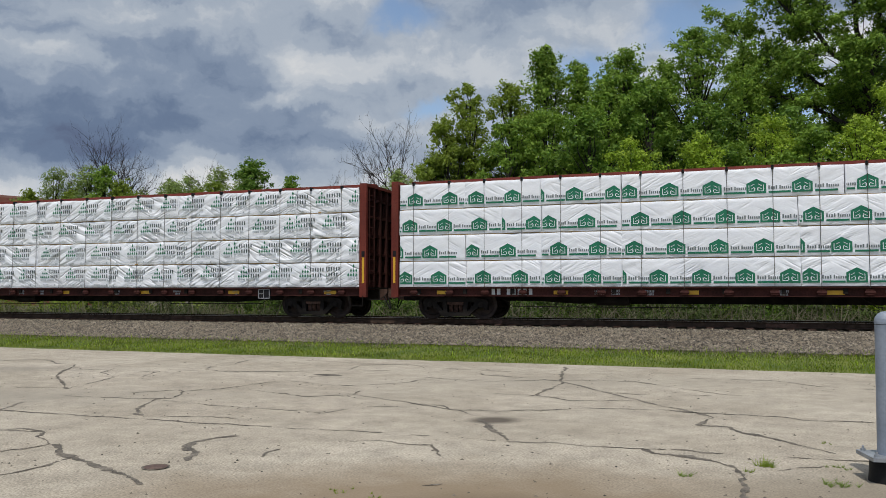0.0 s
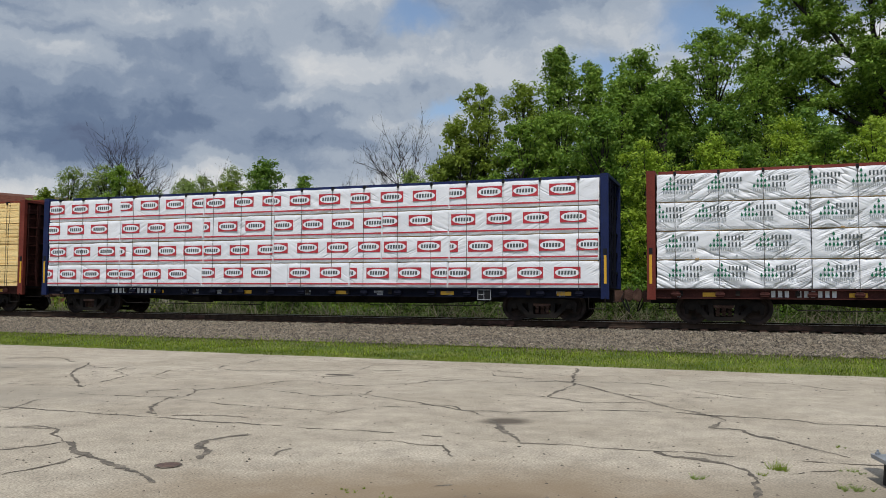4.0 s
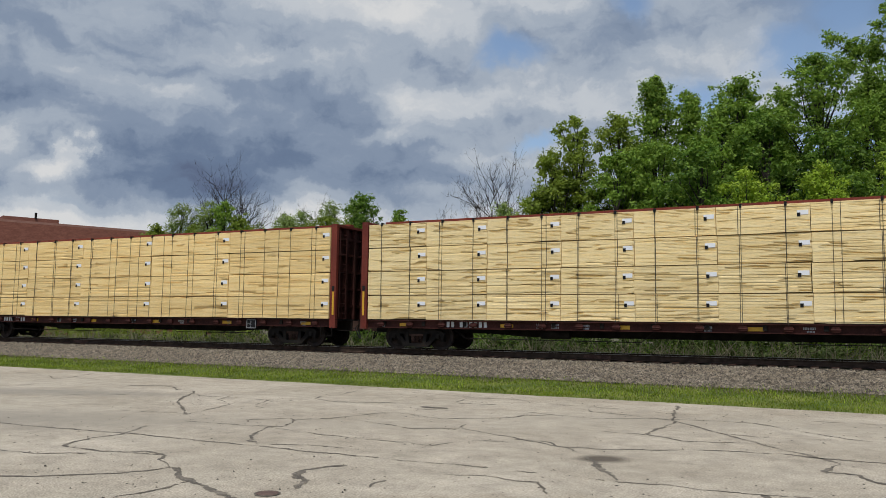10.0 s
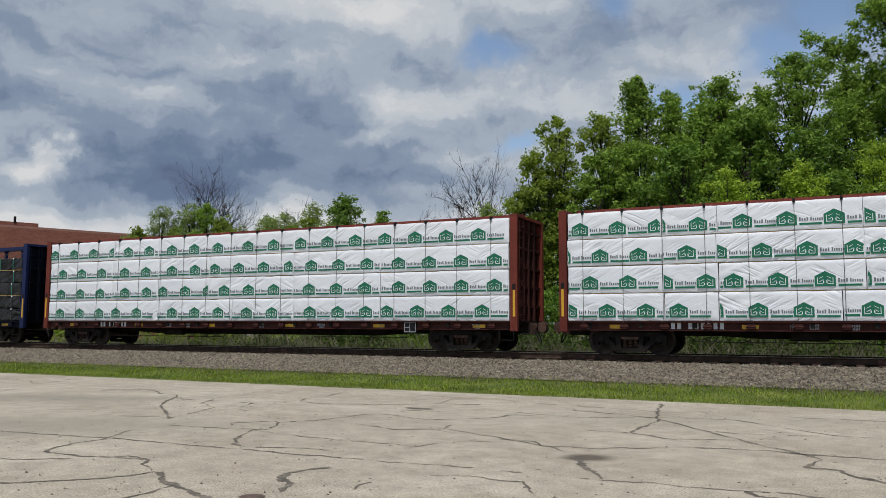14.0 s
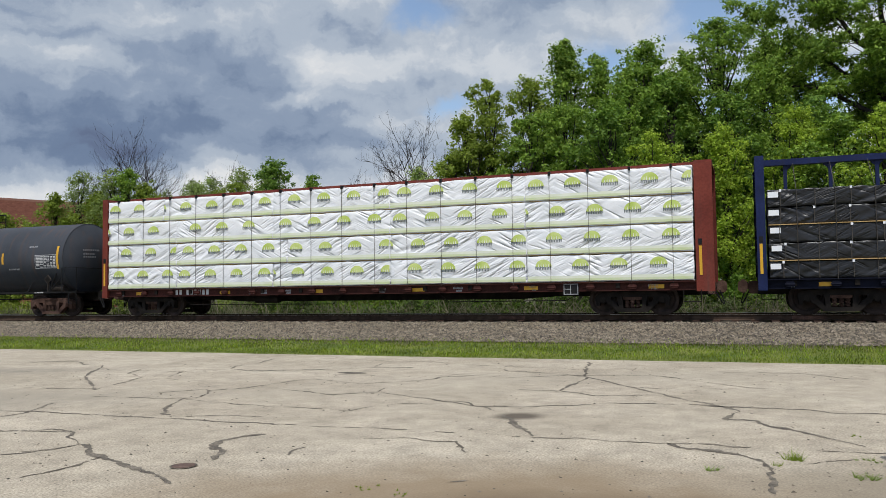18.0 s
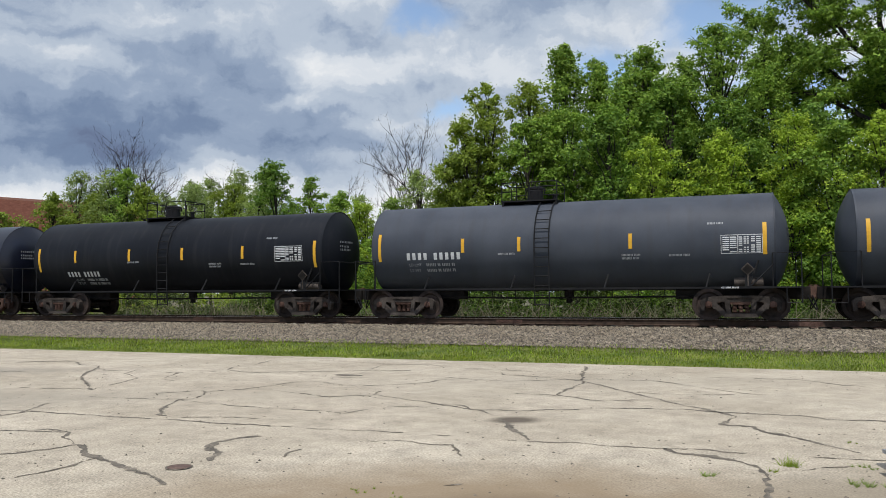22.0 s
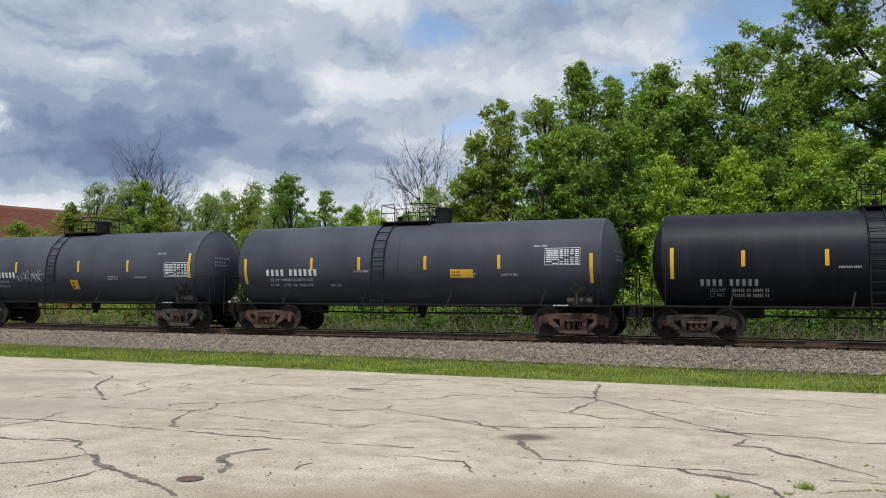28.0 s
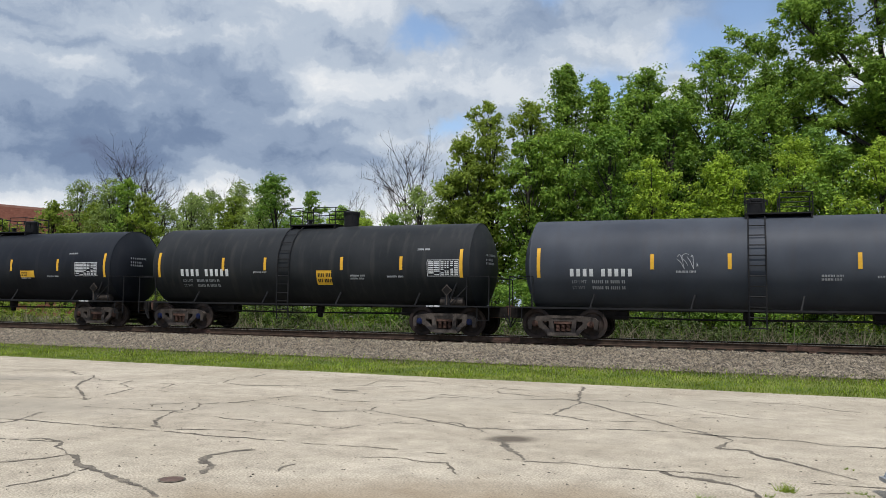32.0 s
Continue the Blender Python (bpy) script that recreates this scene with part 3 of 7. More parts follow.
def build_ground():
    ys = [-400, -60, 0, 10, 18.75, 19.6, 20.5, 21.4, 22.0, 22.6, 23.2, 23.8, 24.25, 24.8, 26.2, 27.5, 28.2, 29.2, 30.4, 33, 40, 60, 120, 400, 1500]
    xs = [-1500, -400, -150] + [-80 + 4 * k for k in range(36)] + [100, 200, 500, 1500]
    verts, faces = [], []
    for x in xs:
        for y in ys:
            wob = 0.0 if not 19 < y < 24.5 else 0.03 * noise.noise((x * 0.35, y * 0.6, 0))
            verts.append((x, y, height(x, y) - 0.012 + wob))
    k = len(ys)
    for i in range(len(xs) - 1):
        for j in range(k - 1):
            faces.append((i * k + j, (i + 1) * k + j, (i + 1) * k + j + 1, i * k + j + 1))
    ground = from_arrays("ground", verts, faces, "earth", smooth=True)
    tagged(ground, "dark bare earth with leaf litter under the woods", "ground", kind="structure")
    return ground


def edge_y(x):
    """The ragged edge of the lot."""
    return 18.72 + 0.16 * noise.noise((x * 0.23, 4.0, 0)) + 0.07 * noise.noise((x * 1.1, 8.0, 0))


def build_lot():
    bm = bmesh.new()
    xs = [-120, -80, -60] + [-45 + 0.5 * k for k in range(130)] + [40, 80]
    rows = [[bm.verts.new((x, y if y < 18 else edge_y(x), z)) for x in xs] for y, z in ((-60, 0.0), (4, 0.0), (18.7, 0.0), (18.7, -0.06))]
    for a, b in zip(rows, rows[1:]):
        for i in range(len(xs) - 1):
            bm.faces.new((a[i], a[i + 1], b[i + 1], b[i]))
    lot = place("pavement", to_mesh(bm, "pavement", "pavement"))
    tagged(lot, "pale weathered concrete parking lot, cracked and patched", "pavement", kind="structure")
    return lot


def crack(lot, width, *way):
    """A crack filled with tar and dirt: a broken, ragged ribbon that wanders along its way."""
    pts = []
    for (ax, ay), (bx, by) in zip(way, way[1:]):
        steps = max(2, int(math.hypot(bx - ax, by - ay) / 0.045))
        for k in range(steps):
            w = k / steps
            x, y = ax + (bx - ax) * w, ay + (by - ay) * w
            pts.append((x + 0.045 * noise.noise((x * 3.1, y * 3.1, 1.0)) + 0.022 * noise.noise((x * 13, y * 13, 2.0)), y + 0.06 * noise.noise((x * 3.1, y * 3.1, 9.0)) + 0.03 * noise.noise((x * 13, y * 13, 3.0))))
    pts.append(way[-1])
    bm = bmesh.new()
    last = None
    for k, (x, y) in enumerate(pts):
        a, b = pts[max(0, k - 1)], pts[min(len(pts) - 1, k + 1)]
        d = Vector((b[0] - a[0], b[1] - a[1])).normalized()
        w = width * 1.2 * max(0.12, 0.62 + 1.0 * noise.noise((x * 1.7, y * 1.7, 5.0)) + 0.55 * noise.noise((x * 9.0, y * 9.0, 6.0))) * (0.25 if k in (0, len(pts) - 1) else 1.0)
        pair = []
        for s in (0.5, -0.5):
            e = w * s * (1 + 1.0 * noise.noise((x * 19, y * 19, 20 + s * 9)))
            pair.append(bm.verts.new((x - d.y * e, y + d.x * e, 0.004)))
        # the filling is gone in places
        if last and noise.noise((x * 4.3, y * 4.3, 31.0)) > (-0.85 if width > 0.045 else -0.40):
            bm.faces.new((last[0], last[1], pair[1], pair[0]))
        last = pair
    part("crack", bm, "tar" if width > 0.045 else "hairline", lot)


def stain(lot, name, material, x, y, rx, ry, z=0.006, seed=0.0):
    bm = bmesh.new()
    ring = []
    for k in range(48):
        w = 2 * math.pi * k / 48
        r = 1 + 0.28 * noise.noise((math.cos(w) * 1.6 + seed, math.sin(w) * 1.6, seed)) + 0.12 * noise.noise((math.cos(w) * 5 + seed, math.sin(w) * 5, seed))
        ring.append(bm.verts.new((x + math.cos(w) * rx * r, y + math.sin(w) * ry * r, z)))
    bm.faces.new(ring)
    return part(name, bm, material, lot)


def build_track():
    track = tagged(new("railway_track"), "single railway track with rusty rails on creosoted ties", "railway track", kind="structure")
    for side, y in (("near", TRACK_Y - 0.755), ("far", TRACK_Y + 0.755)):
        profile = [(-0.075, 0.0), (0.075, 0.0), (0.075, 0.012), (0.012, 0.035), (0.010, 0.135), (0.036, 0.148), (0.036, 0.178), (-0.036, 0.178), (-0.036, 0.148), (-0.010, 0.135), (-0.012, 0.035), (-0.075, 0.012)]
        bm = bmesh.new()
        rings = [[bm.verts.new((x, y + a, RAIL_Z - 0.182 + b)) for a, b in profile] for x in (-560, 560)]
        k = len(profile)
        for i in range(k):
            bm.faces.new((rings[0][i], rings[1][i], rings[1][(i + 1) % k], rings[0][(i + 1) % k]))
        rail = part("rail", bm, "rail", track)
        bm = bmesh.new()
        box(bm, -560, 560, y - 0.030, y + 0.030, RAIL_Z - 0.004, RAIL_Z)
        part("rail_head", bm, "railhead", rail, "bright worn running surface")
        if side == "near":
            for x in (-31.5, -19.4, -7.3, 1.6):
                bm = bmesh.new()
                box(bm, x - 0.45, x + 0.45, y - 0.045, y - 0.014, RAIL_Z - 0.155, RAIL_Z - 0.045)
                for k in range(6):
                    tube(bm, (x - 0.38 + 0.152 * k, y - 0.045, RAIL_Z - 0.10), (x - 0.38 + 0.152 * k, y - 0.07, RAIL_Z - 0.10), 0.018, 6)
                part("joint_bar", bm, "rust", rail)
    tie = shaped("tie", "tie", lambda bm: box(bm, -0.115, 0.115, -1.3, 1.3, -0.17, 0.0))
    plate = shaped("tie_plate", "rust", lambda bm: (box(bm, -0.10, 0.10, -0.17, 0.17, 0, 0.014), box(bm, -0.07, -0.05, 0.08, 0.10, 0.01, 0.04), box(bm, 0.05, 0.07, -0.11, -0.09, 0.01, 0.04)))
    rng = random.Random(4)
    for k in range(150):
        x = -62 + 0.55 * k + rng.uniform(-0.03, 0.03)
        t = place("tie", tie, track, (x, TRACK_Y + rng.uniform(-0.06, 0.06), RAIL_Z - 0.198 + rng.uniform(-0.012, 0.006)), rng.uniform(-0.8, 0.8))
        place("tie_plate", plate, t, (0, -0.755, 0.001))
    return track


def build_ballast():
    """The stone bed, as a sheet over the earth, with loose stones on its shoulder."""
    xs = np.concatenate([[-560, -300, -150], np.arange(-90, 60.1, 0.5), [150, 300, 560]])
    ys = np.concatenate([np.arange(21.7, 24.9, 0.2), np.arange(24.9, 27.6, 0.45), np.arange(27.6, 30.6, 0.5)])
    verts, faces = [], []
    for x in xs:
        toe = 0.18 * noise.noise((x * 0.5, 2.0, 0))
        for j, y in enumerate(ys):
            yy = y + (toe if j < 3 else 0)
            sink = -0.03 if j == 0 or j == len(ys) - 1 else 0.03
            z = height(x, yy) + sink + 0.022 * noise.noise((x * 1.7, y * 1.7, 3.0))
            if 24.8 < y < 27.5:
                z = 0.575 + 0.02 * noise.noise((x * 1.7, y * 1.7, 3.0))
            verts.append((x, yy, z))
    k = len(ys)
    for i in range(len(xs) - 1):
        for j in range(k - 1):
            faces.append((i * k + j, (i + 1) * k + j, (i + 1) * k + j + 1, i * k + j + 1))
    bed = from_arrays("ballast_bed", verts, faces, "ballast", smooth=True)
    tagged(bed, "grey crushed-stone railway ballast shoulder", "ballast", kind="structure")
    rng = np.random.default_rng(5)
    count = 95000
    x = -40 + 52 * rng.random(count)
    y = 21.75 + 2.95 * rng.random(count) ** 0.88
    z = np.array([height(a, b) for a, b in zip(x, y)]) + 0.036 + 0.012 * rng.random(count)
    r = 0.021 + 0.036 * rng.random(count) ** 2.0
    base = np.array([(1, 0, -0.3), (-0.5, 0.87, -0.3), (-0.5, -0.87, -0.3), (0.1, 0.05, 0.52)])
    tri = np.array([(0, 1, 3), (1, 2, 3), (2, 0, 3)])
    turn = rng.random(count) * 6.28
    c, s = np.cos(turn)[:, None], np.sin(turn)[:, None]
    shape = base[None] + rng.normal(0, 0.22, (count, 4, 3))
    shape = shape * (0.75 + 0.5 * rng.random((count, 4, 1)))
    vx = (shape[..., 0] * c - shape[..., 1] * s) * r[:, None] * 1.25 + x[:, None]
    vy = (shape[..., 0] * s + shape[..., 1] * c) * r[:, None] + y[:, None]
    vz = shape[..., 2] * r[:, None] + z[:, None]
    v = np.stack([vx, vy, vz], -1).reshape(-1, 3)
    f = (tri[None] + 4 * np.arange(count)[:, None, None]).reshape(-1, 3)
    tagged(from_arrays("loose_ballast_stones", v, f, "stone"), "loose angular grey and brown ballast stones", "stones", kind="stuff")


def blades(name, label, count, area, size, material, seed, lean=0.35, wide=0.12, lift=0.0, clump=0.0, edge=False):
    """Thin upright blades over a stretch of ground."""
    rng = np.random.default_rng(seed)
    x0, x1, y0, y1 = area
    x = x0 + (x1 - x0) * rng.random(count)
    y = y0 + (y1 - y0) * rng.random(count)
    if clump:
        keep = np.array([noise.noise((a * 0.5, b * 0.9, seed)) > rng.uniform(-0.7, 0.5) * clump for a, b in zip(x, y)])
        x, y = x[keep], y[keep]
    if edge:
        keep = np.array([b > edge_y(a) - 0.05 for a, b in zip(x, y)])
        x, y = x[keep], y[keep]
    count = len(x)
    z = np.array([height(a, b) for a, b in zip(x, y)]) - 0.02 + lift
    h = size * (0.45 + 0.9 * rng.random(count))
    w = h * wide
    a = rng.random(count) * math.pi
    lx, ly = rng.normal(0, lean, count) * h, rng.normal(0, lean, count) * h
    dx, dy = np.cos(a) * w, np.sin(a) * w
    v = np.stack([np.stack([x - dx, y - dy, z], -1), np.stack([x + dx, y + dy, z], -1), np.stack([x + lx + dx * 0.2, y + ly + dy * 0.2, z + h], -1)], 1).reshape(-1, 3)
    f = np.arange(count * 3).reshape(-1, 3)
    return tagged(from_arrays(name, v, f, material), label, "grass", kind="stuff")


def bollard():
    ob = tagged(new("bollard"), "grey-painted pipe bollard with domed cap and bolted base plate", "bollard")
    ob.matrix_basis = pose(1.37, 8.2, 0, 0, 0.4, 12)
    bm = bmesh.new()
    tube(bm, (0, 0, 0.24), (0, 0, 1.40), 0.087, 32)
    part("pipe", bm, "pipe", ob, smooth=True)
    bm = bmesh.new()
    tube(bm, (0, 0, 1.385), (0, 0, 1.402), 0.0885, 32)
    tube(bm, (0, 0, 1.408), (0, 0, 1.43), 0.091, 32)
    for k in range(5):
        a, b = radians(18 * k), radians(18 * (k + 1))
        tube(bm, (0, 0, 1.43 + 0.095 * math.sin(a)), (0, 0, 1.43 + 0.095 * math.sin(b)), max(0.091 * math.cos(a), 0.002), 32, max(0.091 * math.cos(b), 0.002))
    part("cap", bm, "pipe", ob, smooth=True)
    bm = bmesh.new()
    box(bm, -0.20, 0.20, -0.20, 0.20, 0.205, 0.24)
    part("base_plate", bm, "galv", ob, "galvanised square base plate")
    for x in (-0.155, 0.155):
        for y in (-0.155, 0.155):
            bm = bmesh.new()
            tube(bm, (x, y, 0.24), (x, y, 0.262), 0.022, 6)
            tube(bm, (x, y, 0.262), (x, y, 0.285), 0.011, 8)
            part("bolt", bm, "galv", ob)
    bm = bmesh.new()
    tube(bm, (0, 0, -0.02), (0, 0, 0.205), 0.165, 24, 0.15)
    part("footing", bm, "black_paint", ob, "dark footing under the plate", True)
    bm = bmesh.new()
    for k in range(5):
        tube(bm, (0.10 * math.cos(k) + 0.07, -0.16 + 0.05 * math.sin(k * 2), -0.02), (0.10 * math.cos(k) + 0.07, -0.14 + 0.05 * math.sin(k * 2), 0.07), 0.07, 9, 0.03)
    part("rubble", bm, "stone", ob, "broken concrete heaped at the foot")


def build_verge():
    """The turf strip, a thin sheet that tucks under the lot and the ballast."""
    verts, faces = [], []
    xs, ys = np.arange(-120, 60.1, 0.6), (18.4, 18.9, 19.6, 20.5, 21.4, 22.05)
    for x in xs:
        for j, y in enumerate(ys):
            verts.append((x, y, height(x, y) + (-0.03 if j in (0, 5) else 0.012) + 0.02 * noise.noise((x * 0.8, y, 2.0))))
    k = len(ys)
    for i in range(len(xs) - 1):
        for j in range(k - 1):
            faces.append((i * k + j, (i + 1) * k + j, (i + 1) * k + j + 1, i * k + j + 1))
    tagged(from_arrays("verge", verts, faces, "verge", smooth=True), "mown green turf strip beside the lot", "verge", kind="structure")


ground = build_ground()
build_verge()
lot = build_lot()
track = build_track()
build_ballast()
bollard()
blades("verge_grass", "short green grass strip between lot and ballast", 130000, (-38, 12, 18.6, 22.1), 0.075, "grass", 11, edge=True)
blades("dry_grass", "dry yellowish grass along the foot of the ballast", 16000, (-38, 12, 20.9, 22.3), 0.10, "dry", 12, clump=1.0)
blades("tall_grass", "ragged yellow-green grass tufts on the verge", 14000, (-38, 12, 19.0, 22.2), 0.11, "leaf_b", 13, clump=1.3)

# ---- the train ----
# car space: x along the track towards the head of the train, y away from the lot, z up from the rail top
def side_frame(bm):
    """The cast side frame of a freight truck, with its arches, windows and journal ends."""
    y0, y1 = -0.09, 0.09
    slab(bm, [(-1.13, 0.44), (-1.13, 0.56), (-1.02, 0.65), (-0.80, 0.69), (-0.45, 0.72), (0.45, 0.72), (0.80, 0.69), (1.02, 0.65), (1.13, 0.56), (1.13, 0.44), (0.98, 0.50), (0.70, 0.54), (-0.70, 0.54), (-0.98, 0.50)], y0, y1)
    for s in (-1, 1):
        # the diagonal from the pedestal to the spring seat, and the column beside the springs
        slab(bm, [(s * 0.92, 0.52), (s * 0.74, 0.57), (s * 0.40, 0.235), (s * 0.46, 0.09)], y0, y1)
        slab(bm, [(s * 0.45, 0.60), (s * 0.31, 0.60), (s * 0.26, 0.14), (s * 0.40, 0.14)], y0 - 0.02, y1 + 0.02)
        slab(bm, [(s * 1.10, 0.28), (s * 1.12, 0.54), (s * 1.00, 0.62), (s * 0.74, 0.62), (s * 0.64, 0.52), (s * 0.66, 0.34), (s * 0.76, 0.32), (s * 0.80, 0.46), (s * 0.98, 0.46), (s * 1.0, 0.28)], y0 - 0.015, y1 + 0.015)
    slab(bm, [(-0.48, 0.08), (0.48, 0.08), (0.42, 0.205), (-0.42, 0.205)], y0 - 0.03, y1 + 0.03)
    box(bm, -0.36, 0.36, y0 - 0.03, y0, 0.645, 0.70)


def spring(bm):
    pts = [(0.062 * math.cos(k * 0.9), 0.062 * math.sin(k * 0.9), 0.215 + 0.245 * k / 42) for k in range(43)]
    bars(bm, pts, 0.014, 5)


def wheelset_wheels(bm):
    for s in (-1, 1):
        y = s * 0.755
        rings = [(-0.065, 0.10), (-0.065, 0.13), (-0.02, 0.17), (-0.02, 0.33), (-0.07, 0.37), (-0.07, 0.452), (0.07, 0.457), (0.072, 0.485), (0.10, 0.48), (0.10, 0.38), (0.05, 0.33), (0.05, 0.12)]
        n = 28
        made = []
        for off, r in rings:
            made.append([bm.verts.new((r * math.cos(2 * math.pi * k / n), y - s * off * -1, r * math.sin(2 * math.pi * k / n))) for k in range(n)])
        for a, b in zip(made, made[1:]):
            for k in range(n):
                bm.faces.new((a[k], a[(k + 1) % n], b[(k + 1) % n], b[k]))
    tube(bm, (0, -0.9, 0), (0, 0.9, 0), 0.085, 12)


def bearing(bm):
    tube(bm, (0, -0.86, 0), (0, -1.10, 0), 0.105, 14)
    tube(bm, (0, -1.10, 0), (0, -1.14, 0), 0.075, 14)
    for k in range(3):
        w = k * 2.09
        tube(bm, (0.05 * math.cos(w), -1.135, 0.05 * math.sin(w)), (0.05 * math.cos(w), -1.16, 0.05 * math.sin(w)), 0.014, 6)


WHEELS = []


def freight_truck(car, x, frame_mat, cap_mat, wheelbase=1.78):
    truck = place("truck", shaped("truck_bolster", "grime_shade", lambda bm: (box(bm, -0.20, 0.20, -0.92, 0.92, 0.36, 0.56), tube(bm, (0, 0, 0.5), (0, 0, 0.74), 0.2, 12), box(bm, -1.35, 1.35, -0.30, -0.24, 0.30, 0.36), box(bm, -1.35, 1.35, 0.24, 0.30, 0.30, 0.36), box(bm, -0.42, -0.36, -0.95, 0.95, 0.26, 0.40), box(bm, 0.36, 0.42, -0.95, 0.95, 0.26, 0.40))), car, (x, 0, 0))
    for s in (-1, 1):
        place("side_frame", shaped("side_frame", frame_mat, side_frame), truck, (0, s * 0.99, 0.0))
        place("bolster_end", shaped("bolster_end", "rust", lambda bm: box(bm, -0.28, 0.28, -0.08, 0.08, 0.46, 0.545)), truck, (0, s * 0.99, 0.0))
        for q in (-0.17, 0.0, 0.17) if s < 0 else ():
            place("spring", shaped("spring", "rust", spring, True), truck, (q, s * 0.99, 0.0))
        for k in (-1, 1):
            place("brake_shoe", shaped("brake_shoe", "rust", lambda bm: slab(bm, [(-0.03, -0.16), (0.04, -0.14), (0.02, 0.0), (0.04, 0.14), (-0.03, 0.16), (-0.06, 0.0)], -0.05, 0.05)), truck, (k * 0.36, s * 0.755, 0.44), 0 if k < 0 else 180)
    for k in (-1, 1):
        axle = place("wheelset", shaped("wheelset", "wheel", wheelset_wheels, True), truck, (k * wheelbase / 2, 0, 0.457))
        WHEELS.append((axle, k * wheelbase / 2, car))
    for k in (-1, 1):
        for turn in (0, 180):
            place("bearing_cap", shaped("bearing_cap", cap_mat, bearing, True), truck, (k * wheelbase / 2, 0, 0.457), turn)
        for s in (-1, 1):
            def rim(bm, s=s):
                n = 40
                for r0, r1 in ((0.405, 0.452),):
                    a = [bm.verts.new((r0 * math.cos(2 * math.pi * q / n), 0, r0 * math.sin(2 * math.pi * q / n))) for q in range(n)]
                    b = [bm.verts.new((r1 * math.cos(2 * math.pi * q / n), 0, r1 * math.sin(2 * math.pi * q / n))) for q in range(n)]
                    for q in range(n):
                        bm.faces.new((a[q], a[(q + 1) % n], b[(q + 1) % n], b[q]))
            place("wheel_rim", shaped("wheel_rim", "tread", rim), truck, (k * wheelbase / 2, s * 0.829, 0.457), 0, "worn bright rim of a wheel")
    return truck


def coupler(car, x, s, reach):
    """Draft gear and knuckle at one end of a car; reach is the pulling face's distance from x."""
    def build(bm):
        box(bm, -0.35, reach * 0.55, -0.17, 0.17, 0.60, 0.98)
        box(bm, reach * 0.5, reach - 0.12, -0.09, 0.09, 0.72, 0.92)
        slab(bm, [(reach - 0.16, 0.66), (reach + 0.05, 0.66), (reach + 0.10, 0.74), (reach + 0.10, 0.92), (reach + 0.05, 1.0), (reach - 0.16, 1.0)], -0.14, 0.16)
        tube(bm, (reach - 0.05, 0.10, 0.62), (reach - 0.05, 0.10, 1.04), 0.05, 8)
    place("coupler", shaped(f"coupler|{reach:.2f}", "rust", build), car, (s * x, 0, 0), 0 if s > 0 else 180)

    def hose(bm):
        pts = [(reach * 0.5 + 0.25 * math.sin(k / 8 * 2.6), -0.35, 0.72 - 0.42 * math.sin(k / 8 * math.pi)) for k in range(9)]
        bars(bm, pts, 0.022)
    place("air_hose", shaped(f"air_hose|{reach:.2f}", "black_paint", hose), car, (s * x, 0, 0), 0 if s > 0 else 180)


def lettering(bm, x, z, size, groups, y=None, curve=None, slant=0.62, fill=0.62):
    """Plain bars the size of the characters: groups of characters with spaces between."""
    for count in groups:
        for k in range(count):
            panel(bm, x, x + size * slant * fill, z, z + size, y, curve)
            x += size * slant
        x += size * slant * 0.8
    return x


def words(text, material, parent, x, z, size, y=None, curve=None):
    """Readable stencilled words, flat at y or laid round a tank."""
    font = bpy.data.curves.new("stencil_words", "FONT")
    font.body, font.size = text, size
    holder = bpy.data.objects.new("stencil_words", font)
    me = bpy.data.meshes.new_from_object(holder)
    bpy.data.objects.remove(holder)
    wide = max(v.co.x for v in me.vertices)
    for v in me.vertices:
        px, pz = x + v.co.x, z + v.co.y
        if curve is None:
            v.co = (px, y, pz)
        else:
            s = max(-1, min(1, (pz - curve[0]) / curve[1]))
            v.co = (px, -(curve[1] + 0.006) * math.sqrt(1 - s * s), pz)
    me.materials.append(MAT[material])
    tagged(place("stencil_words", me, parent, label="faded white stencilled words"), kind="stuff")
    return x + wide


def panel(bm, x0, x1, z0, z1, y=None, curve=None, lift=0.006):
    """A thin printed rectangle, flat at y or laid round a tank (axis height, radius)."""
    if curve is None:
        v = [bm.verts.new(p) for p in ((x0, y, z0), (x1, y, z0), (x1, y, z1), (x0, y, z1))]
        bm.faces.new(v)
        return
    zc, r = curve
    last = None
    steps = max(2, int(abs(z1 - z0) / 0.12) + 1)
    a0, a1 = math.asin(max(-1, min(1, (z0 - zc) / r))), math.asin(max(-1, min(1, (z1 - zc) / r)))
    for k in range(steps + 1):
        a = a0 + (a1 - a0) * k / steps
        pair = [bm.verts.new((x, -(r + lift) * math.cos(a), zc + (r + lift) * math.sin(a))) for x in (x0, x1)]
        if last:
            bm.faces.new((last[0], last[1], pair[1], pair[0]))
        last = pair


# -- centre-beam flat cars --
HALF = 11.12          # half the length between the bulkheads
DECK, TOP = 1.045, 4.51
SIDE = -1.37


FOLD = {"drops": 0.07, "fir": 0.03, "oval": 0.035, "sun": 0.06, "black": 0.10}


def crease(x, z, seed, deep):
    """Folds of a loose wrap, running aslant: how far it stands in."""
    lean = 0.5 if noise.noise((x * 0.3, seed, 2.0)) > -0.1 else -0.45
    u, v = x * math.cos(lean) + z * math.sin(lean), z * math.cos(lean) - x * math.sin(lean)
    a = 1 - abs(noise.noise((u * 0.55 + seed, v * 4.2, seed * 1.7)))
    b = 1 - abs(noise.noise((u * 1.3 - seed, v * 8.5, seed + 9.0)))
    mask = max(0.0, min(1.0, 0.5 + 1.2 * noise.noise((x * 0.7, z * 0.9, seed + 4.0))))
    return deep * (0.15 + mask) * (a ** 4 * 0.8 + b ** 5 * 0.35)


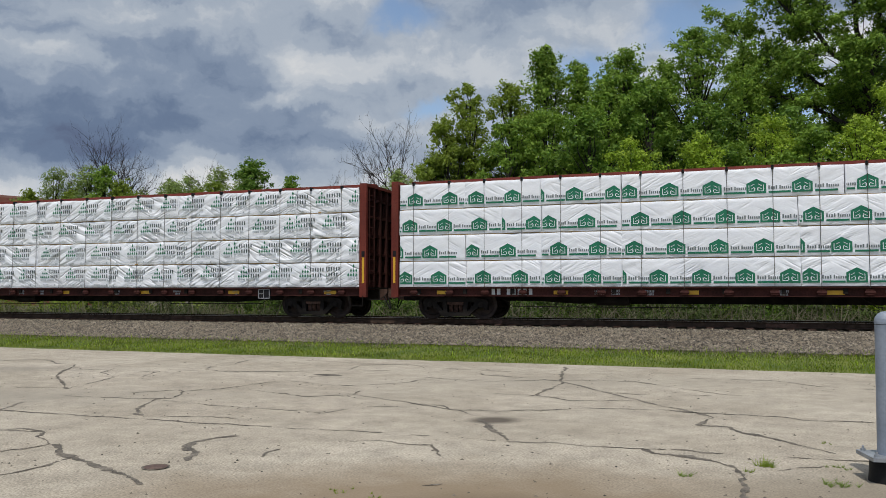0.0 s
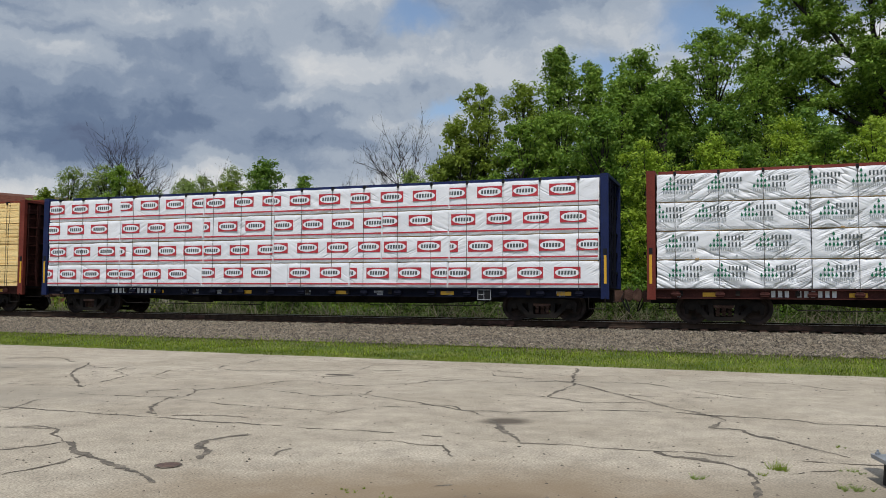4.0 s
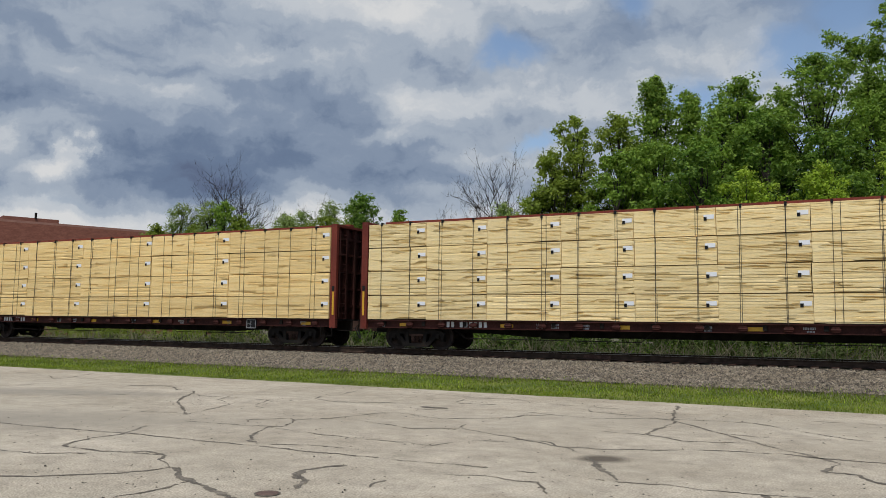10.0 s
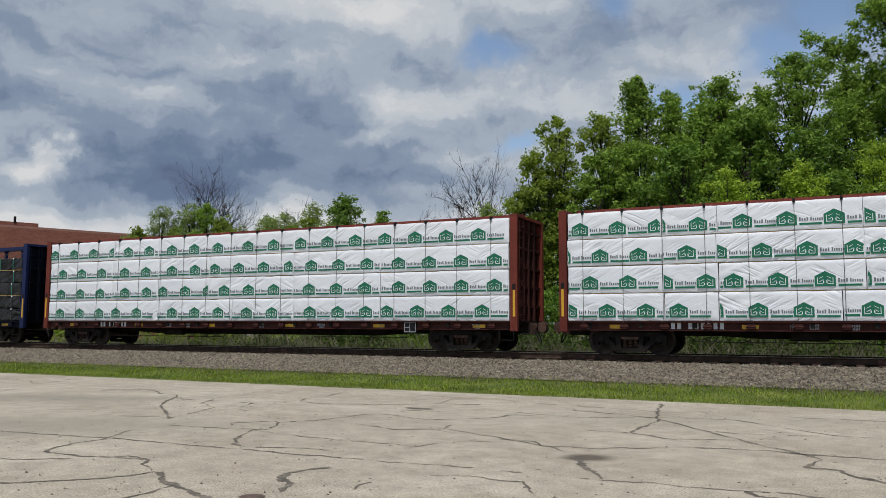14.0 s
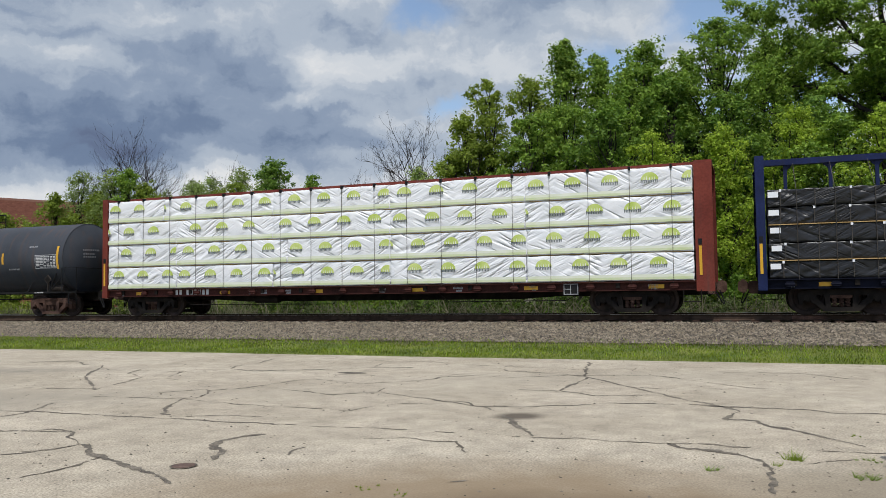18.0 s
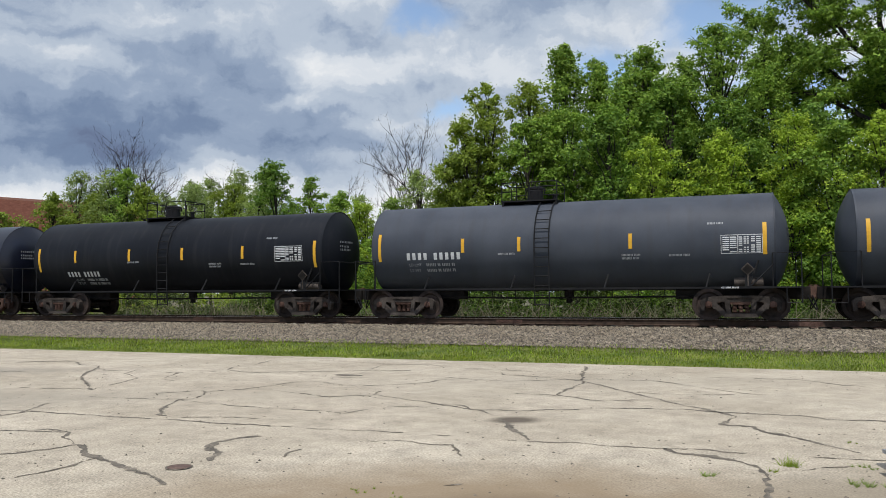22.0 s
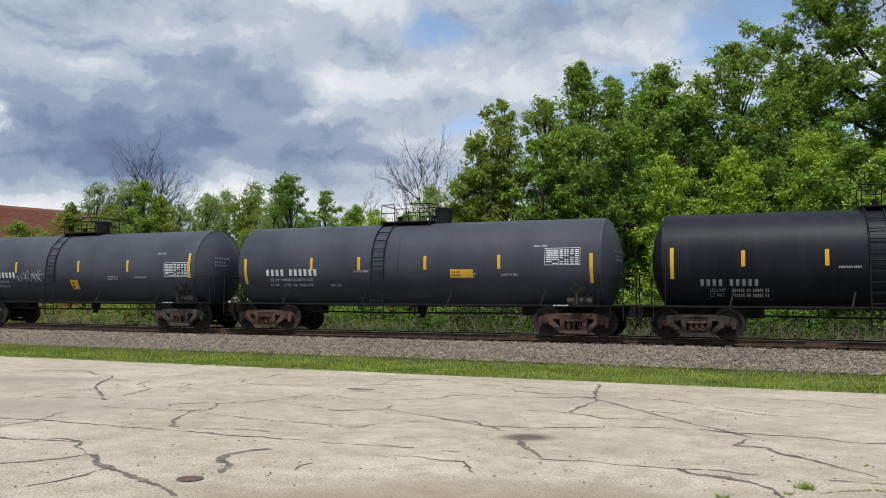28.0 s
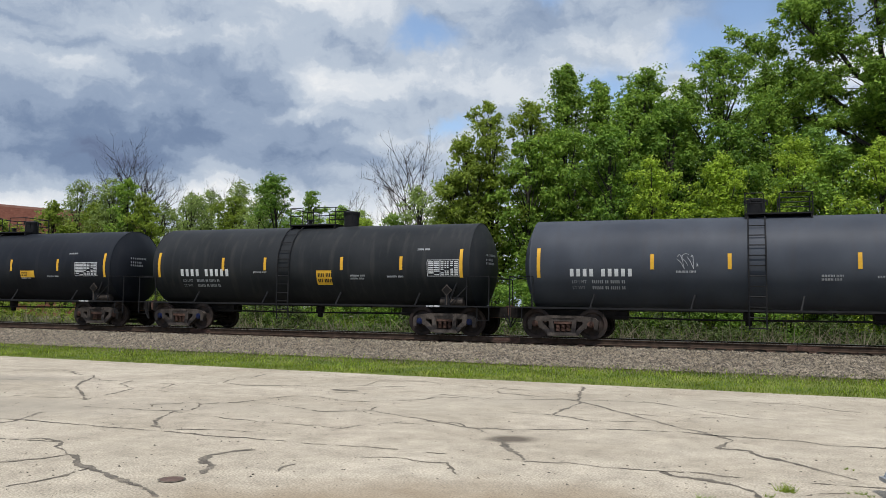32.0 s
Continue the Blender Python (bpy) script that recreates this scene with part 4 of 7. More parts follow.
def wrapped_bundle(bm, length, tall, seed, deep):
    nx, nz, depth = max(8, int(length / 0.085)), 14, 1.24
    grid = [[None] * (nz + 1) for _ in range(nx + 1)]
    for i in range(nx + 1):
        for j in range(nz + 1):
            x, z = length * (i / nx - 0.5), tall * j / nz
            edge = 0.022 if j in (0, nz) or i in (0, nx) else 0.0
            sag = (0.01 + deep * 0.5) * abs(noise.noise((x * 1.5, seed, 3.0))) if j == nz else 0.0
            ragged = (0.3 * deep) * noise.noise((z * 6.0, seed, 8.0)) if i in (0, nx) else 0.0
            grid[i][j] = bm.verts.new((x + ragged, SIDE + edge + crease(x, z, seed, deep), z - sag))
    for i in range(nx):
        for j in range(nz):
            bm.faces.new((grid[i][j], grid[i + 1][j], grid[i + 1][j + 1], grid[i][j + 1]))
    back = [[bm.verts.new((length * (i / nx - 0.5), SIDE + depth, z)) for z in (0, tall)] for i in range(nx + 1)]
    for i in range(nx):
        bm.faces.new((grid[i][nz], grid[i + 1][nz], back[i + 1][1], back[i][1]))
        bm.faces.new((grid[i + 1][0], grid[i][0], back[i][0], back[i + 1][0]))
        bm.faces.new((back[i][0], back[i][1], back[i + 1][1], back[i + 1][0]))
    for i in (0, nx):
        bm.faces.new([grid[i][j] for j in range(nz + 1)] + [back[i][1], back[i][0]])


def board_bundle(bm, length, tall, seed, rough=0.0):
    """Stacked boards as one ribbed body: the courses stand a little in and out, with dark slots where boards are bowed."""
    rng = random.Random(seed)
    courses, nx = 19, max(12, int(length / 0.13))
    step = tall / courses
    rows = []
    for k in range(courses):
        out = rng.uniform(0, 0.008) + (0.012 if rng.random() < 0.10 else 0)
        slot = [0.0] * (nx + 1)
        for _ in range(4 if rng.random() < 0.40 + 2 * rough else 2):
            if rng.random() < 0.45 + 1.5 * rough:
                a, run = rng.randrange(nx + 1), rng.randint(2, int(nx * rng.uniform(0.15, 0.55)) + 3)
                open_by = rng.uniform(0.1, 1.0) ** 1.6
                for i in range(a, min(nx + 1, a + run)):
                    slot[i] = max(slot[i], open_by)
        z = step * k
        rows.append([(out, z + 0.002 + (0.011 + 0.075 * rough) * q) for q in slot])
        rows.append([(out, z + step - 0.002) for q in slot])
        rows.append([(out + 0.005 + 0.10 * q, z + step - 0.001) for q in slot])
    verts = [[bm.verts.new((length * (i / nx - 0.5), SIDE + y, z)) for i, (y, z) in enumerate(row)] for row in rows]
    for a, b in zip(verts, verts[1:]):
        for i in range(nx):
            bm.faces.new((a[i], a[i + 1], b[i + 1], b[i]))
    top = [bm.verts.new((x, SIDE + 1.24, tall)) for x in (-length / 2, length / 2)]
    low = [bm.verts.new((x, SIDE + 1.24, 0)) for x in (-length / 2, length / 2)]
    bm.faces.new([*verts[-1], top[1], top[0]])
    bm.faces.new([*verts[0][::-1], low[0], low[1]])
    bm.faces.new((low[0], top[0], top[1], low[1]))
    bm.faces.new([r[0] for r in verts] + [top[0], low[0]])
    bm.faces.new([r[-1] for r in verts] + [top[1], low[1]])


def stack_plan(seed, joints, loose=0.10):
    """Where the bundles meet along the car, for each of the four layers: some joints are shifted by a foot or two."""
    rng = random.Random(seed)
    plan = []
    for layer in range(4):
        row = [j + (rng.choice((-0.61, 0.61, 1.2)) if rng.random() < loose else rng.uniform(-0.03, 0.03)) for j in joints]
        plan.append([-HALF + 0.04, *row, HALF - 0.04])
    return plan


def emblem_starts(length, rng, step):
    x = -length / 2 - rng.uniform(0.0, step)
    while x < length / 2:
        yield x
        x += step * rng.uniform(0.98, 1.02)


def clipped(bm, points, length, y):
    """A flat printed shape, cut off at the ends of the bundle."""
    lim = length / 2 - 0.02
    pts = [(max(-lim, min(lim, a)), b) for a, b in points]
    if max(p[0] for p in pts) - min(p[0] for p in pts) < 0.008:
        return
    bm.faces.new([bm.verts.new((a, y, b)) for a, b in pts])


def name_bars(bm, x, z, size, count, length, y, slant=0.62, fill=0.60, heights=(1.0,)):
    for k in range(count):
        a, h = x + k * size * slant, size * heights[k % len(heights)]
        clipped(bm, [(a, z), (a + size * slant * fill, z), (a + size * slant * fill, z + h), (a, z + h)], length, y)


def print_fir(bm, dark, third, length, tall, seed, rng):
    """Green fir-in-a-house emblems with bars for the name beside each, over a green line."""
    y = SIDE - 0.008
    z = rng.uniform(0.09, 0.14)
    for x in emblem_starts(length, rng, 1.22):
        for sx in (-1, 1):
            clipped(bm, [(x, z), (x + sx * 0.268, z), (x + sx * 0.268, z + 0.285), (x, z + 0.425)], length, y)
            clipped(dark, [(x + sx * 0.055, z + 0.06), (x + sx * 0.205, z + 0.06), (x + sx * 0.205, z + 0.077), (x + sx * 0.055, z + 0.077)], length, y - 0.003)
            clipped(dark, [(x + sx * 0.189, z + 0.077), (x + sx * 0.205, z + 0.077), (x + sx * 0.205, z + 0.245), (x + sx * 0.189, z + 0.255)], length, y - 0.003)
            for up in (0.12, 0.215):
                clipped(dark, [(x + sx * 0.045, z + up + 0.055), (x + sx * 0.150, z + up - 0.005), (x + sx * 0.150, z + up + 0.010), (x + sx * 0.045, z + up + 0.070)], length, y - 0.003)
            clipped(dark, [(x + sx * 0.030, z + 0.085), (x + sx * 0.055, z + 0.085), (x + sx * 0.055, z + 0.150), (x + sx * 0.030, z + 0.165)], length, y - 0.003)
        name_bars(third, x + 0.325, z + 0.115, 0.105, 4, length, y, 0.62, 0.66, (1.0, 0.70, 0.70, 0.95))
        name_bars(third, x + 0.620, z + 0.115, 0.105, 6, length, y, 0.54, 0.66, (1.0, 0.70, 0.70, 0.70, 0.70, 0.70))
        clipped(bm, [(x + 0.33, z), (x + 0.92, z), (x + 0.92, z + 0.058), (x + 0.33, z + 0.058)], length, y)


def print_drops(bm, dark, third, length, tall, seed, rng):
    """A pyramid of small green firs with two rows of bars for the name and finer rows below."""
    y = SIDE - 0.008
    z = tall * rng.uniform(0.36, 0.42)
    for x in emblem_starts(length, rng, 1.27):
        for row, n in enumerate((5, 3, 1)):
            for k in range(n):
                cx = x + 0.100 * (k - (n - 1) / 2)
                h = z + 0.150 * row
                clipped(bm, [(cx - 0.038, h + 0.045), (cx, h + 0.004), (cx + 0.038, h + 0.045), (cx, h + 0.130)], length, y)
        name_bars(dark, x + 0.19, z + 0.205, 0.130, 6, length, y, 0.74, 0.46)
        name_bars(dark, x + 0.29, z + 0.010, 0.130, 4, length, y, 0.76, 0.46)
        name_bars(third, x - 0.22, z - 0.100, 0.070, 6, length, y, 0.68, 0.60)
        name_bars(third, x + 0.10, z - 0.100, 0.070, 8, length, y, 0.68, 0.60)
        name_bars(third, x + 0.52, z - 0.100, 0.070, 3, length, y, 0.68, 0.60)
        name_bars(third, x - 0.10, z - 0.265, 0.034, 11, length, y, 0.8, 0.6)
        clipped(third, [(x + 0.52 + 0.030 * math.cos(q * 0.785), z - 0.25 + 0.030 * math.sin(q * 0.785)) for q in range(8)], length, y)
    clipped(third, [(-length / 2, z - 0.29), (length / 2, z - 0.29), (length / 2, z - 0.282), (-length / 2, z - 0.282)], length, y)


def print_oval(bm, dark, third, length, tall, seed, rng):
    """Red plates with a white oval and bars for the name, and a red line along the foot."""
    y = SIDE - 0.008
    z = tall * rng.uniform(0.54, 0.62)
    for x in emblem_starts(length, rng, 1.20):
        w = 0.420
        clipped(bm, [(x - w, z - 0.182), (x + w, z - 0.182), (x + w, z + 0.182), (x - w, z + 0.182)], length, y)
        clipped(dark, [(x + 0.385 * math.cos(2 * math.pi * k / 28), z + 0.140 * math.sin(2 * math.pi * k / 28)) for k in range(28)], length, y - 0.003)
        for k in range(6):
            a = x - 0.285 + k * 0.097
            clipped(third, [(a, z - 0.062), (a + 0.068, z - 0.062), (a + 0.076, z + 0.062), (a + 0.008, z + 0.062)], length, y - 0.006)
    clipped(bm, [(-length / 2, 0.09), (length / 2, 0.09), (length / 2, 0.14), (-length / 2, 0.14)], length, y)


def print_sun(bm, dark, third, length, tall, seed, rng):
    """Lime domes cut by thin white ribs, over bars for the name."""
    y = SIDE - 0.008
    z = tall * rng.uniform(0.40, 0.50)
    for x in emblem_starts(length, rng, 1.18):
        ring = [(x + 0.262 * math.cos(math.pi * q / 16), z + 0.095 + 0.235 * math.sin(math.pi * q / 16)) for q in range(17)]
        clipped(bm, ring, length, y)
        for k in range(5):
            a = x - 0.16 + 0.08 * k
            clipped(dark, [(a - 0.012, z + 0.10), (a + 0.012, z + 0.10), (a + 0.004, z + 0.185 + 0.02 * (k % 2)), (a - 0.004, z + 0.185 + 0.02 * (k % 2))], length, y - 0.002)
        name_bars(third, x - 0.262, z + 0.010, 0.105, 10, length, y, 0.50, 0.55, (1.0, 0.62, 0.62, 1.0, 0.62, 0.62, 0.62, 0.62, 1.0, 1.0))


PRINTS = {"fir": (print_fir, "green", "wrap_mark", "mid_ink"), "drops": (print_drops, "green", "ink", "pale_ink"), "oval": (print_oval, "crimson", "wrap_mark", "ink"), "sun": (print_sun, "lime", "wrap_mark", "mid_ink")}


def end_bulkhead(bm):
    """The plate of a bulkhead with its cap."""
    box(bm, 0.0, 0.03, -1.26, 1.26, 0.95, 4.50)


def end_ladder(bm):
    for y in (-1.16, -0.74):
        tube(bm, (0.27, y, 1.1), (0.27, y, 4.4), 0.014, 6)
    for k in range(9):
        tube(bm, (0.27, -1.16, 1.25 + 0.37 * k), (0.27, -0.74, 1.25 + 0.37 * k), 0.012, 6)


# the default truck materials are near black, to stand for shade under the load
def centre_beam_car(x_mid, paint, print_kind, wood, seed, label, joints=(-7.4, -3.7, 0.0, 3.7, 7.4), notch=None, mark=(2, 5), bright=("grime_shade", "grime_shade"), post=0.25):
    car = tagged(new("lumber_car"), label, "freight car", "cars of the passing train")
    rng = random.Random(seed)
    # shaded copy of the paint, its darkness stands for shade below and between cars
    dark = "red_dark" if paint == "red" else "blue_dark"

    def deck(bm):
        box(bm, -11.36, 11.36, -1.19, 1.19, 0.975, 1.035)
        box(bm, -11.37, 11.37, -0.22, 0.22, 0.58, 0.975)
        for x in [-10.4 + 1.6 * k for k in range(14)]:
            box(bm, x - 0.06, x + 0.06, -1.3, 1.3, 0.82, 0.975)
        # the fish-belly of the centre sill between the trucks
        slab(bm, [(-7.0, 0.60), (-5.4, 0.50), (5.4, 0.50), (7.0, 0.60)], -0.2, 0.2)
    # deck and centre sill take the near-black steel in place of shade
    place("deck", shaped("deck", "grime_shade", deck), car)

    def sill(bm):
        outline = [(-1.20, 0.735), (-1.30, 0.735), (-1.30, 0.765), (-1.245, 0.765), (-1.245, 0.99), (-1.35, 0.99), (-1.35, 1.025), (-1.20, 1.025)]
        ends = [[bm.verts.new((x, y, z)) for y, z in outline] for x in (-11.37, 11.37)]
        for k in range(8):
            bm.faces.new((ends[0][k], ends[0][(k + 1) % 8], ends[1][(k + 1) % 8], ends[1][k]))
        bm.faces.new(ends[0])
        bm.faces.new(ends[1][::-1])
    for turn in (0, 180):
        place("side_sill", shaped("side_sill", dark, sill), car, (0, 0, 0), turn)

    def beam(bm):
        box(bm, -11.12, 11.12, -0.13, 0.13, 4.46, 4.64 if print_kind == "black" else 4.74)
        box(bm, -11.12, 11.12, -0.07, 0.07, 1.03, 1.25)
        for k in range(18):
            x = -10.5 + 1.235 * k
            box(bm, x - 0.05, x + 0.05, -0.06, 0.06, 1.2, 4.48)
        for k in range(17):
            x = -10.5 + 1.235 * k
            slab(bm, [(x + 0.05, 4.46), (x + 0.05, 4.30), (x + 0.20, 4.46)], -0.02, 0.02)
            slab(bm, [(x + 1.185, 4.46), (x + 1.185, 4.30), (x + 1.035, 4.46)], -0.02, 0.02)
    place("centre_beam", shaped("centre_beam" if print_kind != "black" else "centre_beam|low", paint, beam), car)
    for s, turn in ((1, 0), (-1, 180)):
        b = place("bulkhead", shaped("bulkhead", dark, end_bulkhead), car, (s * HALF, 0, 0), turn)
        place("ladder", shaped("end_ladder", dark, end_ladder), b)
        for q in (-1, 1):
            place("corner_post", shaped(f"corner_post|{post if s > 0 else 0.25}", paint, lambda bm: (box(bm, 0.0, post if s > 0 else 0.25, -0.07, 0.07, 0.70, 4.50))), b, (0, q * 1.30, 0))
        place("cap_beam", shaped(f"cap_beam|{post if s > 0 else 0.25}", paint, lambda bm: box(bm, 0.0, post if s > 0 else 0.25, -1.37, 1.37, 4.502, 4.60)), b)
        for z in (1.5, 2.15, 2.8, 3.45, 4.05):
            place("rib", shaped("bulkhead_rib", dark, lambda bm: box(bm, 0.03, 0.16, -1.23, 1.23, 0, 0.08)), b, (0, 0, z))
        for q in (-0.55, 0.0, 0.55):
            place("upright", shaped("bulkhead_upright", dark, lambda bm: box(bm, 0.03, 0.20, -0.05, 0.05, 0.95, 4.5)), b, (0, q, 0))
        for q in ((-1,) if s > 0 else (1,)):
            place("grab_patch", shaped("grab_patch", "yellow", lambda bm: box(bm, 0.10, 0.18, -0.005, 0.005, 1.18, 2.05)), b, (0, q * 1.375, 0), 0, "yellow reflective strip")
            place("pocket", shaped("pocket", "black_paint", lambda bm: (box(bm, 0.08, 0.19, -0.006, 0.006, 2.08, 2.26))), b, (0, q * 1.374, 0), 0, "dark jacking pocket")
        coupler(car, 11.37, s, 0.47)
        # crossover step and grab iron at the corner
        place("corner_step", shaped("corner_step", "grime_shade", lambda bm: bars(bm, [(-0.62, -1.38, 0.75), (-0.62, -1.38, 0.40), (-0.12, -1.38, 0.40), (-0.12, -1.38, 0.75)], 0.018)), car, (s * 11.37, 0, 0), turn)
        place("uncoupling_lever", shaped("uncoupling_lever", "grime_shade", lambda bm: bars(bm, [(0.10, -1.3, 0.62), (0.14, -0.6, 0.60), (0.22, -0.3, 0.72), (0.30, 0.0, 0.95)], 0.016)), car, (s * 11.37, 0, 0), turn)
    for s in (-1, 1):
        freight_truck(car, s * 9.2, *bright)
    # brake gear under the deck
    bm = bmesh.new()
    tube(bm, (-4.6, -0.75, 0.62), (-3.6, -0.75, 0.62), 0.17, 14)
    part("air_reservoir", bm, "grime_shade", car)
    for pts in ([(-7.6, -1.2, 0.70), (-7.2, -1.2, 0.42), (-1.2, -1.1, 0.40), (-0.8, -1.1, 0.74)], [(7.6, -1.2, 0.70), (7.2, -1.2, 0.46), (3.2, -1.1, 0.44), (2.8, -1.1, 0.74)]):
        bm = bmesh.new()
        bars(bm, pts, 0.014)
        part("brake_rod", bm, "grime_shade", car)
    # load
    tall = 0.865
    if print_kind == "black":
        black_load(car, rng, seed)
    else:
        plan = stack_plan(seed, joints, 0.0 if print_kind == "tags" else 0.10)
        for layer, row in enumerate(plan):
            spans = list(zip(row, row[1:]))
            if notch and layer == 3:
                spans = [q for a, b in spans for q in (((a, notch[0]), (notch[1], b)) if a < notch[0] < b else ((a, b),))]
            for i, (x0, x1) in enumerate(spans):
                at = ((x0 + x1) / 2, rng.uniform(-0.012, 0.012), DECK + layer * tall)
                size = round(round((x1 - x0 - 0.012) / 0.05) * 0.05, 2)
                if wood:
                    key = f"lumber_pack|{print_kind}|{size}|{seed % 3 * 7 + (i + layer) % 4}"
                    b = place("lumber_pack", shaped(key, wood, lambda bm: board_bundle(bm, size, tall - 0.026, i * 7 + layer, {"tags": 0.18, "plain": 0.09}.get(print_kind, 0.0) + (0.1 if wood == "wood_b" else 0.0))), car, at)
                    for q in range(3 if size > 3 else 2):
                        bx = size * ((q + 0.5) / (3 if size > 3 else 2) - 0.5) + 0.25 * noise.noise((i * 3.7 + q * 1.9, seed, 0.5)) + rng.uniform(-0.02, 0.02)
                        place("band", shaped("pack_band", "strap", lambda bm: box(bm, -0.008, 0.008, SIDE - 0.006, SIDE + 0.02, 0.002, tall - 0.03)), b, (bx, 0, 0), rng.uniform(-0.1, 0.1), "dark steel band round the pack")
                    if print_kind == "tags":
                        tx = size / 2 - 0.19
                        place("stock_tag", shaped("stock_tag", "wrap_mark", lambda bm: box(bm, -0.15, 0.15, -0.004, 0.002, 0, 0.13)), b, (tx, SIDE - 0.004, 0.50), 0, "white stock tag")
                        place("tag_code", shaped("tag_code", "black_paint", lambda bm: (box(bm, -0.15, -0.06, -0.007, -0.0045, -0.05, 0.06))), b, (tx, SIDE - 0.004, 0.50))
                    elif rng.random() < 0.12:
                        place("stock_tag", shaped("stock_tag_small", "white", lambda bm: box(bm, -0.13, 0.13, -0.004, 0.002, 0, 0.12)), b, (-size / 2 + 0.2, SIDE - 0.004, 0.60))
                else:
                    s = (i * 5 + layer * 3) % 4 + seed * 0.1
                    b = place("wrapped_lumber_pack", shaped(f"wrapped_bundle|{print_kind}|{size}|{s}", "wrap_loose" if print_kind in ("drops", "sun") else "wrap", lambda bm: wrapped_bundle(bm, size, tall - 0.028, s, FOLD[print_kind]), True), car, at)
                    build, *inks = PRINTS[print_kind]
                    key = f"wrap_print|{print_kind}|{size}|{s}"
                    if key not in MESHES:
                        layers = [bmesh.new() for _ in inks]
                        build(*layers, size, tall, s, random.Random(int(s * 10)))
                        MESHES[key] = [to_mesh(q, ink, "wrap_print") for q, ink in zip(layers, inks)]
                    for me, what in zip(MESHES[key], ("printed emblem on the wrap", "printed marks on the wrap", "printed name bars on the wrap")):
                        if len(me.polygons):
                            tagged(place("wrap_print", me, b, label=what), kind="stuff")
                    if print_kind == "sun":
                        place("wrap_band", shaped(f"wrap_band|{size}", "lime_pale", lambda bm: panel(bm, -size / 2 + 0.02, size / 2 - 0.02, 0.03, 0.105, SIDE - 0.004)), b, label="pale lime band on the wrap")
                        place("wrap_band", shaped(f"wrap_band_upper|{size}", "lime_faint", lambda bm: panel(bm, -size / 2 + 0.02, size / 2 - 0.02, 0.105, 0.185, SIDE - 0.004)), b, label="faint lime band on the wrap")
                place("lumber_pack" if wood else "wrapped_lumber_pack", shaped(f"far_pack|{size}", wood or "wrap", lambda bm: box(bm, -size / 2, size / 2, SIDE + 0.01, SIDE + 1.2, 0.0, tall - 0.02)), car, (at[0], -at[1], at[2]), 180)
        for k in range(6):
            x = -HALF + 1.2 + 3.9 * k
            if print_kind == "drops":
                place("spacer", shaped("spacer", "dunnage", lambda bm: box(bm, -0.05, 0.05, SIDE + 0.0, SIDE + 0.5, -0.02, 0.022)), car, (x, -0.004, DECK + tall * (1 + k % 3)), 0, "raw lumber spacer between bundles")
        for layer in (1, 2, 3):
            bm = bmesh.new()
            box(bm, -HALF + 0.1, HALF - 0.1, SIDE + 0.09, SIDE + 1.1, -0.024, -0.001)
            part("layer_shadow_board", bm, "dunnage", car).location = (0, 0, DECK + tall * layer)
    # cables over the load and their winches along the sill
    top = TOP if print_kind != "black" else 3.9

    def cable(bm):
        bars(bm, [(0, -1.40, 0.98), (0, SIDE - 0.014, 1.10), (0, SIDE - 0.014, top - 0.02), (0, SIDE + 0.10, top + 0.02), (0, -0.12, 4.52)], 0.0075, 5)
    for k in range(18):
        x = -10.55 + 1.235 * k + rng.uniform(-0.03, 0.03)
        if not (print_kind == "black"):
            place("tie_down_cable", shaped(f"cable|{top:.2f}", "strap", cable), car, (x, 0, 0), 0, "steel tie-down cable")
            place("corner_protector", shaped("corner_protector", "black_paint", lambda bm: box(bm, -0.035, 0.035, SIDE - 0.03, SIDE + 0.10, TOP - 0.09, TOP + 0.03)), car, (x, 0, 0))
        place("winch", shaped("winch", dark, lambda bm: (box(bm, -0.10, 0.10, -1.34, -1.245, 0.80, 0.95), tube(bm, (-0.13, -1.31, 0.86), (0.13, -1.31, 0.86), 0.045, 8))), car, (x, 0, 0))
    for k in range(6):
        place("reflector", shaped("reflector", "yellow", lambda bm: box(bm, -0.23, 0.23, -1.2515, -1.2475, 0.80, 0.92)), car, (-10.0 + 3.9 * k + 0.45, 0, 0), 0, "yellow reflective patch")
    bm = bmesh.new()
    lettering(bm, -7.9, 0.79, 0.19, mark, -1.2515, slant=0.95)
    tagged(part("car_number", bm, "white", car, "white bars of the car number"), kind="stuff")
    for text, z in (("LD LMT", 0.875), ("LT WT", 0.785)):
        words(text, "grey_print", car, -4.6, z, 0.10, -1.2515)
        bm = bmesh.new()
        lettering(bm, -4.08, z, 0.07, (6,), -1.2515)
        tagged(part("load_data", bm, "grey_print", car, "faded bars of load data"), kind="stuff")
    for k, (x, n) in enumerate(((-3.1, 7), (0.6, 8), (3.4, 8), (6.0, 5), (9.7, 7), (-10.6, 5))):
        bm = bmesh.new()
        lettering(bm, x, 0.86, 0.07, (n,), -1.2515)
        lettering(bm, x + 0.1, 0.775, 0.06, (max(3, n - 2),), -1.2515)
        tagged(part("stencil", bm, "grey_print", car, "faded stencilled data"), kind="stuff")
    bm = bmesh.new()
    for a in ((-0.23, 0.23, 0.64, 0.665), (-0.23, 0.23, 0.955, 0.98), (-0.23, -0.205, 0.665, 0.975), (0.205, 0.23, 0.665, 0.975), (-0.02, 0.0, 0.67, 0.97), (-0.20, -0.03, 0.80, 0.82)):
        panel(bm, 7.35 + a[0], 7.35 + a[1], a[2], a[3], -1.315)
    part("label_frame", bm, "grey_print", car, "pale-framed black label plate")
    bm = bmesh.new()
    box(bm, 7.12, 7.58, -1.3125, -1.22, 0.64, 0.985)
    part("label_plate", bm, "black_paint", car)
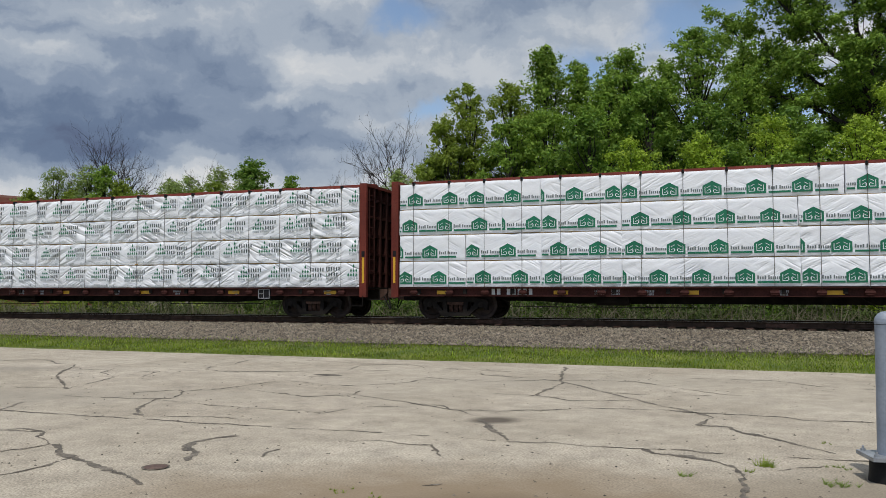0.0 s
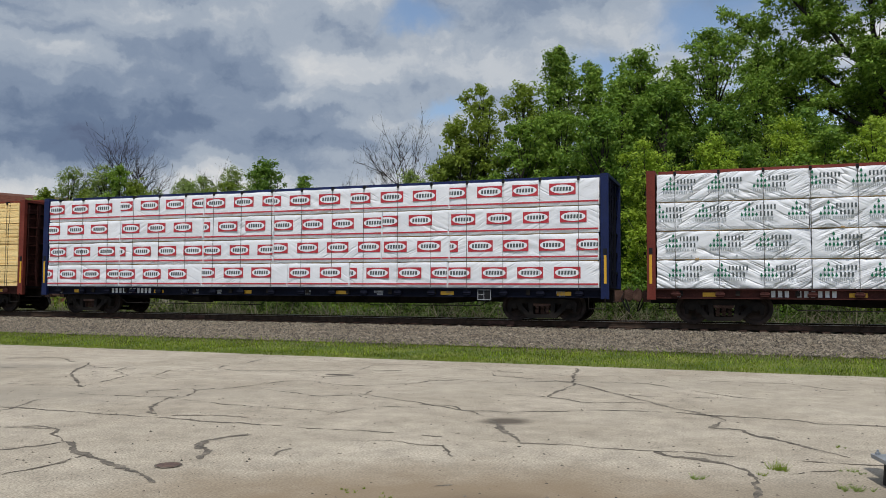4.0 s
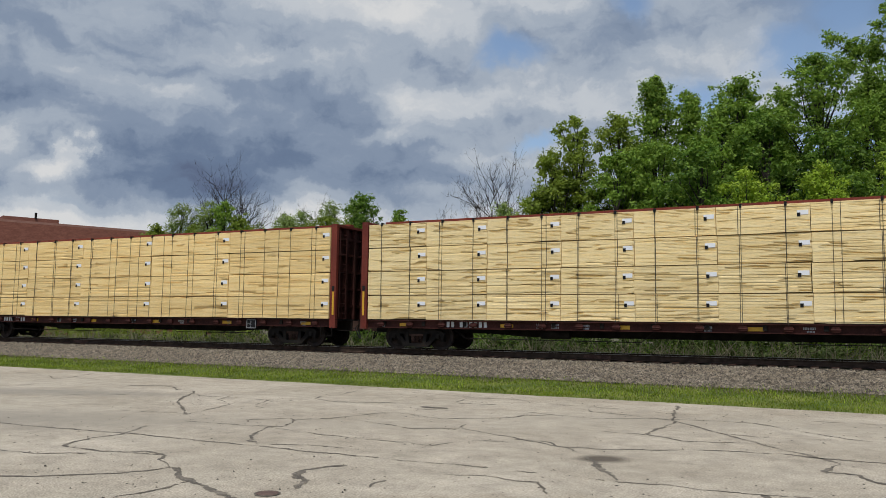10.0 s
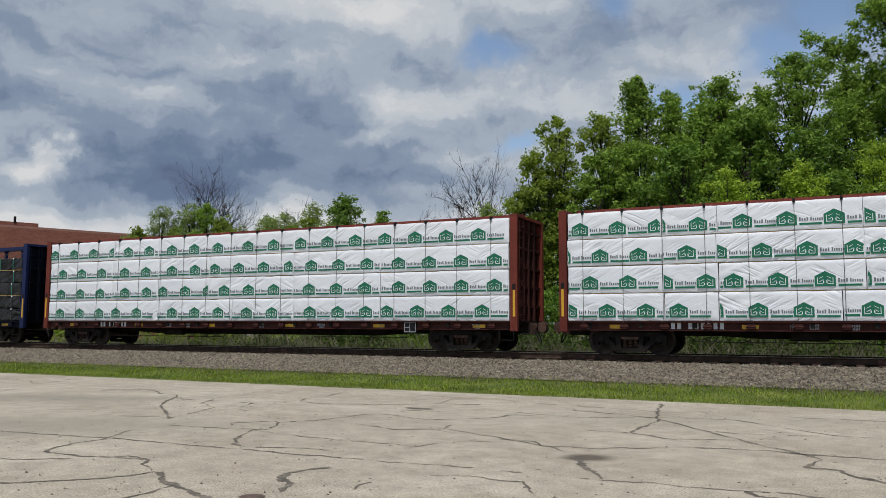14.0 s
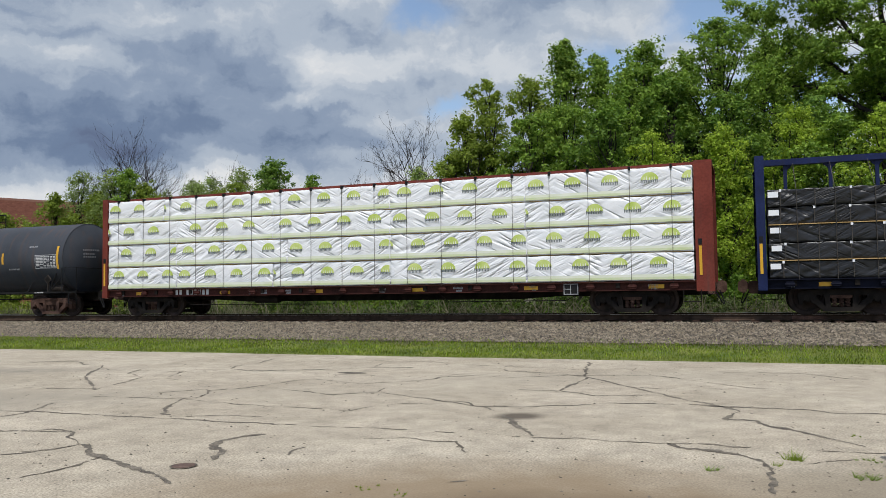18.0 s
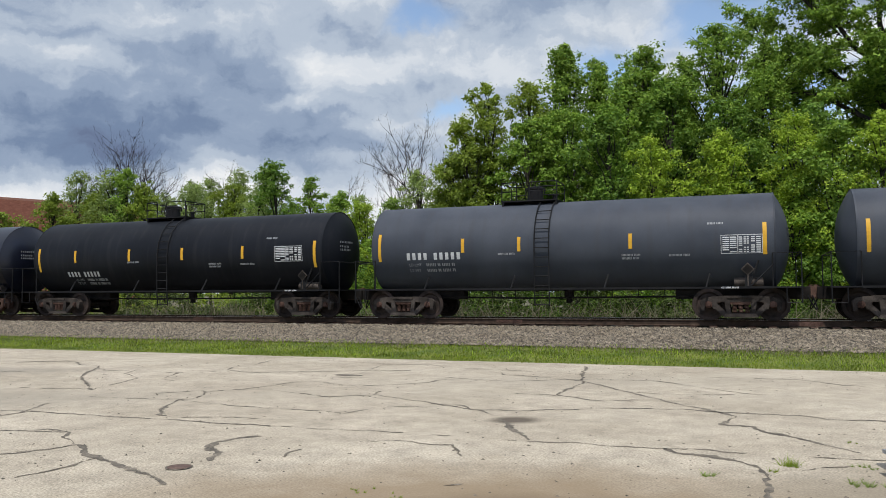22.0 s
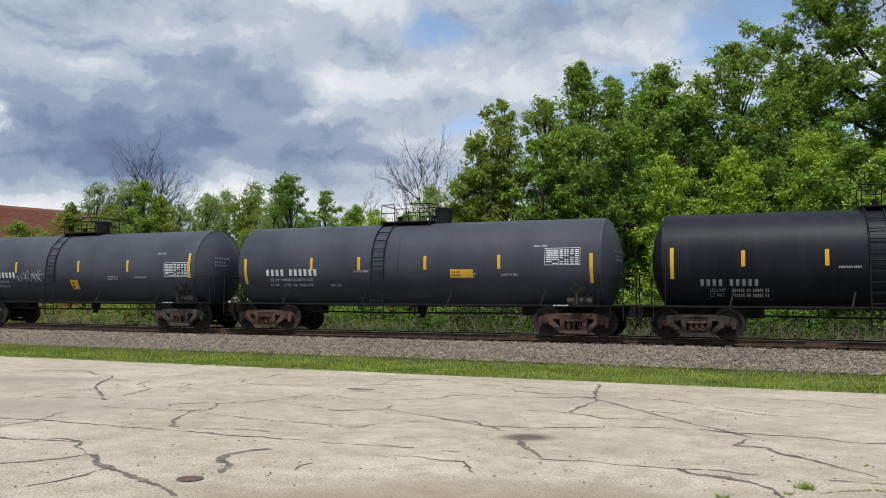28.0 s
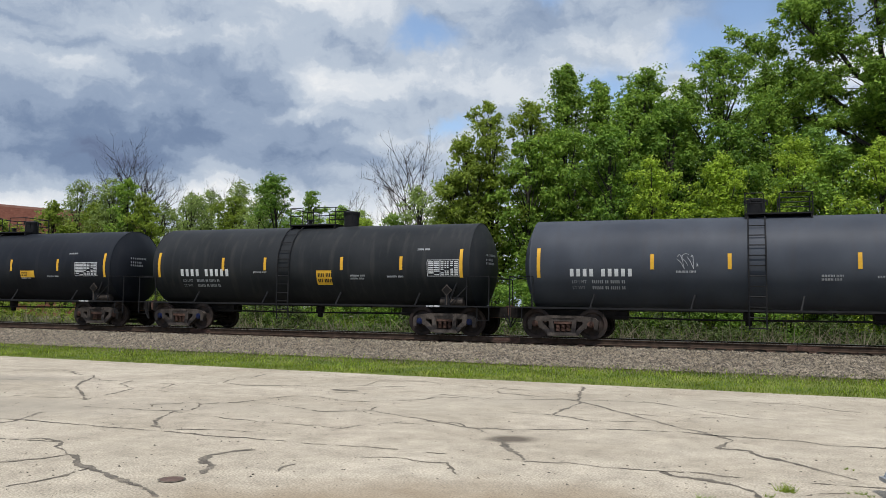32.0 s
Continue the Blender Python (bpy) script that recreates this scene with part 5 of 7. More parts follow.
    car.matrix_basis = pose(x_mid, TRACK_Y, RAIL_Z)
    return car


BLACK_TOPS = (3.62, 3.62, 3.98, 3.98, 3.98, 3.98)


def black_load(car, rng, seed):
    """A half-height load in black wraps, torn in places, with green straps and white tags."""
    xs = [-HALF + 0.05, -7.46, -3.75, -0.07, 3.64, 7.33, HALF - 0.08]
    tops = BLACK_TOPS
    for i in range(6):
        length = xs[i + 1] - xs[i] - 0.04
        layers = 5
        h = (tops[i] - DECK) / layers
        for layer in range(layers):
            s = (i * 3 + layer) % 5 + 20.0
            at = ((xs[i] + xs[i + 1]) / 2, rng.uniform(-0.02, 0.02), DECK + layer * h)
            bare = layer == 4 and i in (2, 3)
            wide = length - (0.55 if bare else 0.0)
            b = place("wrapped_lumber_pack", shaped(f"black_bundle|{wide:.2f}|{h:.2f}|{s}", "wrap_black", lambda bm: wrapped_bundle(bm, wide, h - 0.022, s, FOLD["black"]), True), car, (at[0] - (length - wide) / 2, at[1], at[2]), 0, "black-wrapped lumber bundle")
            place("wrapped_lumber_pack", shaped(f"far_pack|{length:.2f}|{h:.2f}", "wrap_black", lambda bm: box(bm, -length / 2, length / 2, SIDE + 0.01, SIDE + 1.2, 0.0, h - 0.02)), car, (at[0], -at[1], at[2]), 180, "black-wrapped lumber bundle")
            place("stock_tag", shaped("stock_tag_end", "wrap_mark", lambda bm: box(bm, -0.14, 0.14, -0.004, 0.002, 0, 0.16)), b, (-wide / 2 + 0.16 + rng.uniform(-0.03, 0.05), SIDE - 0.006, h * 0.50), 0, "white paper tag")
            if bare:
                place("lumber_pack", shaped("bare_end", "wood_a", lambda bm: board_bundle(bm, 0.54, h - 0.03, 3)), car, (xs[i + 1] - 0.31, 0.03, at[2]), 0, "bare board ends where the wrap is torn")
            if layer and (i + layer) % 2:
                place("spacer", shaped(f"long_spacer|{length:.2f}", "dunnage", lambda bm: box(bm, -length / 2, length / 2, SIDE - 0.004, SIDE + 1.1, -0.022, 0.0)), car, (at[0], 0, at[2]), 0, "raw lumber spacer row")
            for q in range(4):
                x = -length / 2 + length * (0.10 + 0.25 * q) + rng.uniform(-0.08, 0.08)
                if bare and x > length / 2 - 0.6:
                    continue
                green = i in (3, 4, 5) and layer > 1
                band = place("strap", shaped(f"pack_strap|{h:.2f}", "strap_green" if green else "strap", lambda bm: box(bm, -0.012, 0.012, SIDE - 0.010, SIDE + 0.01, 0.0, h - 0.02)), b, (x + (length - wide) / 2, 0, 0), 0, "green strap" if green else "dark strap")
                if rng.random() < 0.6:
                    place("seal", shaped("strap_seal", "wrap_mark", lambda bm: box(bm, -0.03, 0.03, SIDE - 0.014, SIDE, -0.035, 0.035)), band, (0, 0, h - 0.06))
        for q in range(3):
            x = xs[i] + length * (0.22 + 0.28 * q)
            place("tie_down_cable", shaped(f"load_cable|{tops[i]:.2f}", "strap", lambda bm: bars(bm, [(0, -1.40, 1.0), (0, SIDE - 0.016, 1.12), (0, SIDE - 0.016, tops[i] - 0.02), (0, SIDE + 0.15, tops[i] + 0.02), (0, -0.10, 4.5)], 0.011, 5)), car, (x, 0, 0), 0, "steel cable over the load")
    bm = bmesh.new()
    v = [bm.verts.new(p) for p in ((-4.47, SIDE - 0.03, 3.20), (-4.20, SIDE - 0.04, 3.10), (-3.86, SIDE - 0.05, 3.58), (-4.10, SIDE - 0.06, 3.42))]
    bm.faces.new(v)
    part("torn_flap", bm, "wrap_mark", car, "white underside of a torn wrap")
    bm = bmesh.new()
    box(bm, -4.40, -3.79, SIDE - 0.006, SIDE + 0.1, 3.04, 3.60)
    part("blue_wrap", bm, "tarp_blue", car, "blue inner wrap laid bare")
    for x in (-0.55, 3.15):
        bm = bmesh.new()
        v = [bm.verts.new(p) for p in ((x - 0.12, SIDE - 0.02, 3.72), (x + 0.06, SIDE - 0.04, 3.80), (x + 0.22, SIDE - 0.02, 4.03), (x - 0.05, SIDE + 0.06, 4.04))]
        bm.faces.new(v)
        part("torn_flap", bm, "wrap_mark", car, "white flap of torn wrap")


# -- tank cars --
def tank_shell(bm, half, zc, r, head, jacket=False):
    """A cylinder with dished ends; a jacketed tank has flatter heads that meet it in a crease."""
    n, rings = 56, []
    for k in range(9):
        a = math.pi / 2 * k / 8
        if jacket:
            q = k / 8
            rings.append((-half - head * 0.66 * (1 - q ** 2.3), r * q))
        else:
            rings.append((-half - head * math.cos(a), r * math.sin(a)))
    rings[0] = (rings[0][0], 0.02)
    rings += [(-x, q) for x, q in rings[::-1]]
    made = [[bm.verts.new((x, q * math.cos(2 * math.pi * k / n), zc + q * math.sin(2 * math.pi * k / n))) for k in range(n)] for x, q in rings]
    for a, b in zip(made, made[1:]):
        for k in range(n):
            bm.faces.new((a[k], a[(k + 1) % n], b[(k + 1) % n], b[k]))
    bm.faces.new(made[0])
    bm.faces.new(made[-1])


def tank_car(x_mid, half, pitch, paint, label, zc=2.36, r=1.47, stripes=(), dome=0.4, ladder=-0.72, mark=(4, 5), mark_x=-5.3, mark_size=0.25, pale=False, trim="black_paint", truck=("truck_grey", "rust"), truck_x=5.4, seams=(), sign=None, plate=None, panel_x=4.55, scrawl=None, dome_kind="drum", band=None, rail_side=1, letter="white", low=0.0, drop=0.0, data=None, codes=None):
    car = tagged(new("tank_car"), label, "tank car", "cars of the passing train")
    cv = (zc, r)
    straight = half - 0.42
    place("tank", shaped(f"tank|{half}|{zc}|{r}", paint, lambda bm: tank_shell(bm, straight, zc, r, 0.66, not pale), True), car)
    seam_paint = paint
    for x in (*seams, -straight, straight):
        def ring(bm):
            n = 56
            rows = [[bm.verts.new((q, (r + 0.006) * math.cos(2 * math.pi * k / n), zc + (r + 0.006) * math.sin(2 * math.pi * k / n))) for k in range(n)] for q in (-0.022, 0.022)]
            for k in range(n):
                bm.faces.new((rows[0][k], rows[0][(k + 1) % n], rows[1][(k + 1) % n], rows[1][k]))
        place("weld_seam", shaped(f"weld_seam|{zc}|{r}", seam_paint, ring, True), car, (x, 0, 0))
    # reflective stripes
    for x, tall in stripes:
        z1 = zc + 0.48 - drop - 0.35 * low - ((0.38 if tall < 0.6 else 0.12) if pale else ((0.3 * low + (0.0 if low or drop else 0.22)) if tall < 0.6 else 0.0))
        z0 = z1 - tall
        place("reflective_stripe", shaped(f"stripe|{zc}|{r}|{tall}|{low}|{drop}", "yellow", lambda bm: panel(bm, -0.055, 0.055, z0, z1, None, cv)), car, (x, 0, 0), 0, "yellow reflective stripe")
    # saddles, stub sills and the running rail along the foot of the tank
    for s, turn in ((1, 0), (-1, 180)):
        def stub(bm):
            box(bm, -1.9, half + 0.55 - truck_x, -0.26, 0.26, 0.62, 0.98)
            slab(bm, [(-0.9, 0.98), (0.9, 0.98), (0.55, zc - r + 0.20), (-0.55, zc - r + 0.20)], -0.42, 0.42)
        place("stub_sill", shaped(f"stub_sill|{half}|{truck_x}|{zc}", "grime_shade", stub), car, (s * truck_x, 0, 0), turn)
        reach = pitch / 2 - half - 0.28
        coupler(car, half + 0.28, s, reach)

        def platform(bm):
            box(bm, half - 0.55, half + 0.30, -1.42, 1.42, 0.94, 0.985)
        deck_end = place("end_platform", shaped(f"end_platform|{half}", trim, platform), car, (0, 0, 0), turn)
        for y in (-1.40, 1.40):
            place("end_rail", shaped(f"end_rail|{half}", trim, lambda bm: bars(bm, [(half - 0.5, 0, 0.97), (half - 0.5, 0, 1.95), (half + 0.26, 0, 1.95), (half + 0.26, 0, 0.52), (half - 0.14, 0, 0.52), (half - 0.14, 0, 0.95)], 0.021)), deck_end, (0, y, 0))
        place("cross_rail", shaped(f"cross_rail|{half}", trim, lambda bm: bars(bm, [(half + 0.27, -1.40, 1.94), (half + 0.27, 1.40, 1.94)], 0.02)), deck_end)
        place("brace", shaped(f"end_brace|{half}", trim, lambda bm: bars(bm, [(half - 0.48, -1.40, 1.62), (half - 1.1, -1.42, 0.99)], 0.021)), deck_end)

        def brackets(bm):
            bars(bm, [(half - 1.15, -1.42, 0.99), (half - 0.85, -1.30, zc - 0.55)], 0.03)
            box(bm, half - 1.25, half - 1.10, -1.44, -1.36, 0.97, 1.55)
        place("bracket", shaped(f"bracket|{half}|{zc}", trim, brackets), car, (0, 0, 0), turn)
        tagged(place("sill_stencil", shaped(f"sill_band|{half}", "white", lambda bm: lettering(bm, half - 1.9, 0.935, 0.05, (3, 5, 6), -1.455)), car), kind="stuff") if s > 0 else None
        freight_truck(car, s * truck_x, *truck)

    def runner(bm):
        box(bm, -half + 0.5, half - 0.5, -1.45, -1.40, 0.93, 0.99)
        for k in range(4):
            x = -straight + 1.9 + k * (2 * straight - 3.8) / 3
            bars(bm, [(x, -1.43, 0.97), (x + 0.10, -1.24, zc - r + 0.50)], 0.030)
    for turn in (0, 180):
        place("running_rail", shaped(f"runner|{half}|{zc}", trim, runner), car, (0, 0, 0), turn)
    # piping below
    bm = bmesh.new()
    bars(bm, [(-truck_x + 1.2, -0.5, 0.70), (-1.2, -0.5, 0.66), (truck_x - 1.2, -0.5, 0.70)], 0.03)
    for k in range(9):
        tube(bm, (-3.2 + 0.8 * k, -0.5, 0.66), (-3.2 + 0.8 * k, -0.45, 0.95), 0.014, 5)
    tube(bm, (0.1, 0, 0.66), (0.1, 0, 1.0), 0.16, 12)
    tube(bm, (0.1, 0, 0.50), (0.1, 0, 0.66), 0.10, 12)
    part("bottom_piping", bm, "grime_shade", car)
    bm = bmesh.new()
    tube(bm, (half - 1.55, -0.95, 1.12), (half - 0.75, -0.95, 1.12), 0.15, 14)
    part("air_reservoir", bm, trim if pale else "truck_grey", car, smooth=True)
    # side ladder
    def side_ladder(bm):
        for x in (-0.235, 0.235):
            bars(bm, [(x, -1.47, 0.42), (x, -1.53, 1.0), (x, -r - 0.07, zc)] + [(x, -(r + 0.07) * math.cos(a), zc + (r + 0.07) * math.sin(a)) for a in (0.3, 0.6, 0.9, 1.15, 1.3)], 0.022)
        for k in range(11):
            z = 0.46 + 0.30 * k
            if z < zc:
                y = -1.50 - 0.03 * (z > 0.9)
            else:
                a = math.asin(min(0.985, (z - zc) / (r + 0.07)))
                y = -(r + 0.07) * math.cos(a)
            tube(bm, (-0.235, y, z), (0.235, y, z), 0.016, 6)
    place("ladder", shaped(f"side_ladder|{zc}|{r}|{trim}", trim, side_ladder), car, (ladder, 0, 0))
    # top works
    top = zc + r

    def grating(bm):
        box(bm, -0.95, 0.95, -0.62, 0.62, top + 0.02, top + 0.06)
        for x in (-0.9, 0.9):
            box(bm, x - 0.03, x + 0.03, -0.6, 0.6, top - 0.12, top + 0.02)
    deck = place("top_platform", shaped(f"top_platform|{top:.2f}", trim, grating), car, (ladder + 0.62 * rail_side, 0, 0))

    for y in (-0.6, 0.6):
        for x0, x1 in ((-0.93, -0.42), (0.02, 0.93)):
            key = f"handrail|{top:.2f}|{x0}"
            place("handrail", shaped(key, trim, lambda bm: bars(bm, [(x0, 0, top + 0.05), (x0, 0, top + 0.62), (x0 + 0.04, 0, top + 0.66), (x1 - 0.04, 0, top + 0.66), (x1, 0, top + 0.62), (x1, 0, top + 0.05)], 0.017)), deck, (0, y, 0))
            place("mid_rail", shaped(key + "|mid", trim, lambda bm: bars(bm, [(x0, 0, top + 0.36), (x1, 0, top + 0.36)], 0.016)), deck, (0, y, 0))
    for x in (-0.93, 0.93):
        place("cross_rail", shaped(f"top_cross_rail|{top:.2f}", trim, lambda bm: bars(bm, [(0, -0.6, top + 0.655), (0, 0.6, top + 0.655)], 0.019)), deck, (x, 0, 0))

    def drum(bm):
        tube(bm, (0, 0, top - 0.1), (0, 0, top + 0.46), 0.27, 20)
        tube(bm, (0, 0, top + 0.46), (0, 0, top + 0.52), 0.30, 20)
        tube(bm, (0, 0, top + 0.52), (0, 0, top + 0.55), 0.30, 20, 0.22)
        for k in range(6):
            w = k * math.pi / 3
            tube(bm, (0.32 * math.cos(w), 0.32 * math.sin(w), top + 0.36), (0.32 * math.cos(w), 0.32 * math.sin(w), top + 0.53), 0.022, 6)

    def ball(bm):
        tube(bm, (0, 0, top - 0.1), (0, 0, top + 0.16), 0.24, 20)
        for k in range(4):
            a, b = radians(22.5 * k), radians(22.5 * (k + 1))
            tube(bm, (0, 0, top + 0.16 + 0.2 * math.sin(a)), (0, 0, top + 0.16 + 0.2 * math.sin(b)), max(0.22 * math.cos(a), 0.01), 20, max(0.22 * math.cos(b), 0.01))
    place("manway" if dome_kind == "drum" else "valve_dome", shaped(f"{dome_kind}|{top:.2f}", "galv" if pale else trim, drum if dome_kind == "drum" else ball, True), car, (dome, 0, 0))
    place("relief_valve", shaped(f"relief|{top:.2f}", trim, lambda bm: (tube(bm, (0, 0.1, top - 0.05), (0, 0.1, top + 0.25), 0.08, 10), tube(bm, (0, 0.1, top + 0.25), (0, 0.1, top + 0.30), 0.11, 10))), car, (ladder + 0.1, 0, 0))
    # lettering: plain bars
    bm = bmesh.new()
    lettering(bm, mark_x + (0.0 if low or drop or pale else 0.2), zc - (0.34 if pale else 0.41) - low, mark_size * 0.92, mark, None, cv, 0.68 if paint == "tank_c" else 0.88, 0.56)
    tagged(part("car_number", bm, letter, car, "white bars of the car number"), kind="stuff")
    bm = bmesh.new()
    for k, z in enumerate((zc - 0.58 - low * 0.9, zc - 0.76 - low * 0.8)):
        if data:
            words(data[k], "white", car, mark_x + 0.12, z - 0.02, 0.135, None, cv)
            continue
        words(("LD LMT", "LT WT")[k], "grey_print", car, mark_x + 0.25, z - 0.04, 0.135, None, cv)
        lettering(bm, mark_x + 0.88, z - 0.04, 0.095, (6, 2, 5, 2), None, cv)
    if data:
        lettering(bm, mark_x + 2.6, zc - 0.78, 0.08, (5, 3), None, cv)
    tagged(part("load_data", bm, "grey_print", car, "faded bars of load data"), kind="stuff")
    bm = bmesh.new()
    x0 = panel_x + (0.0 if low or drop else 0.38)
    zp = zc - 0.13 - (0.46 if pale else 0.6 * low + (0.0 if low or drop else 0.28))
    for row in range(8):
        z = zp + 0.035 + 0.060 * row
        for a0, a1 in ((0.02, 0.20), (0.22, 0.40), (0.46, 0.56), (0.60, 0.66), (0.68, 0.74), (0.80, 0.90), (0.94, 1.06)):
            if (row * 5 + int(a0 * 10) * 3) % 11:
                panel(bm, x0 + a0, x0 + a1, z, z + 0.034, None, cv)
    for z in (zp, zp + 0.53):
        panel(bm, x0 - 0.03, x0 + 1.11, z, z + 0.016, None, cv)
    for x in (x0 - 0.03, x0 + 0.425, x0 + 1.096):
        panel(bm, x, x + 0.014, zp, zp + 0.545, None, cv)
    tagged(part("test_panel", bm, "white", car, "white stencilled inspection panel"), kind="stuff")
    bm = bmesh.new()
    for k, (x, z, n) in enumerate(((x0 - 2.9, zc - 0.42, 9), (x0 - 1.5, zc - 0.45, 10), (-1.9, zc - 0.30, 9), (x0 - 0.4, zc + 0.46, 6), (x0 - 2.9, zc - 0.52, 8))):
        lettering(bm, x, z, 0.062, (n, 5), None, cv)
    tagged(part("notice", bm, "grey_print", car, "small faded notices"), kind="stuff")
    if sign:
        sx, sz, sw, sh = sign
        bm = bmesh.new()
        panel(bm, sx, sx + sw, sz, sz + sh, None, cv, 0.008)
        s = part("warning_sign", bm, "yellow", car, "yellow warning decal")
        bm = bmesh.new()
        lettering(bm, sx + 0.06, sz + sh * 0.56, sh * 0.24, (4, 4) if sw > 0.5 else (3,), None, (zc, r + 0.004), 0.55)
        lettering(bm, sx + 0.06, sz + sh * 0.18, sh * 0.24, (3, 5) if sw > 0.5 else (2,), None, (zc, r + 0.004), 0.55)
        part("sign_lettering", bm, "black_paint", s)
    if plate:
        px, pz, pw, ph = plate
        bm = bmesh.new()
        panel(bm, px, px + pw, pz, pz + ph, None, cv, 0.007)
        s = part("code_plate", bm, "black_paint", car, "black plate with white code bars")
        bm = bmesh.new()
        for k, text in enumerate(codes or ()):
            words(text, "white", s, px + 0.08, pz + ph * (0.54 - 0.42 * k), ph * 0.42, None, (zc, r + 0.006))
        if not codes:
            lettering(bm, px + 0.06, pz + ph * 0.56, ph * 0.30, (2, 5), None, (zc, r + 0.004), 0.62)
            lettering(bm, px + 0.06, pz + ph * 0.12, ph * 0.30, (2, 5), None, (zc, r + 0.004), 0.62)
            part("code_bars", bm, "white", s)
    # placard holder by the end
    def holder(bm):
        slab(bm, [(0, 0.30), (0.19, 0.49), (0, 0.68), (-0.19, 0.49)], -0.01, 0.01)
        tube(bm, (0, 0.012, 0.0), (0, 0.012, 0.45), 0.02, 6)
    for s, turn in ((1, 0),):
        h = place("placard_holder", shaped("placard_holder", "galv" if pale else "truck_grey", holder), car, (half - 1.17, -1.47, 1.0))
        place("placard", shaped("placard", "grime_shade" if not pale else "white", lambda bm: slab(bm, [(0, 0.34), (0.15, 0.49), (0, 0.64), (-0.15, 0.49)], -0.004, 0.004)), h, (0, -0.016, 0))
    bm = bmesh.new()
    for z, n in ((zc + 0.30, 9), (zc + 0.14, 6), (zc + 0.02, 7)):
        for k in range(n):
            y = -0.72 + 0.09 * k
            rr = math.hypot(y, z - zc)
            xx = straight + (0.66 * math.sqrt(max(0.0, 1 - (rr / r) ** 2)) if pale else 0.4356 * (1 - (rr / r) ** 2.3)) + 0.01
            v = [bm.verts.new((xx + 0.004, y + a, z + b)) for a, b in ((0, 0), (0.06, 0), (0.06, 0.07), (0, 0.07))]
            bm.faces.new(v)
    tagged(part("end_lettering", bm, "grey_print", car, "faded bars on the tank end"), kind="stuff")
    if scrawl:
        bm = bmesh.new()
        rng = random.Random(int(scrawl[0] * 100))
        x, z = scrawl[0], scrawl[1]
        for k in range(scrawl[2]):
            a = [(x + rng.uniform(0, 0.26), z + rng.uniform(0, 0.55)) for _ in range(4)]
            for (ax, az), (bx, bz) in zip(a, a[1:]):
                pts = []
                for q in range(5):
                    w = q / 4
                    px, pz = ax + (bx - ax) * w, az + (bz - az) * w + 0.05 * math.sin(w * 3.1)
                    s = (pz - zc) / r
                    pts.append((px, -(r + 0.004) * math.sqrt(1 - s * s), pz))
                bars(bm, pts, 0.011, 4)
            x += 0.15
        part("graffiti", bm, "grey_print", car, "pale sprayed scribble")
    car.matrix_basis = pose(x_mid, TRACK_Y, RAIL_Z)
    return car

TRAIN = []


def join_train(car, x_mid):
    TRAIN.append((car, x_mid))


WHITE = "red-brown centre-beam flat car, white-wrapped lumber printed "
for mid, paint, kind, wood, seed, label, mark, joints in (
    (0.83, "red", "fir", None, 1, WHITE + "in green", (2, 5), (-8.74, -6.25, -3.73, 1.24, 6.2)),
    (-22.84, "red", "drops", None, 2, WHITE + "with small firs", (4, 6), (-6.72, -3.09, 0.51, 3.63, 6.12, 8.64)),
    (-46.53, "red", "drops", None, 3, WHITE + "with small firs", (3, 6), (-6.83, -3.2, -0.1, 3.04, 6.22, 8.7)),
    (-70.41, "blue", "oval", None, 4, "dark blue centre-beam flat car, white wraps printed red", (4, 6), (-7.46, -3.6, -0.59, 2.51, 6.13)),
    (-94.20, "red", "plain", "wood_a", 5, "red-brown centre-beam flat car loaded with bare golden lumber", (2, 5), (-6.2, -3.05, 0.57, 4.2, 7.35)),
    (-143.67, "red", "tags", "wood_b", 6, "red-brown centre-beam flat car loaded with pale tagged lumber", (2, 6), (-8.67, -6.34, -3.73, -1.34, 1.13, 3.67, 6.12, 8.55)),
    (-167.53, "red", "tags", "wood_a", 7, "red-brown centre-beam flat car loaded with golden tagged lumber", (4, 4), (-6.19, -2.48, 1.85, 6.17)),
    (-191.70, "red", "fir", None, 8, WHITE + "in green", (2, 6), (-8.1, -6.5, -2.6, 1.16, 6.12)),
    (-215.88, "red", "fir", None, 9, WHITE + "in green", (2, 6), (-7.16, -4.54, -1.8, 2.37, 6.13)),
    (-239.98, "blue", "black", None, 10, "dark blue centre-beam flat car with a torn black-wrapped load", (4, 6), ()),
    (-264.17, "red", "sun", None, 11, WHITE + "with lime suns", (2, 6), (-7.78, -3.5, 1.16, 5.95)),
):
    join_train(centre_beam_car(mid, paint, kind, wood, seed, label, mark=mark, joints=joints, notch=(-0.62, -0.07) if seed == 5 else None, post={8: 0.60, 11: 0.52}.get(seed, 0.25)), mid)

EDGE, MID = 0.93, 0.46
GREY = "pale blue-grey railway tank car with rusty trucks and rain streaks"
DARK = "dark charcoal railway tank car, yellow stripes"
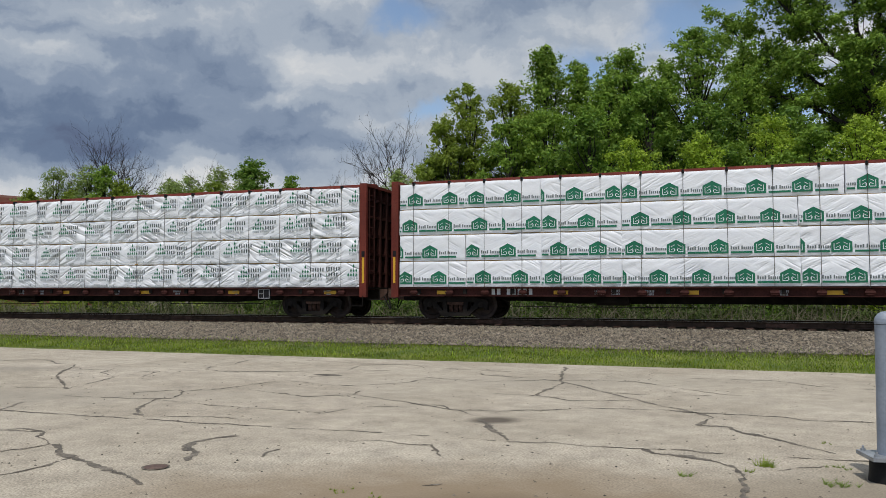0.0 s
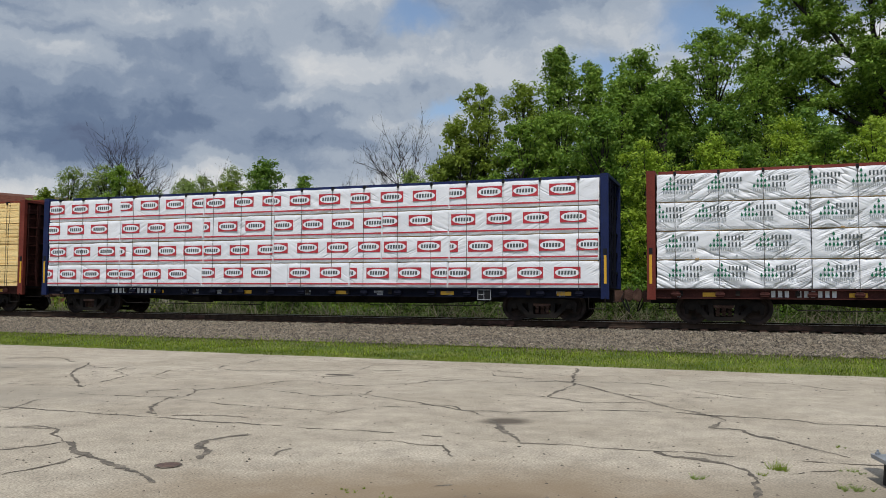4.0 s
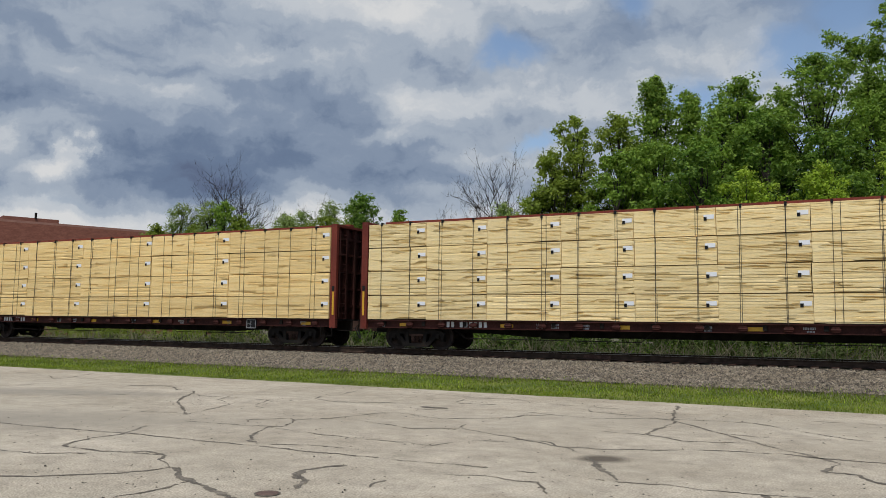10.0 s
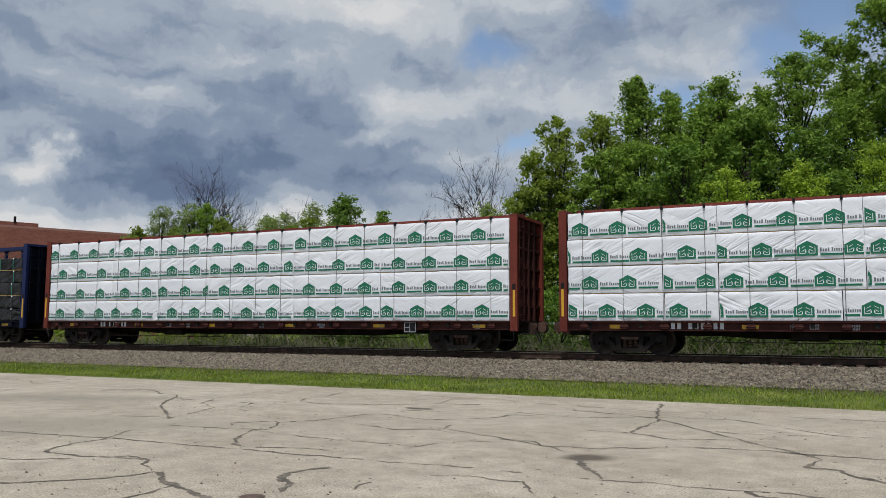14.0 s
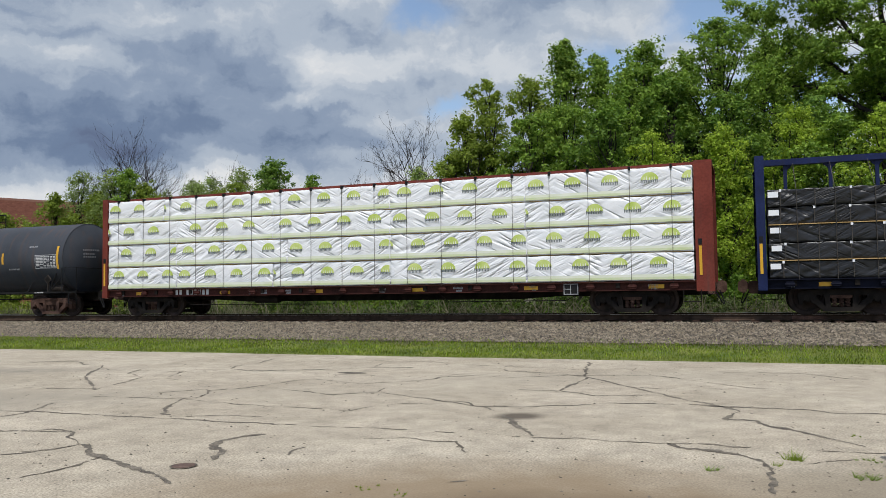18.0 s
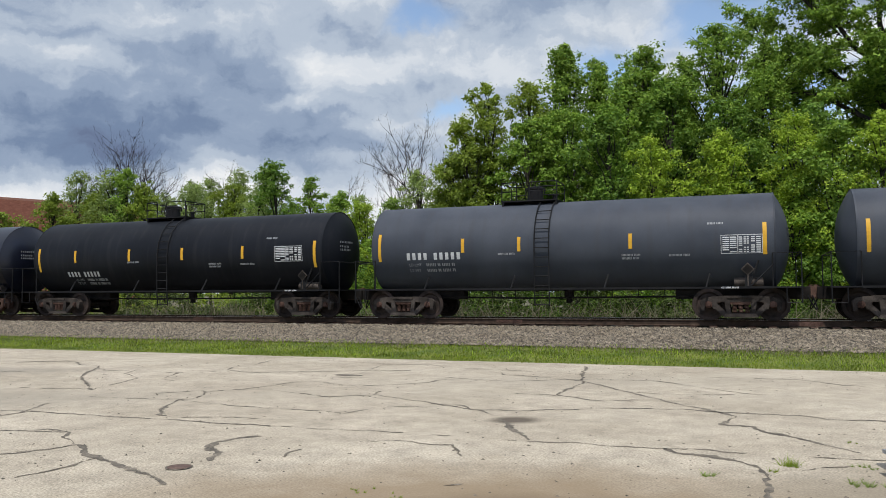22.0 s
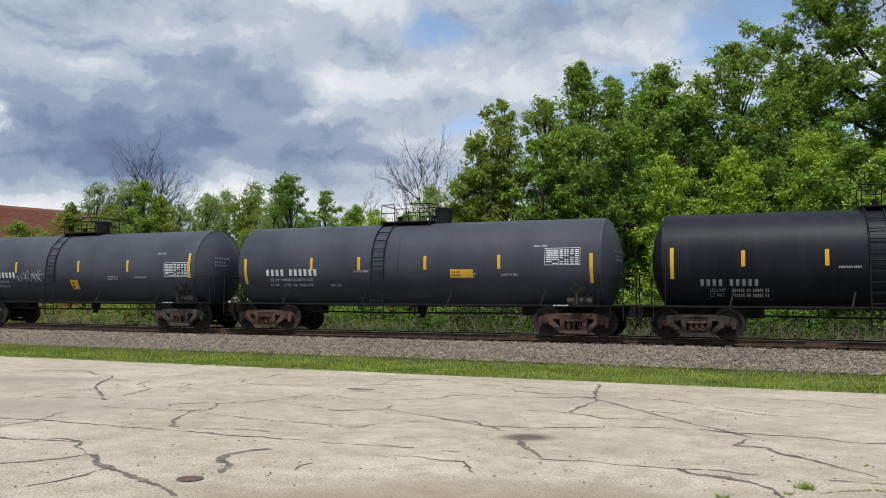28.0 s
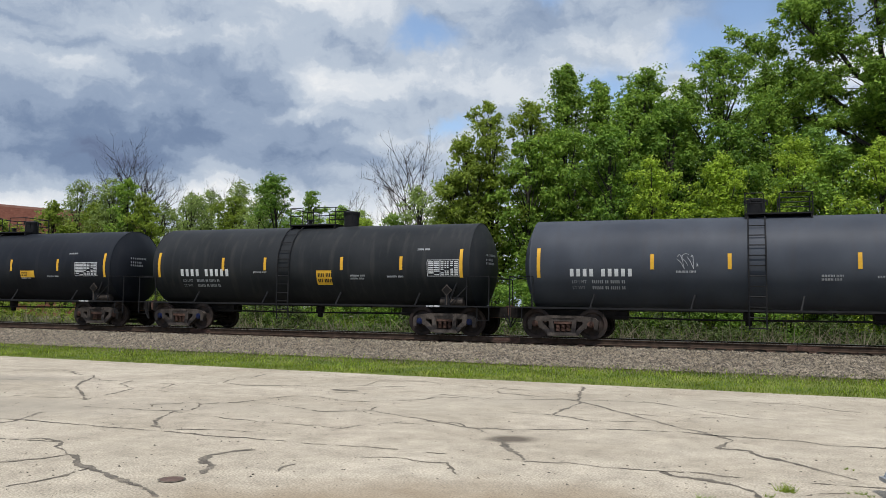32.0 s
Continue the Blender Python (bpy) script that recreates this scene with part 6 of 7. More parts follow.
for mid, stripes, more in (
    (-112.55, ((-4.97, EDGE), (-3.1, MID), (-1.2, MID), (2.9, MID), (4.97, EDGE)), {"sign": (1.4, 2.06, 0.9, 0.34), "plate": (3.45, 1.62, 0.55, 0.26), "dome": 0.05, "dome_kind": "ball", "rail_side": -1}),
    (-125.36, ((-4.97, EDGE), (-3.7, MID), (-2.2, MID), (1.1, MID), (3.1, MID), (4.97, EDGE)), {"sign": (1.45, 2.12, 0.8, 0.30), "dome": 0.9, "dome_kind": "ball"}),
):
    join_train(tank_car(mid, 5.50, 12.8, "tank_grey", GREY, 2.44, 1.49, stripes, ladder=-0.4 if mid < -120 else 0.85, mark_x=-4.4 if mid < -120 else -3.95, mark=(4, 6), mark_size=0.22, pale=True, trim="pipe", truck=("rust", "rust"), truck_x=4.25, panel_x=3.42, **more), mid)

for mid, half, pitch, paint, label, more in (
    (-283.90, 6.79, 14.85, "tank_rusty", DARK + " and rusty top streaks", {"stripes": ((-6.1, EDGE), (-2.7, MID), (0.95, MID), (3.1, MID), (6.1, EDGE)), "sign": (-0.25, 1.50, 0.40, 0.38), "dome": 0.15, "truck": ("rust", "rust")}),
    (-298.78, 6.79, 14.85, "tank_a", DARK, {"mark": (4, 6), "stripes": ((-6.1, EDGE), (-3.0, MID), (0.35, MID), (3.4, MID), (6.1, EDGE)), "sign": (0.15, 1.42, 0.45, 0.42), "plate": (3.75, 1.80, 0.85, 0.36), "codes": ("SR 13450", "SR 13449"), "dome": 0.1}),
    (-313.64, 6.79, 14.85, "tank_a", DARK + " and grey trucks", {"stripes": ((-6.1, EDGE), (-3.1, MID), (-1.2, MID), (2.3, MID), (6.1, EDGE)), "dome": -1.0, "ladder": -0.45, "rail_side": -1}),
    (-328.68, 7.10, 15.1, "tank_b", "long matt black railway tank car with yellow stripes", {"low": 0.38, "mark_size": 0.21, "stripes": ((-6.4, EDGE), (-4.5, MID), (-1.8, MID), (0.7, MID), (3.4, MID), (6.4, EDGE)), "dome": -0.9, "ladder": -0.15, "truck_x": 5.75, "mark_x": -5.0, "panel_x": 4.8, "rail_side": -1}),
    (-343.97, 7.10, 15.1, "tank_c", "glossy navy-black railway tank car with ring seams", {"data": ("LD LMT  195 400 LBS  88 650 KGS", "LT WT     67 600 LBS  30 650 KGS"), "mark": (4, 6), "drop": 0.22, "stripes": ((-6.45, EDGE), (-4.2, MID), (-2.0, MID), (0.8, MID), (3.3, MID), (6.45, EDGE)), "dome": -1.1, "ladder": -0.15, "truck_x": 5.75, "mark_x": -5.6, "dome_kind": "ball", "sign": (1.1, 1.80, 0.85, 0.28), "panel_x": 4.9, "seams": (-4.4, -2.6, -0.9, 0.9, 2.6, 4.4), "rail_side": -1, "truck": ("rust", "rust")}),
    (-359.04, 6.79, 14.85, "tank_a", DARK, {"mark": (4, 6), "stripes": ((-6.1, EDGE), (-3.0, MID), (-0.6, MID), (2.4, MID), (6.1, EDGE)), "plate": (2.75, 1.74, 0.85, 0.36), "codes": ("SR 13450", "SR 13449"), "dome": -0.6, "ladder": -0.1, "rail_side": -1, "panel_x": 4.4}),
    (-373.89, 6.79, 14.85, "tank_rusty", DARK + " and rust along the top", {"stripes": ((-6.1, EDGE), (-2.9, MID), (0.45, MID), (2.6, MID), (6.1, EDGE)), "dome": 0.5, "ladder": -1.1, "sign": (-0.45, 1.46, 0.38, 0.38), "truck": ("rust", "rust")}),
    (-388.90, 7.10, 15.1, "tank_b", "long matt black railway tank car with yellow stripes", {"low": 0.38, "mark_size": 0.21, "stripes": ((-6.4, EDGE), (-4.4, MID), (-2.2, MID), (0.6, MID), (3.6, MID), (6.4, EDGE)), "dome": 0.3, "ladder": -0.9, "truck_x": 5.75, "mark_x": -5.6, "sign": (-0.3, 1.72, 0.95, 0.30), "panel_x": 4.9, "letter": "grey_print"}),
    (-404.12, 7.10, 15.2, "tank_a", "slate-grey railway tank car with ring seams and rusty trucks", {"data": ("LD LMT 195500 LBS 88700 KGS", "LT WT    67500 LBS 30600 KGS"), "mark": (4, 6), "drop": 0.25, "stripes": ((-6.4, EDGE), (-3.6, MID), (-1.7, MID), (0.8, MID), (3.4, MID), (6.4, EDGE)), "dome": 0.9, "ladder": -0.95, "truck_x": 5.75, "mark_x": -5.5, "sign": (1.7, 1.86, 0.8, 0.27), "panel_x": 4.95, "seams": (-4.4, -2.2, -0.2, 2.2, 4.4), "truck": ("rust", "rust")}),
    (-419.19, 6.79, 14.85, "tank_a", DARK + " and a white scribble", {"mark": (4, 6), "stripes": ((-6.1, EDGE), (-2.9, MID), (0.55, MID), (3.1, MID), (6.1, EDGE)), "dome": 0.35, "ladder": -0.9, "sign": (0.05, 1.48, 0.40, 0.38), "scrawl": (-2.9, 1.75, 9)}),
    (-434.17, 7.10, 15.2, "tank_d", "charcoal railway tank car with a white sprayed mark", {"mark": (4, 6), "drop": 0.28, "stripes": ((-6.4, EDGE), (-4.2, MID), (-1.6, MID), (1.5, MID), (4.0, MID), (6.4, EDGE)), "dome": 1.2, "ladder": -0.35, "truck_x": 5.75, "mark_x": -5.4, "dome_kind": "ball", "sign": (1.8, 1.96, 0.75, 0.27), "panel_x": 4.95, "scrawl": (0.5, 2.0, 4)}),
    (-449.22, 6.79, 14.85, "tank_a", DARK + " and a chalk scribble", {"stripes": ((-6.1, EDGE), (-2.6, MID), (-0.4, MID), (3.0, MID), (6.1, EDGE)), "dome": 0.35, "ladder": 0.35, "rail_side": 1, "scrawl": (-1.9, 2.05, 4)}),
    (-464.02, 6.79, 14.85, "tank_d", "dull black railway tank car with blue axle caps", {"stripes": ((-6.1, EDGE), (-3.2, MID), (-1.4, MID), (1.7, MID), (3.95, MID), (6.1, EDGE)), "dome": 1.3, "ladder": -0.6, "sign": (0.7, 1.65, 0.6, 0.5), "truck": ("truck_grey", "blue"), "mark_size": 0.28}),
    (-479.2, 7.10, 15.2, "tank_b", "black railway tank car with yellow stripes", {"stripes": ((-6.4, EDGE), (-4.2, MID), (-1.6, MID), (1.5, MID), (4.0, MID), (6.4, EDGE)), "dome": 0.9, "ladder": -0.35, "truck_x": 5.75, "mark_x": -5.4, "sign": (2.0, 1.9, 0.75, 0.27)}),
):
    join_train(tank_car(mid, half, pitch, paint, label, **more), mid)


# ---- woods, brush and the building behind the track ----
def leaves(rng, centres, radii, per, size):
    """Quads for leaf sprays scattered in clumps, tilted to the light."""
    c = np.repeat(centres, per, axis=0)
    r = np.repeat(radii, per)
    d = rng.normal(0, 1, (len(c), 3))
    d /= np.linalg.norm(d, axis=1)[:, None]
    p = c + d * (r * rng.random(len(c)) ** 0.6)[:, None] * np.array([1.0, 1.0, 0.72])
    nrm = d * 0.7 + rng.normal(0, 0.5, d.shape) + np.array([0.0, -0.15, 0.55])
    nrm /= np.linalg.norm(nrm, axis=1)[:, None]
    a = np.cross(nrm, rng.normal(0, 1, d.shape))
    a /= np.linalg.norm(a, axis=1)[:, None]
    b = np.cross(nrm, a)
    s = (size * (0.55 + 0.9 * rng.random(len(c))))[:, None]
    v = np.stack([p - a * s * 0.50 - b * s * 0.55, p + a * s * 0.62 - b * s * 0.35, p + b * s * 1.15 + a * s * 0.15], 1).reshape(-1, 3)
    return v


def quads(n):
    return np.arange(n * 4).reshape(-1, 4)


def tris(n):
    return np.arange(n * 3).reshape(-1, 3)


def limb(bm, rng, start, way, length, radius, depth, spread, out, droop=0.0, n=5):
    """A branch that bends and forks; its tips are gathered in out."""
    p, d = Vector(start), Vector(way).normalized()
    steps = 3
    for k in range(steps):
        d = (d + Vector((rng.normal(0, 0.13), rng.normal(0, 0.13), rng.normal(0.03, 0.10) - droop))).normalized()
        q = p + d * (length / steps)
        tube(bm, p, q, radius * (1 - 0.28 * k), n, radius * (1 - 0.28 * (k + 1)))
        p = q
        if depth > 0 and k:
            for _ in range(2):
                side = Vector(rng.normal(0, 1, 3)).normalized()
                limb(bm, rng, p, d + side * spread, length * rng.uniform(0.45, 0.68), radius * 0.55, depth - 1, spread, out, droop, 4 if depth > 1 else 3)
    out.append((p, depth))


def crown_of(ob, rng, lobes, mat, word, per, size, dense=1.0):
    """Leaves for a crown of lobes (centre, radius): each lobe is a shell of small sprays, thicker above than below."""
    centres, radii = [], []
    for c, r in lobes:
        count = max(5, int(dense * 15 * r * r + 4))
        d = rng.normal(0, 1, (count, 3))
        d[:, 2] = d[:, 2] * 0.85 + 0.22
        d /= np.linalg.norm(d, axis=1)[:, None]
        reach = r * rng.uniform(0.25, 1.12, count) * np.where(rng.random(count) < 0.2, 1.3, 1.0)
        centres.append(np.array(c)[None] + d * reach[:, None] * np.array([1.0, 1.0, 0.80]))
        radii.append(rng.uniform(0.24, 0.70, count) * min(1.0, 0.5 + 0.5 * r))
    c, r = np.concatenate(centres), np.concatenate(radii)
    v = leaves(rng, c, r, per, size)
    tagged(from_arrays("crown", v, tris(len(v) // 3), mat, ob), f"{word} leaves in loose clumps", kind="stuff")


def bare_tree(ob, rng, tall, width, mat, budding):
    """A leafless tree: a few stems that lean apart, forking into upright branches and fine twigs."""
    bm, tips = bmesh.new(), []
    r0 = 0.011 * tall + 0.03
    for k in range(2 if width > 1.3 else 1):
        w = rng.random() * 6.28
        p, d = Vector((0.15 * math.cos(w), 0.15 * math.sin(w), 0)), Vector((0.10 * width * math.cos(w) / 1.5, 0.1 * math.sin(w), 1))
        for q in range(6):
            n = p + (d + Vector((rng.normal(0, 0.05), rng.normal(0, 0.05), 0))) * tall * 0.115
            tube(bm, p, n, r0 * (1 - 0.12 * q), 7, r0 * (1 - 0.12 * (q + 1)))
            p = n
            for _ in range(1 if q > 1 else 0):
                a = rng.random() * 6.28
                limb(bm, rng, p, (math.cos(a) * 0.62 * width / 1.8, math.sin(a) * 0.5, 1.0), tall * rng.uniform(0.20, 0.34), r0 * 0.38, 2 if q > 2 else 1, 0.60, tips)
        limb(bm, rng, p, d, tall * 0.30, r0 * 0.32, 2, 0.60, tips)
    part("trunk", bm, "deadwood", ob, "grey trunk with bare branches")
    c = np.repeat(np.array([t[0] for t in tips]), 3, axis=0) + rng.normal(0, 0.05, (len(tips) * 3, 3))
    d = rng.normal(0, 1, c.shape) * np.array([0.6, 0.6, 0.5]) + np.array([0, 0, 0.9])
    d *= (tall * 0.05 * (0.4 + rng.random(len(c))) / np.linalg.norm(d, axis=1))[:, None]
    w = np.stack([0.007 * np.ones(len(c)), np.zeros(len(c)), np.zeros(len(c))], -1)
    v = np.stack([c - w, c + w, c + d + w * 0.4, c + d - w * 0.4], 1).reshape(-1, 3)
    tagged(from_arrays("fine_twig_mass", v, quads(len(c)), "deadwood", ob), "fine grey twigs", kind="stuff")
    if budding:
        c = np.array([t[0] for t in tips])
        crown = from_arrays("crown", leaves(rng, c, np.full(len(c), 0.30), 9, 0.075), tris(len(c) * 9), mat, ob)
        tagged(crown, "sparse pale buds", kind="stuff")


# how far a crown stands out at each part of its height, from its foot to its tip
PROFILES = {
    "round": ((0.0, 0.45), (0.25, 0.90), (0.50, 1.0), (0.75, 0.86), (0.92, 0.52), (1.0, 0.20)),
    "spire": ((0.0, 0.80), (0.30, 1.0), (0.55, 0.92), (0.75, 0.58), (0.90, 0.26), (1.0, 0.05)),
    "bush": ((0.0, 0.85), (0.40, 1.0), (0.70, 0.85), (0.90, 0.55), (1.0, 0.25)),
}
LOOKS = {
    "a": ("leaf_a", "green", "round"), "b": ("leaf_b", "fresh yellow-green", "bush"), "c": ("leaf_c", "olive-green", "round"), "d": ("leaf_d", "deep green", "round"),
    "e": ("leaf_e", "pale budding", "round"), "spire": ("leaf_a", "green", "spire"), "haze": ("leaf_e", "sparse budding", "round"), "bare": ("leaf_e", "bare", "round"),
}


def tree(kind, x, y, top, width, index):
    """A broadleaf tree: tapered trunk, limbs, and on their ends the lobes of an uneven crown."""
    rng = np.random.default_rng(100 + index)
    base = height(x, y) - 0.05
    tall = top - base
    mat, word, profile = LOOKS[kind]
    ob = tagged(new("tree"), f"{word} leafless grey tree behind the railway" if kind == "bare" else f"tall {word} broadleaf tree behind the railway", "tree", "trees along the railway")
    ob.matrix_basis = pose(x, y, base)
    if kind in ("bare", "haze"):
        bare_tree(ob, rng, tall * 0.80, width, mat, kind == "haze")
        return ob
    knots = PROFILES[profile]
    width *= 1.28
    low = 0.16 if profile == "bush" else 0.30
    stem = [Vector((0, 0, 0))]
    bm = bmesh.new()
    trunk_r = 0.009 * tall + 0.03
    lean = Vector((rng.normal(0, 0.03), rng.normal(0, 0.03), 1))
    for k in range(8):
        stem.append(stem[-1] + Vector((lean.x + rng.normal(0, 0.04), lean.y + rng.normal(0, 0.04), 1)) * tall * 0.115)
        tube(bm, stem[-2], stem[-1], trunk_r * (1 - 0.11 * k), 8, trunk_r * (1 - 0.11 * (k + 1)))
    lobes = []
    count = int(12 + 1.55 * width * tall * (1 - low))
    for k in range(count):
        u = ((k + rng.uniform(0.1, 0.9)) / count) ** 0.9
        reach = float(np.interp(u, *zip(*knots))) * width * rng.uniform(0.35, 1.12)
        w = k * 2.4 + rng.uniform(-0.5, 0.5)
        size = rng.uniform(0.65, 1.15) * (0.55 + 0.20 * width) * (1.06 - 0.45 * u)
        axis = stem[min(8, int(u * 7) + 2)]
        c = Vector((axis.x + math.cos(w) * max(0.0, reach - size * 0.55), axis.y + math.sin(w) * max(0.0, reach - size * 0.55), tall * (low + (1 - low) * u) - size * 0.75))
        lobes.append((c, size))
        s = stem[max(1, min(8, int((c.z / tall - 0.16) / 0.115)))]
        mid = (s + c) / 2 + Vector((rng.normal(0, 0.12), rng.normal(0, 0.12), 0.12))
        tube(bm, s, mid, trunk_r * 0.34, 5, trunk_r * 0.22)
        tube(bm, mid, c, trunk_r * 0.22, 4, 0.014)
        for _ in range(3):
            q = c + Vector(rng.normal(0, 0.45, 3)) * size
            tube(bm, c, q, 0.016, 3, 0.005)
    if profile == "spire":
        for k in range(5):
            lobes.append((Vector((stem[8].x * 0.6 + rng.normal(0, 0.10), rng.normal(0, 0.10), tall * (1.0 - 0.022 * k) - 0.25)), 0.20 + 0.06 * k))
    part("trunk", bm, "bark", ob, "grey-brown trunk and limbs")
    crown_of(ob, rng, lobes, mat, word, {"e": 30, "c": 30, "b": 42}.get(kind, 30), {"e": 0.080, "b": 0.074}.get(kind, 0.100), {"e": 0.8}.get(kind, 1.0))
    return ob


def big_tree():
    """The tallest tree: a stout forked trunk whose limbs reach out far, with open air between their leafy sprays."""
    rng = np.random.default_rng(77)
    x, y = 7.9, 50.0
    base = height(x, y) - 0.05
    ob = tagged(new("tree"), "old spreading tree with dark open limbs and green leaf sprays", "tree", "trees along the railway")
    ob.matrix_basis = pose(x, y, base)
    bm, lobes = bmesh.new(), []
    trunk = [Vector(p) for p in ((0, 0, 0), (0.05, 0, 4.0), (0.1, 0.1, 8.0), (0.15, 0.1, 11.2), (0.0, 0.0, 13.2), (0.55, -0.1, 16.0), (0.9, 0.0, 19.0), (1.1, 0.1, 22.5))]
    for k, (p, q) in enumerate(zip(trunk, trunk[1:])):
        tube(bm, p, q, 0.34 - 0.043 * k, 10, 0.34 - 0.043 * (k + 1))
    for way in (
        ((0, 0, 12.9), (-1.9, -0.4, 15.2), (-3.6, -0.6, 17.2), (-5.0, -0.8, 19.0)),
        ((-0.2, 0, 11.6), (-2.4, 0.5, 13.5), (-4.0, 0.7, 14.7), (-5.8, 0.6, 15.4), (-7.1, 0.4, 17.3)),
        ((-0.1, 0, 10.4), (-3.0, -0.8, 12.1), (-4.7, -1.2, 12.7), (-6.2, -1.2, 13.3)),
        ((-1.9, -0.4, 15.2), (-2.9, 0.2, 18.0), (-3.0, 0.5, 20.6)),
        ((0.2, 0, 13.6), (-0.6, -0.7, 16.2), (-0.9, -1.0, 19.4), (-0.8, -1.0, 21.6)),
        ((0.2, 0, 12.0), (1.8, -0.5, 14.2), (3.3, -0.7, 15.6), (5.0, -0.8, 16.6)),
        ((0.6, 0, 16.0), (2.2, 0.4, 18.4), (3.4, 0.7, 20.5)),
        ((0.1, 0, 10.0), (2.2, -1.0, 11.6), (4.4, -1.3, 12.4)),
        ((0, 0, 11.0), (-0.6, -1.8, 13.2), (-1.0, -2.8, 14.6)),
        ((0.1, 0, 9.6), (-1.6, 1.2, 10.8), (-3.8, 1.6, 11.0)),
        ((0.3, 0, 14.6), (0.9, -1.6, 17.0), (1.4, -2.4, 19.0)),
    ):
        pts = [Vector(p) for p in way]
        thick = 0.10 * (pts[-1] - pts[0]).length / 6 + 0.04
        for k, (p, q) in enumerate(zip(pts, pts[1:])):
            w0, w1 = thick * (1 - k / len(pts)), thick * (1 - (k + 1) / len(pts))
            mid = (p + q) / 2 + Vector(rng.normal(0, 0.14, 3))
            tube(bm, p, mid, w0, 6, (w0 + w1) / 2)
            tube(bm, mid, q, (w0 + w1) / 2, 6, w1)
            for j in range(11 if k else 7):
                s = p.lerp(q, rng.uniform(0.25, 1.0))
                t = s + Vector((rng.normal(-0.1, 0.85), rng.normal(0, 1.0), rng.normal(0.35, 0.55)))
                tube(bm, s, t, 0.035, 4, 0.010)
                lobes.append((t, rng.uniform(0.40, 0.90)))
        lobes.append((pts[-1], 0.62))
        lobes.append((pts[-1] + Vector((-0.5, 0, 0.35)), 0.40))
    part("trunk", bm, "bark", ob, "dark trunk and spreading limbs")
    crown_of(ob, rng, lobes, "leaf_a", "green", 31, 0.105, 1.12)


# kind, place, height of the tip, half width of the crown
LEFT_STAND = [
    ("b", -57.8, 48, 7.2, 2.8), ("c", -53.6, 46, 8.2, 2.6), ("c", -47.2, 48, 9.8, 2.0), ("b", -43.8, 50, 9.9, 2.0), ("e", -40.7, 51, 10.2, 2.2), ("c", -36.6, 51, 10.2, 2.2), ("e", -33.6, 50, 9.8, 2.0), ("c", -48.7, 46, 9.4, 1.5), ("e", -50.7, 49, 11.6, 2.0), ("haze", -48.8, 50, 10.6, 1.5),
    ("e", -44.4, 47, 11.2, 1.6), ("a", -42.6, 47, 11.2, 1.4), ("c", -40.2, 46, 9.8, 1.25), ("bare", -46.6, 50, 13.9, 1.8), ("bare", -45.2, 50, 14.1, 1.4), ("bare", -43.8, 51, 13.4, 1.4),
    ("e", -46.0, 55, 10.4, 1.7), ("e", -44.3, 56, 11.6, 1.7), ("e", -42.0, 56, 11.6, 1.9), ("e", -39.1, 56, 12.2, 1.8), ("e", -37.4, 57, 12.6, 1.7), ("bare", -39.0, 55, 12.3, 1.1),
]
MIDDLE_STAND = [
    ("d", -30.1, 48, 11.1, 1.55), ("a", -27.7, 48, 9.8, 1.15), ("b", -25.8, 48, 8.0, 1.6), ("b", -21.8, 46, 7.6, 1.8), ("c", -15.0, 41, 9.4, 1.3), ("spire", -24.7, 47, 8.4, 0.7), ("e", -23.5, 47, 8.2, 0.9), ("bare", -26.2, 50, 10.2, 1.1),
    ("bare", -18.6, 44, 11.5, 1.35), ("bare", -17.7, 45, 11.9, 1.35), ("haze", -16.8, 45, 11.7, 1.3), ("haze", -15.6, 44, 11.2, 1.2), ("e", -16.0, 46, 10.6, 1.4), ("e", -17.1, 41, 8.6, 1.5),
    ("a", -18.8, 42, 7.2, 1.4), ("c", -13.7, 41, 11.2, 1.4), ("c", -12.4, 42, 13.3, 1.75), ("c", -10.9, 44, 13.8, 1.6), ("a", -10.3, 41, 11.2, 1.6),
]
RIGHT_STAND = [
    ("spire", -9.5, 46, 16.4, 2.51), ("spire", -7.7, 47, 15.3, 1.65), ("a", -8.3, 42, 11.9, 1.9), ("a", -5.6, 44, 13.7, 2.24), ("a", -4.4, 46, 15.7, 2.31),
    ("d", -6.1, 41, 11, 1.7), ("d", -3.2, 44, 13.2, 2.11), ("a", -1.2, 46, 16.4, 2.35), ("a", 0.5, 47, 15.9, 1.68), ("d", -0.6, 43, 11.8, 1.8),
    ("b", -3.6, 39, 9, 1.7), ("b", -0.6, 39, 9.2, 1.7), ("b", 1.8, 39, 9.8, 1.7), ("a", 3.6, 38, 9.1, 1.6), ("b", 5.3, 38, 9.2, 1.7),
    ("d", 3.3, 43, 11, 1.9), ("b", 8.2, 42, 12, 2.1), ("a", 11.3, 45, 16.1, 2.6), ("d", 8.8, 54, 16.5, 3), ("a", -2.9, 48, 15.6, 1.68), ("d", -6.4, 49, 14.6, 2.24), ("d", 1.6, 51, 15.8, 2.13),
]


def woods():
    for i, (kind, x, y, top, width) in enumerate(LEFT_STAND + MIDDLE_STAND + RIGHT_STAND):
        tree(kind, x, y, top, width, i)
    big_tree()


